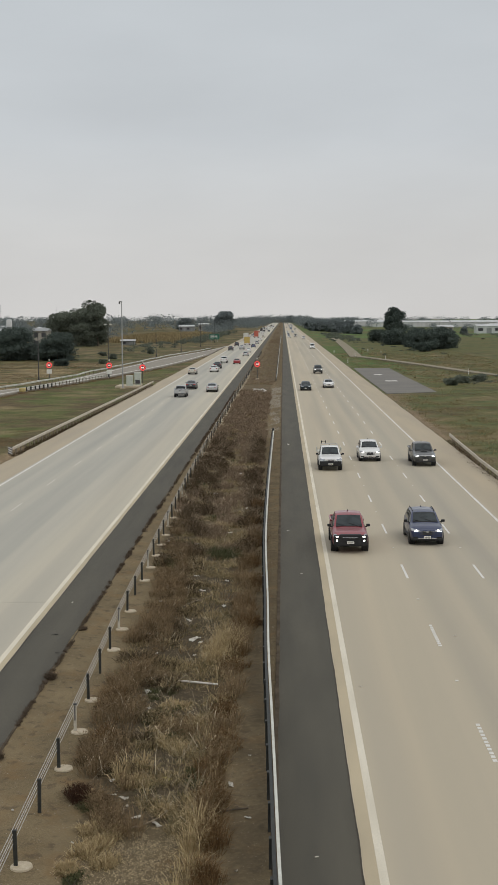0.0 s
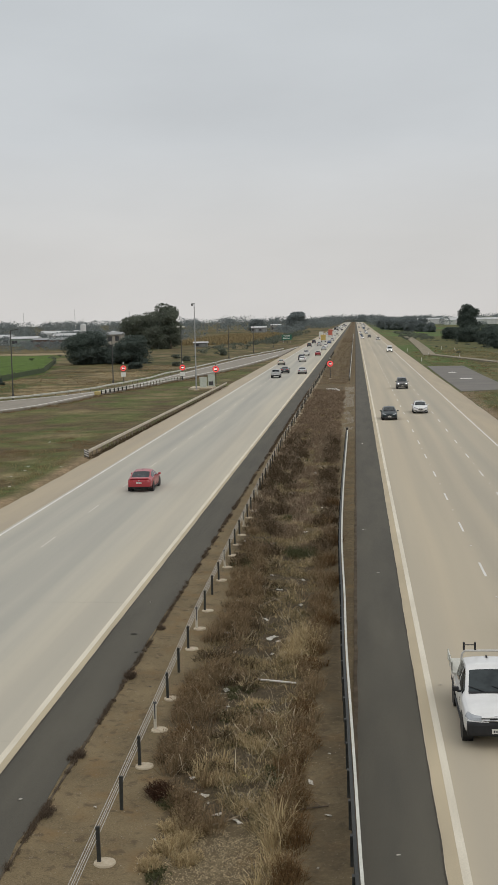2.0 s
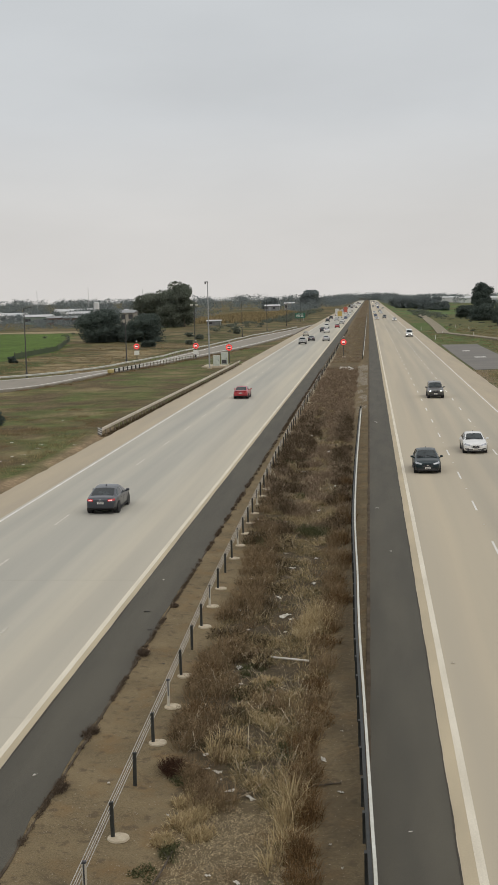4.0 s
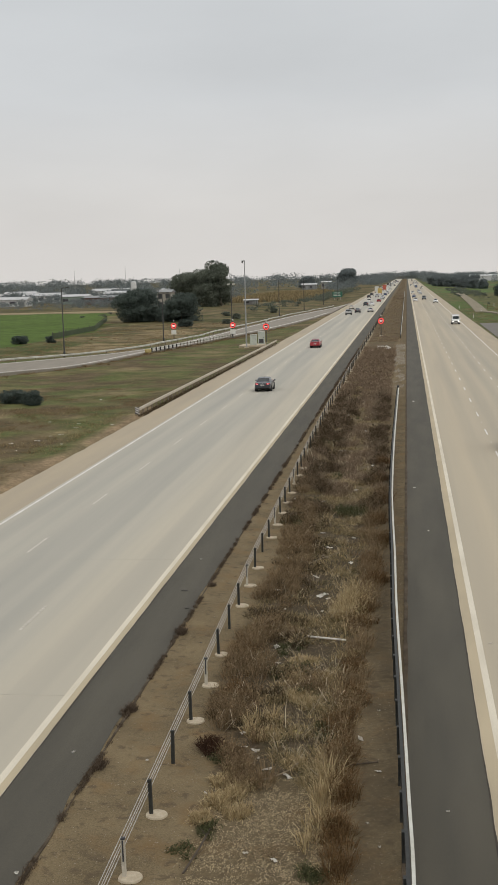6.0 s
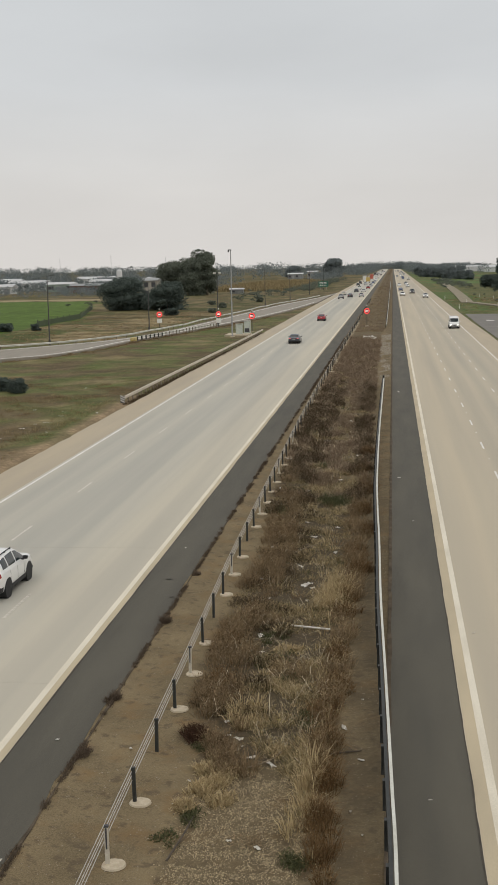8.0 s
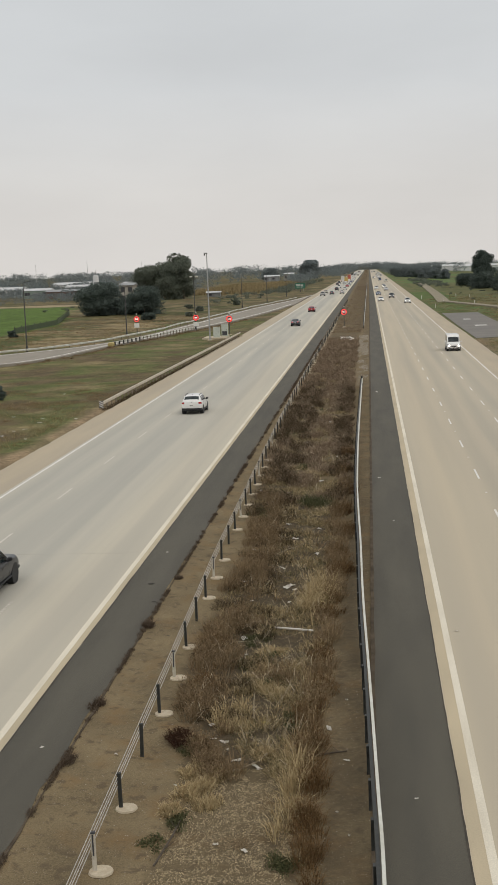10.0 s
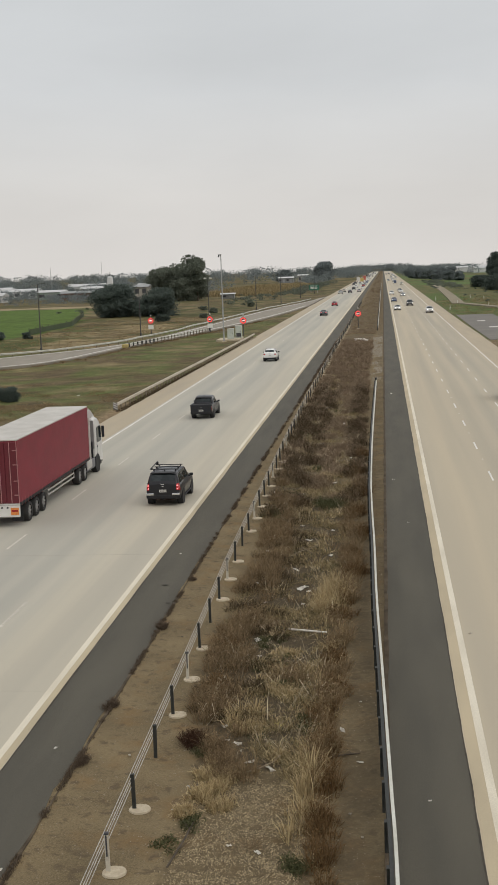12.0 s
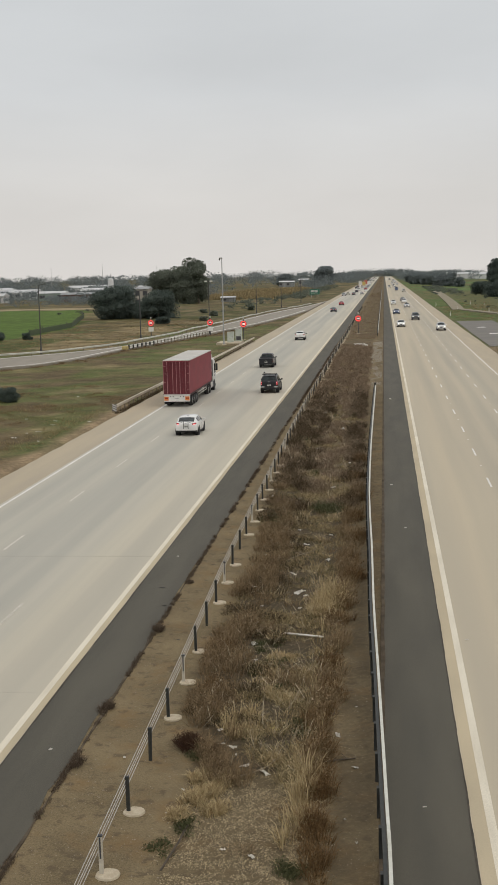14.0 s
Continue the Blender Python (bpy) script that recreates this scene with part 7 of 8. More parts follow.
def tree(name, label, x, y, h, w, bare=0.3, seed=1, lobes=9, n=2600, size=0.35, leaf=None, depth=1.0, group=""):
    rng = np.random.default_rng(seed)
    root = thing(name, label, "tree" if h > 5 else "bush", group, m=pose(x, y, ground_z(x, y)))
    bm = bmesh.new()
    top = h * 0.62
    lean = rng.normal(0, 0.04, 2) * h
    rod(bm, (0, 0, -0.3), (lean[0] * 0.5, lean[1] * 0.5, top * 0.5), h * 0.028, h * 0.02, 8)
    rod(bm, (lean[0] * 0.5, lean[1] * 0.5, top * 0.5), (lean[0], lean[1], top), h * 0.02, h * 0.009, 8)
    blobs = []
    for k in range(lobes):
        a = 2 * math.pi * (k + rng.uniform(-0.3, 0.3)) / lobes * 2.4
        rr = w / 2 * (0.25 + 0.5 * rng.uniform())
        z = h * (bare + (0.86 - bare) * ((k + 0.6) / lobes))
        shrink = 1.0 - 0.45 * abs((z / h - bare) / (1 - bare) - 0.35)
        c = (lean[0] + rr * shrink * math.cos(a), (lean[1] + rr * shrink * math.sin(a)) * depth, z)
        r = w * rng.uniform(0.17, 0.27)
        rz = min(r * rng.uniform(0.6, 0.9), h - z)
        blobs.append((c, (r, r * depth, max(rz, 0.1 * h))))
        t0 = top * rng.uniform(0.35, 0.8)
        rod(bm, (lean[0] * t0 / top, lean[1] * t0 / top, t0), c, h * 0.011, h * 0.004, 5)
    part("trunk", bm, BARK, root)
    v = leaf_cloud(rng, blobs, int(n * 1.15), size * 1.4, 2 if leaf is LEAF_HAZED else 3, 0.66 if leaf is LEAF_HAZED else 0.58 if leaf else 0.5)
    v[:, 2] = np.clip(v[:, 2], 0.02, h)
    tri_part("crown", v, [4] * (len(v) // 4), leaf or LEAF, root)
    return root


def build_trees():
    tree("gum_tree", "tall eucalyptus with an open spreading grey-green crown", -85.0, 547, 20.2, 16, 0.12, 3, 24, 13000, 0.27)
    tree("gum_tree", "tall eucalyptus with an open spreading grey-green crown", -92, 552, 16.6, 16, 0.34, 5, 16, 7500, 0.27)
    tree("gum_tree", "tall eucalyptus with a lopsided grey-green crown", -80.5, 540, 17.6, 11, 0.30, 8, 13, 6000, 0.27)
    tree("gum_tree", "spreading eucalyptus with a thin grey-green crown", -100, 556, 15.6, 15, 0.42, 11, 14, 5000, 0.26)
    tree("gum_tree", "broad eucalyptus with a dense low crown", -86.5, 536, 11.5, 14, 0.1, 21, 14, 7000, 0.27)
    tree("broad_tree", "dense dark green broad-crowned tree beside the crop field", -79.5, 362, 9.9, 15, 0.05, 4, 22, 12000, 0.17, LEAF_DARK)
    tree("broad_tree", "dense dark green broad-crowned tree beside the crop field", -71.5, 366, 5.2, 10, 0.05, 6, 14, 5000, 0.17, LEAF_DARK)
    tree("broad_tree", "dense dark green rounded tree beside dry grass", -65.0, 357, 8.3, 12.5, 0.04, 9, 20, 9000, 0.17, LEAF_DARK)
    tree("bush", "low dark green rounded bush", -57.4, 318, 1.9, 4.6, 0.03, 12, 10, 2600, 0.13, LEAF_DARK)
    tree("bush", "low dark green rounded bush", -78, 244, 1.7, 3.6, 0.05, 13, 7, 900, 0.16, LEAF_DARK)
    tree("bush", "low dark green rounded bush", -72.5, 247, 1.5, 2.0, 0.05, 14, 6, 600, 0.16, LEAF_DARK)
    tree("bush", "low grey-green roadside bush", -37.8, 121.5, 1.5, 2.4, 0.02, 15, 10, 4200, 0.05, LEAF_DARK)
    tree("bush", "low grey-green roadside bush", -40.6, 124, 1.4, 3.4, 0.02, 16, 10, 4600, 0.05, LEAF_DARK)
    tree("bush", "low grey-green roadside bush", -43.5, 121, 1.3, 3.0, 0.02, 17, 10, 4200, 0.05, LEAF_DARK)
    for k, (x, y) in enumerate(((-48, 330), (-51, 372), (-45, 420), (-58, 400))):
        tree("bush", "scrubby olive bush in dry grass", x, y, 1.3 + 0.3 * (k % 3), 2.8, 0.05, 40 + k, 6, 500, 0.2, LEAF)
    tree("round_tree", "tall rounded dark tree beside the motorway", -58, 1250, 18.5, 23, 0.10, 22, 18, 4200, 0.6, LEAF_HAZED)
    tree("round_tree", "rounded dark tree near a low house", -92, 1150, 12, 16, 0.08, 23, 14, 2600, 0.55, LEAF_HAZED)
    # the other side
    tree("upright_tree", "tall upright dark green tree", 52, 590, 17.6, 10.5, 0.03, 24, 24, 10000, 0.26, LEAF_DARK)
    tree("upright_tree", "tall upright dark green tree", 51, 592, 15.0, 9.5, 0.05, 77, 18, 6000, 0.26, LEAF_DARK)
    tree("broad_tree", "dense dark green tree under a taller one", 52.5, 587, 11.5, 9.5, 0.03, 31, 15, 6000, 0.26, LEAF_DARK)
    for k, (x, y, h, w) in enumerate(((47, 618, 6.0, 11), (50, 548, 7.4, 12), (53, 502, 8.0, 12.5), (52.5, 458, 7.6, 11.5), (58, 470, 8.6, 13), (62.5, 488, 7.4, 11.5))):
        tree("broad_tree", "broad dark green bushy tree", x, y, h, w, 0.02, 25 + k, 20, 6500, 0.22, LEAF_DARK)
    tree("bush", "dense dark green bush", 49.5, 437, 3.4, 6, 0.03, 33, 9, 1500, 0.3, LEAF_DARK)
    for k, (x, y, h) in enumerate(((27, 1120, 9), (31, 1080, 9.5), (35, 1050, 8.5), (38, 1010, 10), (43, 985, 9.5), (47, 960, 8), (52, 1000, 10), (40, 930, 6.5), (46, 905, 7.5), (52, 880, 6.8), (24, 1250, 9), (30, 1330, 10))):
        tree("roadside_tree", "dark green tree in a row beside the motorway", x, y, h, h * 1.15, 0.03, 60 + k, 12, 2600, 0.42, LEAF_HAZED, group="trees beside the motorway")
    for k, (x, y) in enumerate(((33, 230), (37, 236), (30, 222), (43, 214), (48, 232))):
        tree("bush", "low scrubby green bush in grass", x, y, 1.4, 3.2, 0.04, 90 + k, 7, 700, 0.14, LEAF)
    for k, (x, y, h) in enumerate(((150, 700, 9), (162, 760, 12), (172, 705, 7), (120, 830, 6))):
        tree("distant_tree", "tree near farm sheds in hazed grey-green", x, y, h, h * 0.9, 0.06, 100 + k, 10, 2000, 0.38, LEAF_HAZED)


build_trees()


def far_woods():
    rng = np.random.default_rng(5)
    lots = []
    bands = [(150, -760, -70, 1150, 1750, 10, 17), (100, -1100, -110, 1700, 2600, 12, 21), (120, -330, -120, 800, 1050, 6, 10.5), (60, -70, 60, 2640, 2760, 12, 19), (70, -70, -27, 1300, 2300, 8, 15), (90, 20, 120, 1400, 2600, 9, 14), (150, 110, 1100, 1700, 2800, 9, 15), (60, 90, 420, 1100, 1400, 4, 7), (110, -330, -125, 560, 625, 2.5, 5.0), (40, -330, -120, 520, 560, 1.0, 2.5), (90, -320, -140, 690, 725, 4, 7.5), (60, -330, -130, 780, 810, 5, 9), (40, -145, -95, 560, 760, 4, 8), (30, -70, -50, 900, 1200, 5, 9)]
    for n, x0, x1, y0, y1, h0, h1 in bands:
        for _ in range(n):
            x, y, h = rng.uniform(x0, x1), rng.uniform(y0, y1), rng.uniform(h0, h1)
            w = h * rng.uniform(1.0, 1.9)
            blobs = [((x, y, h * 0.32), (w * 0.5, w * 0.5, h * 0.44))]
            for k in range(3):
                r = w * rng.uniform(0.22, 0.34)
                z = h * rng.uniform(0.45, 0.72)
                a = rng.uniform(0, 6.28)
                blobs.append(((x + w * 0.26 * math.cos(a), y + w * 0.26 * math.sin(a), z), (r, r, h * rng.uniform(0.18, 0.28))))
            lots.append(leaf_cloud(rng, blobs[:1], 110, 0.072 * h, 0))
            lots.append(leaf_cloud(rng, blobs[1:], 100, 0.054 * h, 0))
    v = np.concatenate(lots)
    v[:, 2] = np.maximum(v[:, 2], -0.2)
    tagged(tri_part("far_woods", v, [4] * (len(v) // 4), LEAF_HAZED), "long belts of distant trees in hazed grey-green", "woods", kind="stuff")


far_woods()


# ---------------------------------------------------------------- buildings far off
def wall_paint(c):
    return mat("shed_wall", c, 0.7, other=tuple(k * 0.85 for k in c), scale=0.3, stretch=(1, 1, 0.2), fine=2, grain=0.08)


ROOF_PALE = mat("pale_metal_roof", (0.58, 0.585, 0.58), 0.5, 0.1, other=(0.44, 0.445, 0.44), scale=0.2, fine=1.5, grain=0.08)
ROOF_GREY = mat("grey_metal_roof", (0.30, 0.31, 0.31), 0.6, 0.1, other=(0.24, 0.245, 0.24), scale=0.2, fine=1.5, grain=0.08)


def shed(x, y, w, d, h, wall, roof, label, doors=2, turn=0, rise=None, name="shed"):
    root = thing(name, label, "building", m=pose(x, y, min(ground_z(x, y), -0.05), 0, 0, turn))
    part("wall", boxed(-w / 2, w / 2, -d / 2, d / 2, -0.2, h), wall, root)
    r = rise if rise is not None else min(2.0, d * 0.12)
    bm = bmesh.new()
    v = [bm.verts.new(c) for c in ((-w / 2 - 0.4, -d / 2 - 0.5, h), (w / 2 + 0.4, -d / 2 - 0.5, h), (w / 2 + 0.4, 0, h + r), (-w / 2 - 0.4, 0, h + r), (-w / 2 - 0.4, d / 2 + 0.5, h), (w / 2 + 0.4, d / 2 + 0.5, h))]
    for f in ((0, 1, 2, 3), (3, 2, 5, 4), (0, 3, 4), (1, 5, 2), (0, 4, 5, 1)):
        bm.faces.new([v[i] for i in f])
    part("roof", bm, roof, root)
    for k in range(doors):
        u = -w / 2 + (k + 0.5) * w / doors
        part("door" if k % 2 else "window", boxed(u - min(2.0, w / doors * 0.3), u + min(2.0, w / doors * 0.3), -d / 2 - 0.08, -d / 2 - 0.01, 0.0 if k % 2 else h * 0.35, h * 0.75), INK if k % 2 == 0 else ROOF_GREY, root)
    return root


def build_far_buildings():
    white, grey, brick, cream, greenish = wall_paint((0.58, 0.59, 0.58)), wall_paint((0.22, 0.225, 0.22)), wall_paint((0.17, 0.10, 0.08)), wall_paint((0.36, 0.335, 0.285)), wall_paint((0.26, 0.32, 0.27))
    for x, y, w, d, h, wm, rm, lab, n in (
            (-208, 640, 20, 12, 3.6, white, ROOF_PALE, "long low white shed with a pale metal roof", 4),
            (-236, 655, 14, 12, 3.4, cream, ROOF_PALE, "low cream shed with a pale roof", 3),
            (-181, 672, 15, 10, 4.2, greenish, ROOF_PALE, "pale green packing shed with a pale roof", 3),
            (-160, 650, 20, 9, 3.6, brick, ROOF_GREY, "low brown brick building with a grey roof", 4),
            (-218, 735, 24, 14, 4.4, white, ROOF_PALE, "large white industrial shed", 5),
            (-258, 745, 20, 14, 4.2, white, ROOF_PALE, "large white industrial shed", 5),
            (-176, 760, 20, 12, 4.6, white, ROOF_PALE, "large pale factory shed", 5),
            (-300, 700, 30, 16, 4.5, cream, ROOF_PALE, "low cream farm shed with pale roof", 3),
            (-150, 820, 24, 12, 5.0, cream, ROOF_PALE, "large pale factory shed", 5),
            (-204, 850, 26, 14, 5.4, white, ROOF_PALE, "large pale factory shed", 5),
            (-262, 830, 22, 14, 5.0, grey, ROOF_PALE, "large grey industrial shed with pale roof", 4),
            (-86, 1110, 13, 10, 4.2, grey, ROOF_PALE, "small pale farmhouse with a metal roof", 4),
            (-70, 560, 6, 5, 2.0, grey, ROOF_PALE, "small open farm shelter", 2),
            (-72, 1130, 9, 8, 6.0, cream, ROOF_PALE, "tall white farm building", 3)):
        shed(x, y, w, d, h, wm, rm, lab, n)
    house = shed(-97.4, 500, 5.8, 8, 7.2, cream, ROOF_GREY, "two-storey white house with dark windows", 0, name="house")
    for z in (1.2, 4.6):
        for u in (-1.5, 1.5):
            part("window", boxed(u - 0.85, u + 0.85, -4.09, -4.01, z, z + 1.9), INK, house)
    tank = thing("water_tank", "white cylindrical water tower with a small mast", "tank", m=pose(-156, 705, -0.1))
    part("shell", rodded((0, 0, 0), (0, 0, 11.0), 1.65, n=20), wall_paint((0.70, 0.70, 0.69)), tank)
    part("dome", rodded((0, 0, 11.0), (0, 0, 11.7), 1.65, 0.6, n=20), ROOF_PALE, tank)
    part("mast", rodded((0, 0, 11.7), (0, 0, 14.2), 0.12, 0.08, n=6), POLE_DARK, tank)
    # glasshouses and sheds on the other side
    for x, y, w, h in ((150, 1480, 90, 5.5), (250, 1500, 100, 5.5), (360, 1480, 90, 6.0), (470, 1500, 110, 6), (110, 1620, 60, 6)):
        shed(x, y, w, 26, h, white, ROOF_PALE, "long white glasshouse range", 0, name="glasshouse")
    for x, y, w, h, m in ((148, 905, 18, 5, white), (176, 1000, 22, 5, cream), (205, 985, 14, 4.5, white), (128, 990, 12, 4, cream)):
        shed(x, y, w, 12, h, m, ROOF_PALE, "white farm shed with a pale roof", 3)
    # field fence in dark mesh
    fence = thing("field_fence", "dark mesh fence along the crop field", "fence")
    mesh_m = mat("dark_shade_mesh", (0.060, 0.085, 0.040), 0.9, other=(0.075, 0.095, 0.05), scale=0.6, grain=0.15)
    line = [(-77.5, 266), (-78.5, 308), (-93, 380)]
    for a, b in zip(line, line[1:]):
        bm = ribbon([a, b], [(a[0] + 0.08, a[1]), (b[0] + 0.08, b[1])], 0.95, 1.2)
        part("mesh_panel", bm, mesh_m, fence)
    for x, y in along(line, 6.0):
        part("post", boxed(x - 0.06, x + 0.06, y - 0.06, y + 0.06, -0.3, 1.3), POLE_DARK, fence)
    # thin masts on the skyline
    for x, y, h in ((-205, 900, 22), (-170, 930, 20), (-238, 880, 20)):
        m = thing("radio_mast", "thin distant radio mast", "mast", m=pose(x, y, -0.1))
        part("pole", rodded((0, 0, 0), (0, 0, h), 0.22, 0.1, n=6), MAST, m)


build_far_buildings()


# ---------------------------------------------------------------- litter
def litter():
    paper = mat("dirty_white_plastic", (0.80, 0.78, 0.72), 0.6, other=(0.60, 0.56, 0.49), scale=6, grain=0.1)
    yellow = mat("yellow_wrapper", (0.55, 0.47, 0.10), 0.6, other=(0.45, 0.38, 0.1), scale=6, grain=0.1)
    rnd = random.Random(11)

    def scrap(x, y, w, d, m=paper, z=None, lift=0.0, turn=None, label="crumpled dirty white plastic scrap lying on the ground"):
        bm = bmesh.new()
        nx, ny = 5, 4
        g = (median_z(x, y) if -8.3 < x < 0.2 else (ground_z(x, y) if abs(x) > 16 else 0.0)) if z is None else z
        a = rnd.uniform(0, 3.14) if turn is None else turn
        rows = []
        for j in range(ny):
            row = []
            for i in range(nx):
                u, v = (i / (nx - 1) - 0.5) * w, (j / (ny - 1) - 0.5) * d
                u, v = u * (1 + rnd.uniform(-0.25, 0.25)), v * (1 + rnd.uniform(-0.25, 0.25))
                row.append(bm.verts.new((x + u * math.cos(a) - v * math.sin(a), y + u * math.sin(a) + v * math.cos(a), g + 0.012 + lift + rnd.uniform(-0.8 * lift, min(0.06, 0.22 * min(w, d))))))
            rows.append(row)
        for j in range(ny - 1):
            for i in range(nx - 1):
                bm.faces.new((rows[j][i], rows[j][i + 1], rows[j + 1][i + 1], rows[j + 1][i]))
        geo = bmesh.ops.solidify(bm, geom=list(bm.faces), thickness=0.01)
        tagged(part("litter", bm, m), label, "litter", "litter on the ground")

    for x, y, w, d in SCRAPS:
        scrap(x, y, w * 0.62, d * 0.55, lift=0.04)
    scrap(-3.04, 32.1, 0.3, 0.18, yellow, label="yellow wrapper among dry grass")
    scrap(-4.0, 206.0, 2.0, 8.5, z=0.03, turn=0.08, label="large torn white sheet on the median crossing")
    for x, y in ((-28.5, 95.9), (-27.87, 96.9), (-28.9, 93.4), (-28.24, 103.6), (-27.7, 100.7), (-31.3, 105.4), (-32, 126.5), (-25.03, 102.7), (-29, 88.5), (-30.5, 92), (-26.2, 91)):
        scrap(x, y, rnd.uniform(0.2, 0.6), rnd.uniform(0.15, 0.3))
    pipe = rodded((-3.45, 40.9, median_z(-3.4, 40.9) + 0.07), (-2.15, 40.35, median_z(-2.2, 40.3) + 0.10), 0.032, n=10)
    tagged(part("plank", pipe, paper), "long pale weathered pole lying in the weeds", "pole")
    dark = mat("scrap_rubber", (0.04, 0.036, 0.032), 0.8, grain=0.1)
    for x, y, w in ((-8.75, 46.6, 0.22), (-8.2, 44, 0.15), (-7.0, 40, 0.1), (-0.4, 34.5, 0.12)):
        scrap(x, y, w, 0.08, dark, label="dark scrap of tyre rubber on the asphalt")
    for x, y, w in ((0.5, 118, 0.9), (0.9, 58, 0.12), (0.3, 70, 0.15), (0.8, 27, 0.05), (-9.0, 52, 0.10), (-8.7, 30, 0.12), (6.6, 46.6, 0.1), (7.2, 40.0, 0.08), (2.6, 40, 0.08)):
        scrap(x, y, w, 0.1, z=-0.004)


litter()


def scrub():
    """Hedges, reeds and scattered scrub on the plain."""
    rng = np.random.default_rng(17)
    lots = []

    def bushes(n, x0, x1, y0, y1, h0, h1, size):
        for _ in range(n):
            x, y, h = rng.uniform(x0, x1), rng.uniform(y0, y1), rng.uniform(h0, h1)
            h *= 0.75
            w = h * rng.uniform(1.6, 3.6)
            g = ground_z(x, y)
            blobs = [((x + rng.normal(0, w * 0.25), y + rng.normal(0, w * 0.25), g + h * rng.uniform(0.3, 0.6)), (w * 0.35, w * 0.35, h * 0.4)) for _ in range(3)]
            lots.append(leaf_cloud(rng, blobs, 100, size * 0.9, 1, 0.4))
    bushes(12, -74, -44, 400, 640, 0.6, 1.6, 0.2)
    bushes(60, -60, -46, 440, 900, 1.5, 3.0, 0.3)
    bushes(50, -46, -38, 560, 1000, 1.5, 3.5, 0.35)
    bushes(14, -110, -82, 400, 520, 0.6, 1.5, 0.2)
    bushes(26, 30, 60, 380, 620, 0.5, 1.2, 0.18)
    bushes(40, 60, 140, 640, 1000, 0.8, 2.2, 0.3)
    bushes(26, 34, 62, 195, 260, 0.5, 1.4, 0.12)
    bushes(60, 26, 40, 620, 900, 1.0, 2.6, 0.3)
    v = np.concatenate(lots)
    tagged(tri_part("scrub", v, [4] * (len(v) // 4), LEAF), "scattered olive scrub and hedges on the plain", "scrub", kind="stuff")
    p = [(rng.uniform(-92, -52), rng.uniform(600, 900)) for _ in range(2600)]
    stuff("reeds", "tall tan reeds in a field beside the motorway", "reeds", GREY_BLADE, blades(p, zs_of(p, ground_z), 10, (1.5, 3.0), 1.2, 0.25, 0.16))
    p = []
    for (x, y) in RAMP_NEAR:
        if y < 300:
            p += [(x + rng.normal(0.5, 0.5), y + rng.normal(-0.3, 1.0)) for _ in range(14)]
    stuff("ramp_edge_grass", "dark dry grass tufts along the slip road edge", "dry grass", WEED, blades(p, zs_of(p, ground_z), 16, (0.2, 0.5), 0.4, 0.6, 0.03))
    p = [(x + rng.normal(0.25, 0.18), y + rng.normal(0, 0.3)) for x, y in along(LEFT_RAIL, 0.14)] + [(x + rng.normal(0.0, 0.2), y) for x, y in along(RIGHT_RAIL, 0.16)]
    # the dark weed colour stands in for the rails' shade on this grass
    stuff("rail_side_grass", "dry grass growing under the verge guardrails, coloured dark for shade", "dry grass", DARK_WEED, blades(p, zs_of(p, ground_z), 16, (0.10, 0.30), 0.3, 0.5, 0.014))


scrub()

# ---------------------------------------------------------------- traffic far off
def box_truck(colour, cab_colour, L, h, label):
    root = thing("box_truck", label, "truck")
    part("cargo_box", boxed(-1.2, 1.2, -L / 2, L / 2 - 2.2, 0.95, h, bevel=0.04), paint(colour, 0.0), root)
    part("cab", boxed(-1.1, 1.1, L / 2 - 2.1, L / 2, 0.55, min(h, 2.9), bevel=0.15, seg=2), paint(cab_colour, 0.0), root)
    part("windscreen", boxed(-0.95, 0.95, L / 2 - 0.06, L / 2 + 0.012, 1.6, 2.4), GLASS, root)
    part("chassis", boxed(-0.6, 0.6, -L / 2 + 0.2, L / 2 - 0.4, 0.6, 0.95), TRIM, root)
    part("rear_bumper", boxed(-1.15, 1.15, -L / 2 - 0.02, -L / 2 + 0.1, 0.5, 0.9), PLATE, root)
    for sx in (1, -1):
        part("tail_light", boxed(sx * 0.9 - 0.18, sx * 0.9 + 0.18, -L / 2 - 0.05, -L / 2 - 0.02, 0.6, 0.8), BRAKE, root)
        part("headlight", boxed(sx * 0.8 - 0.2, sx * 0.8 + 0.2, L / 2 - 0.02, L / 2 + 0.02, 0.8, 1.0), LAMP_ON, root)
    add_wheels(root, [(sx * 0.98, y) for y in (-L / 2 + 1.6, L / 2 - 1.2) for sx in (1, -1)], 0.48, 0.35, 8)
    return root


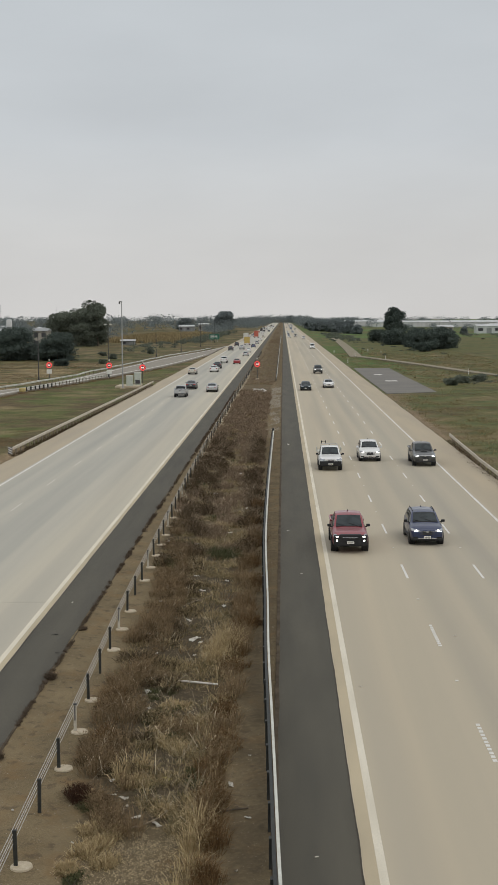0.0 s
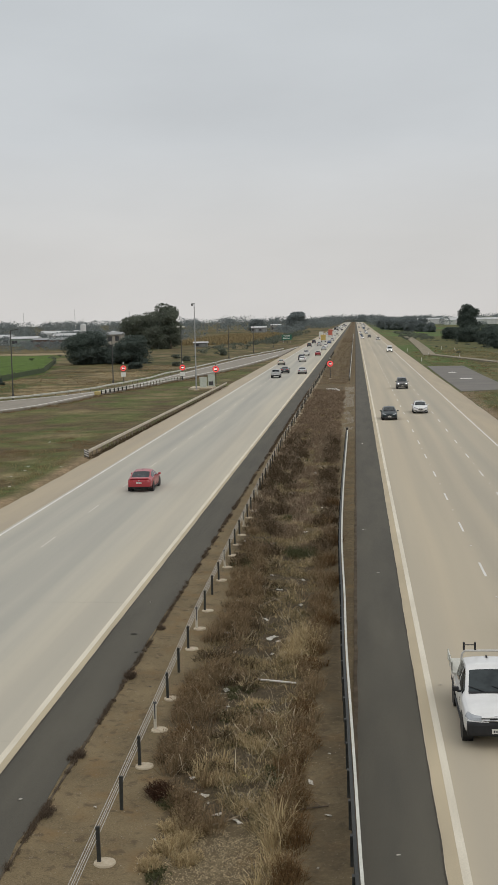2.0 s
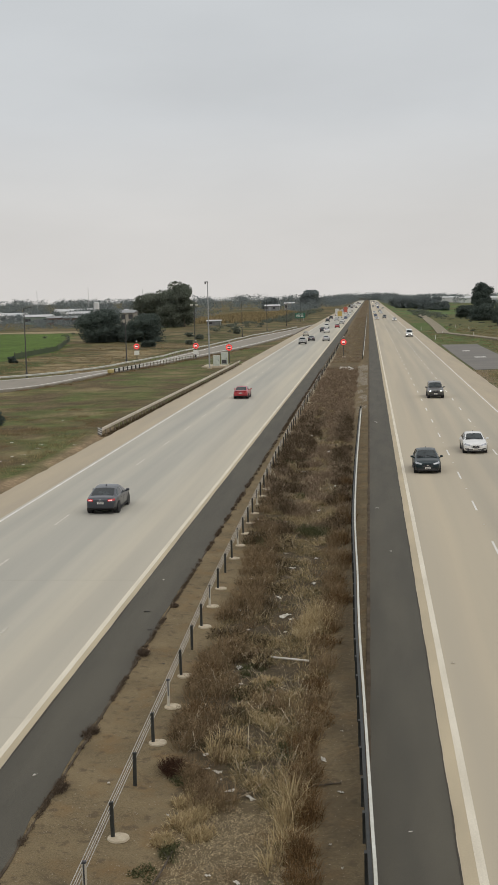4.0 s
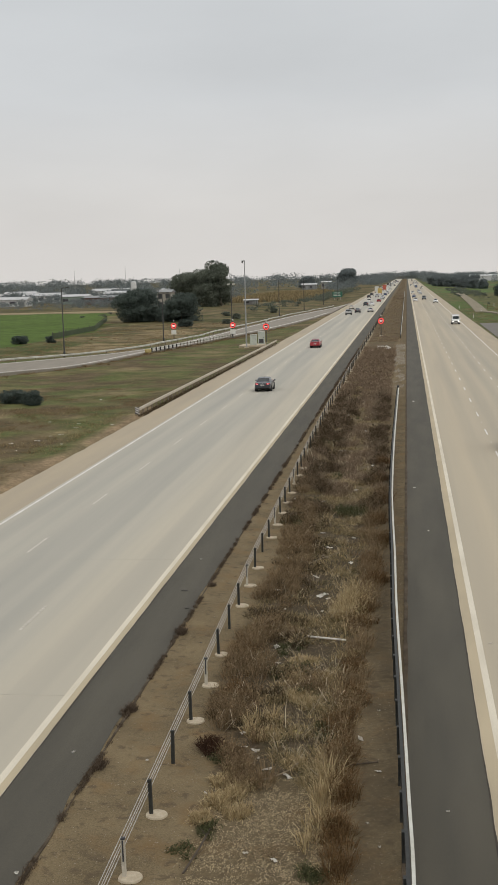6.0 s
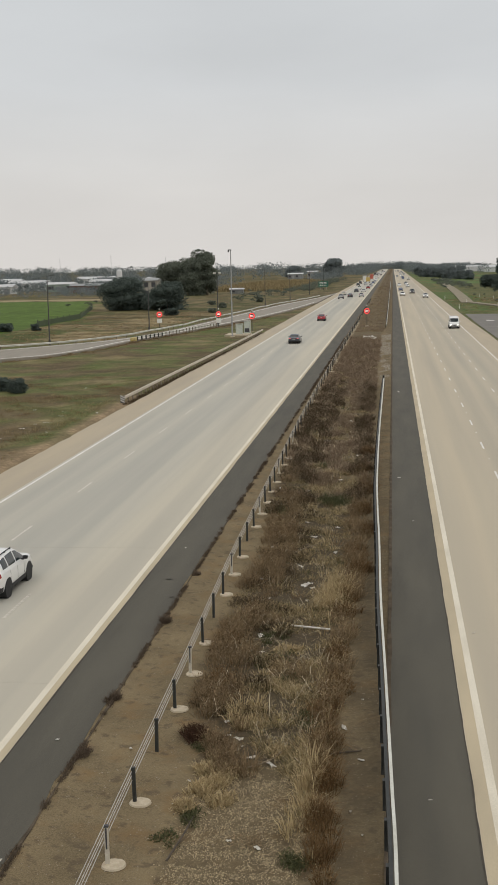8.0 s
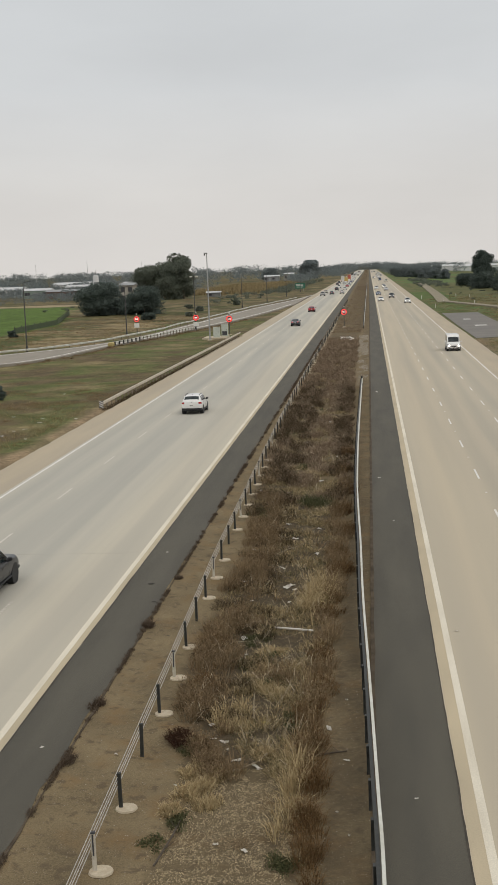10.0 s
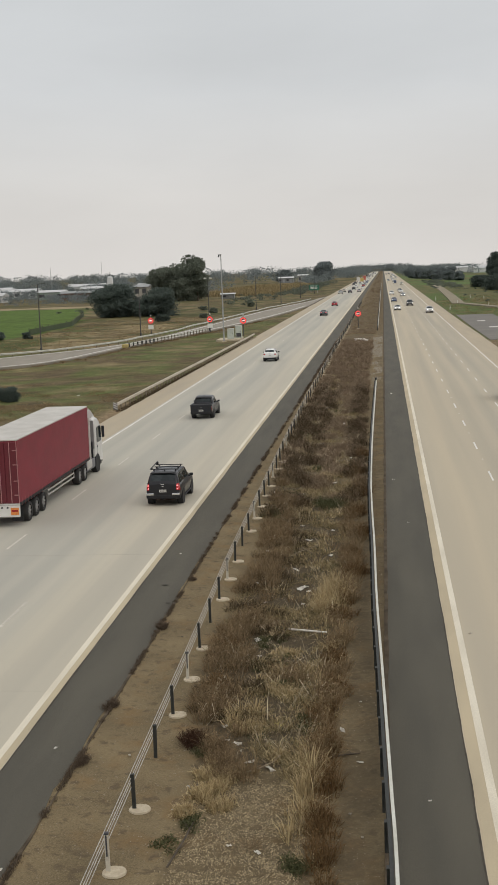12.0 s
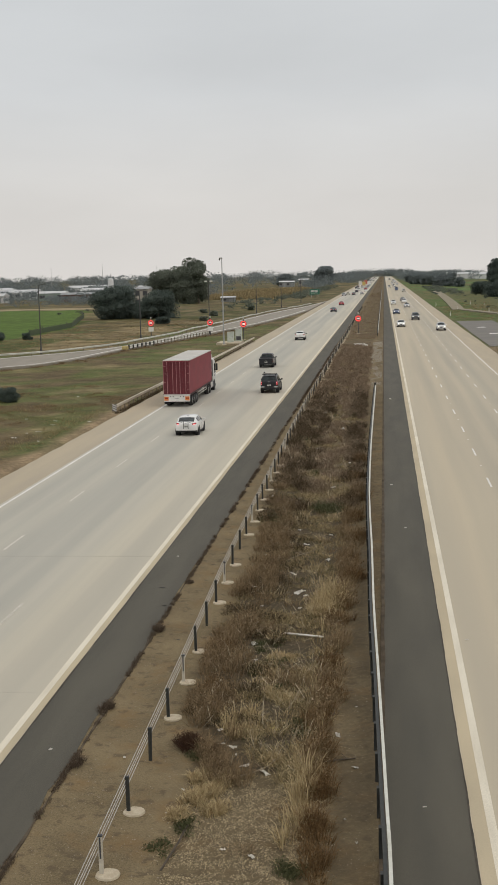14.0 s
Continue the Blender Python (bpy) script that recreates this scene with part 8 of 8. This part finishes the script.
def build_traffic_far():
    looks = {"w": (WHITE, "white"), "s": (SILVER, "silver"), "d": ((0.05, 0.055, 0.062), "dark grey"), "k": (BLACK, "black"), "r": ((0.32, 0.03, 0.035), "dark red"), "b": ((0.05, 0.08, 0.16), "blue"), "c": ((0.55, 0.52, 0.44), "cream")}
    names = {"sedan": "sedan", "hatch": "hatchback", "suv": "compact_suv", "wagon": "station_wagon", "ute": "pickup_truck", "van": "delivery_van"}

    def add(kind, look, x, y, v, away, drift=0.0, near=False, tall=False):
        col, word = looks[look]
        state = "driving away along the motorway" if away else "coming along the motorway with lit headlights"
        c = car(kind, names[kind], f"{word} {names[kind].replace('_', ' ')} {state}", col, near=near, lights="off" if away else "on", metal=0.0 if look in "wc" else 0.3, dark_low=False, brake=False, group="motorway traffic")
        if kind == "ute":
            tub(c, col)
        drive(c, kind, x, y, v, away, drift)

    # away from the camera
    add("ute", "s", -15.7, 189.0, 31.0, True, -0.30, True)
    add("sedan", "d", -15.6, 210.0, 31.0, True, 0, True)
    add("sedan", "s", -11.6, 202.0, 32.6, True, 0, True)
    add("hatch", "c", -19.4, 265.0, 28.2, True, 0.03, True)
    add("sedan", "w", -15.4, 276.0, 33.0, True, 0.35)
    add("suv", "d", -15.6, 295.0, 30.3, True)
    add("ute", "w", -15.8, 331.0, 32.3, True)
    add("sedan", "r", -12.0, 322.0, 36.0, True)
    add("sedan", "s", -11.7, 388.0, 34.0, True)
    add("suv", "d", -19.2, 455.0, 30.0, True)
    add("hatch", "w", -12.0, 430.0, 33.5, True)
    add("suv", "s", -15.6, 470.0, 31.0, True)
    add("wagon", "d", -19.4, 520.0, 29.0, True)
    add("van", "w", -19.4, 690.0, 27.0, True)
    add("sedan", "b", -12.0, 500.0, 33.0, True)
    add("sedan", "s", -11.8, 560.0, 33.0, True)
    add("suv", "w", -12.0, 640.0, 33.0, True)
    rnd = random.Random(3)
    for k in range(26):
        add(rnd.choice(["sedan", "hatch", "suv", "suv", "wagon", "ute", "van"]), rnd.choice("wwwssdkrbc"), rnd.choice((-11.8, -15.5, -19.2)), 700 + k * 38 + rnd.uniform(-12, 12), 30.5 + rnd.uniform(-0.6, 0.6), True)
    t = box_truck((0.50, 0.36, 0.10), (0.60, 0.58, 0.52), 9.0, 3.6, "yellow-sided box truck driving away along the motorway")
    TRAFFIC.append((t, -15.7, 540 + 4.5, 32.0, 0, 0.0))
    t = box_truck((0.45, 0.10, 0.06), (0.60, 0.58, 0.52), 12.0, 4.3, "red box truck driving away along the motorway")
    TRAFFIC.append((t, -15.6, 720 + 6, 26.0, 0, 0.0))
    t = box_truck((0.60, 0.59, 0.55), (0.60, 0.58, 0.52), 10.0, 4.0, "white box truck driving away along the motorway")
    TRAFFIC.append((t, -19.2, 640 + 5, 27.0, 0, 0.0))
    # towards the camera
    add("suv", "w", 11.3, 689.0, 31.3, False, 0, True)
    add("sedan", "w", 3.6, 737.0, 33.3, False, 0, True)
    add("wagon", "d", 7.6, 761.0, 32.5, False, 0, True)
    add("hatch", "b", 3.4, 822.0, 33.7, False)
    add("suv", "w", 3.3, 944.0, 35.3, False)
    add("sedan", "s", 7.4, 930.0, 37.0, False)
    add("suv", "w", 7.4, 1000.0, 38.0, False)
    add("sedan", "d", 7.3, 1030.0, 38.0, False)
    for k in range(18):
        add(rnd.choice(["sedan", "hatch", "suv", "suv", "wagon", "ute", "van"]), rnd.choice("wwwwssdkbc"), rnd.choice((3.7, 7.5, 11.1)), 1150 + k * 62 + rnd.uniform(-25, 25), 31.5 + rnd.uniform(-1, 1), False)


build_traffic_far()


# ---------------------------------------------------------------- movement
def motions():
    for root, x, y, v, turn, drift in TRAFFIC:
        walk(root, [(t, pose(x + drift * t, y + v * t, 0, 0, 0, turn)) for t in (0.0, 3.5, 7.0, 10.5, 14.0)])


motions()
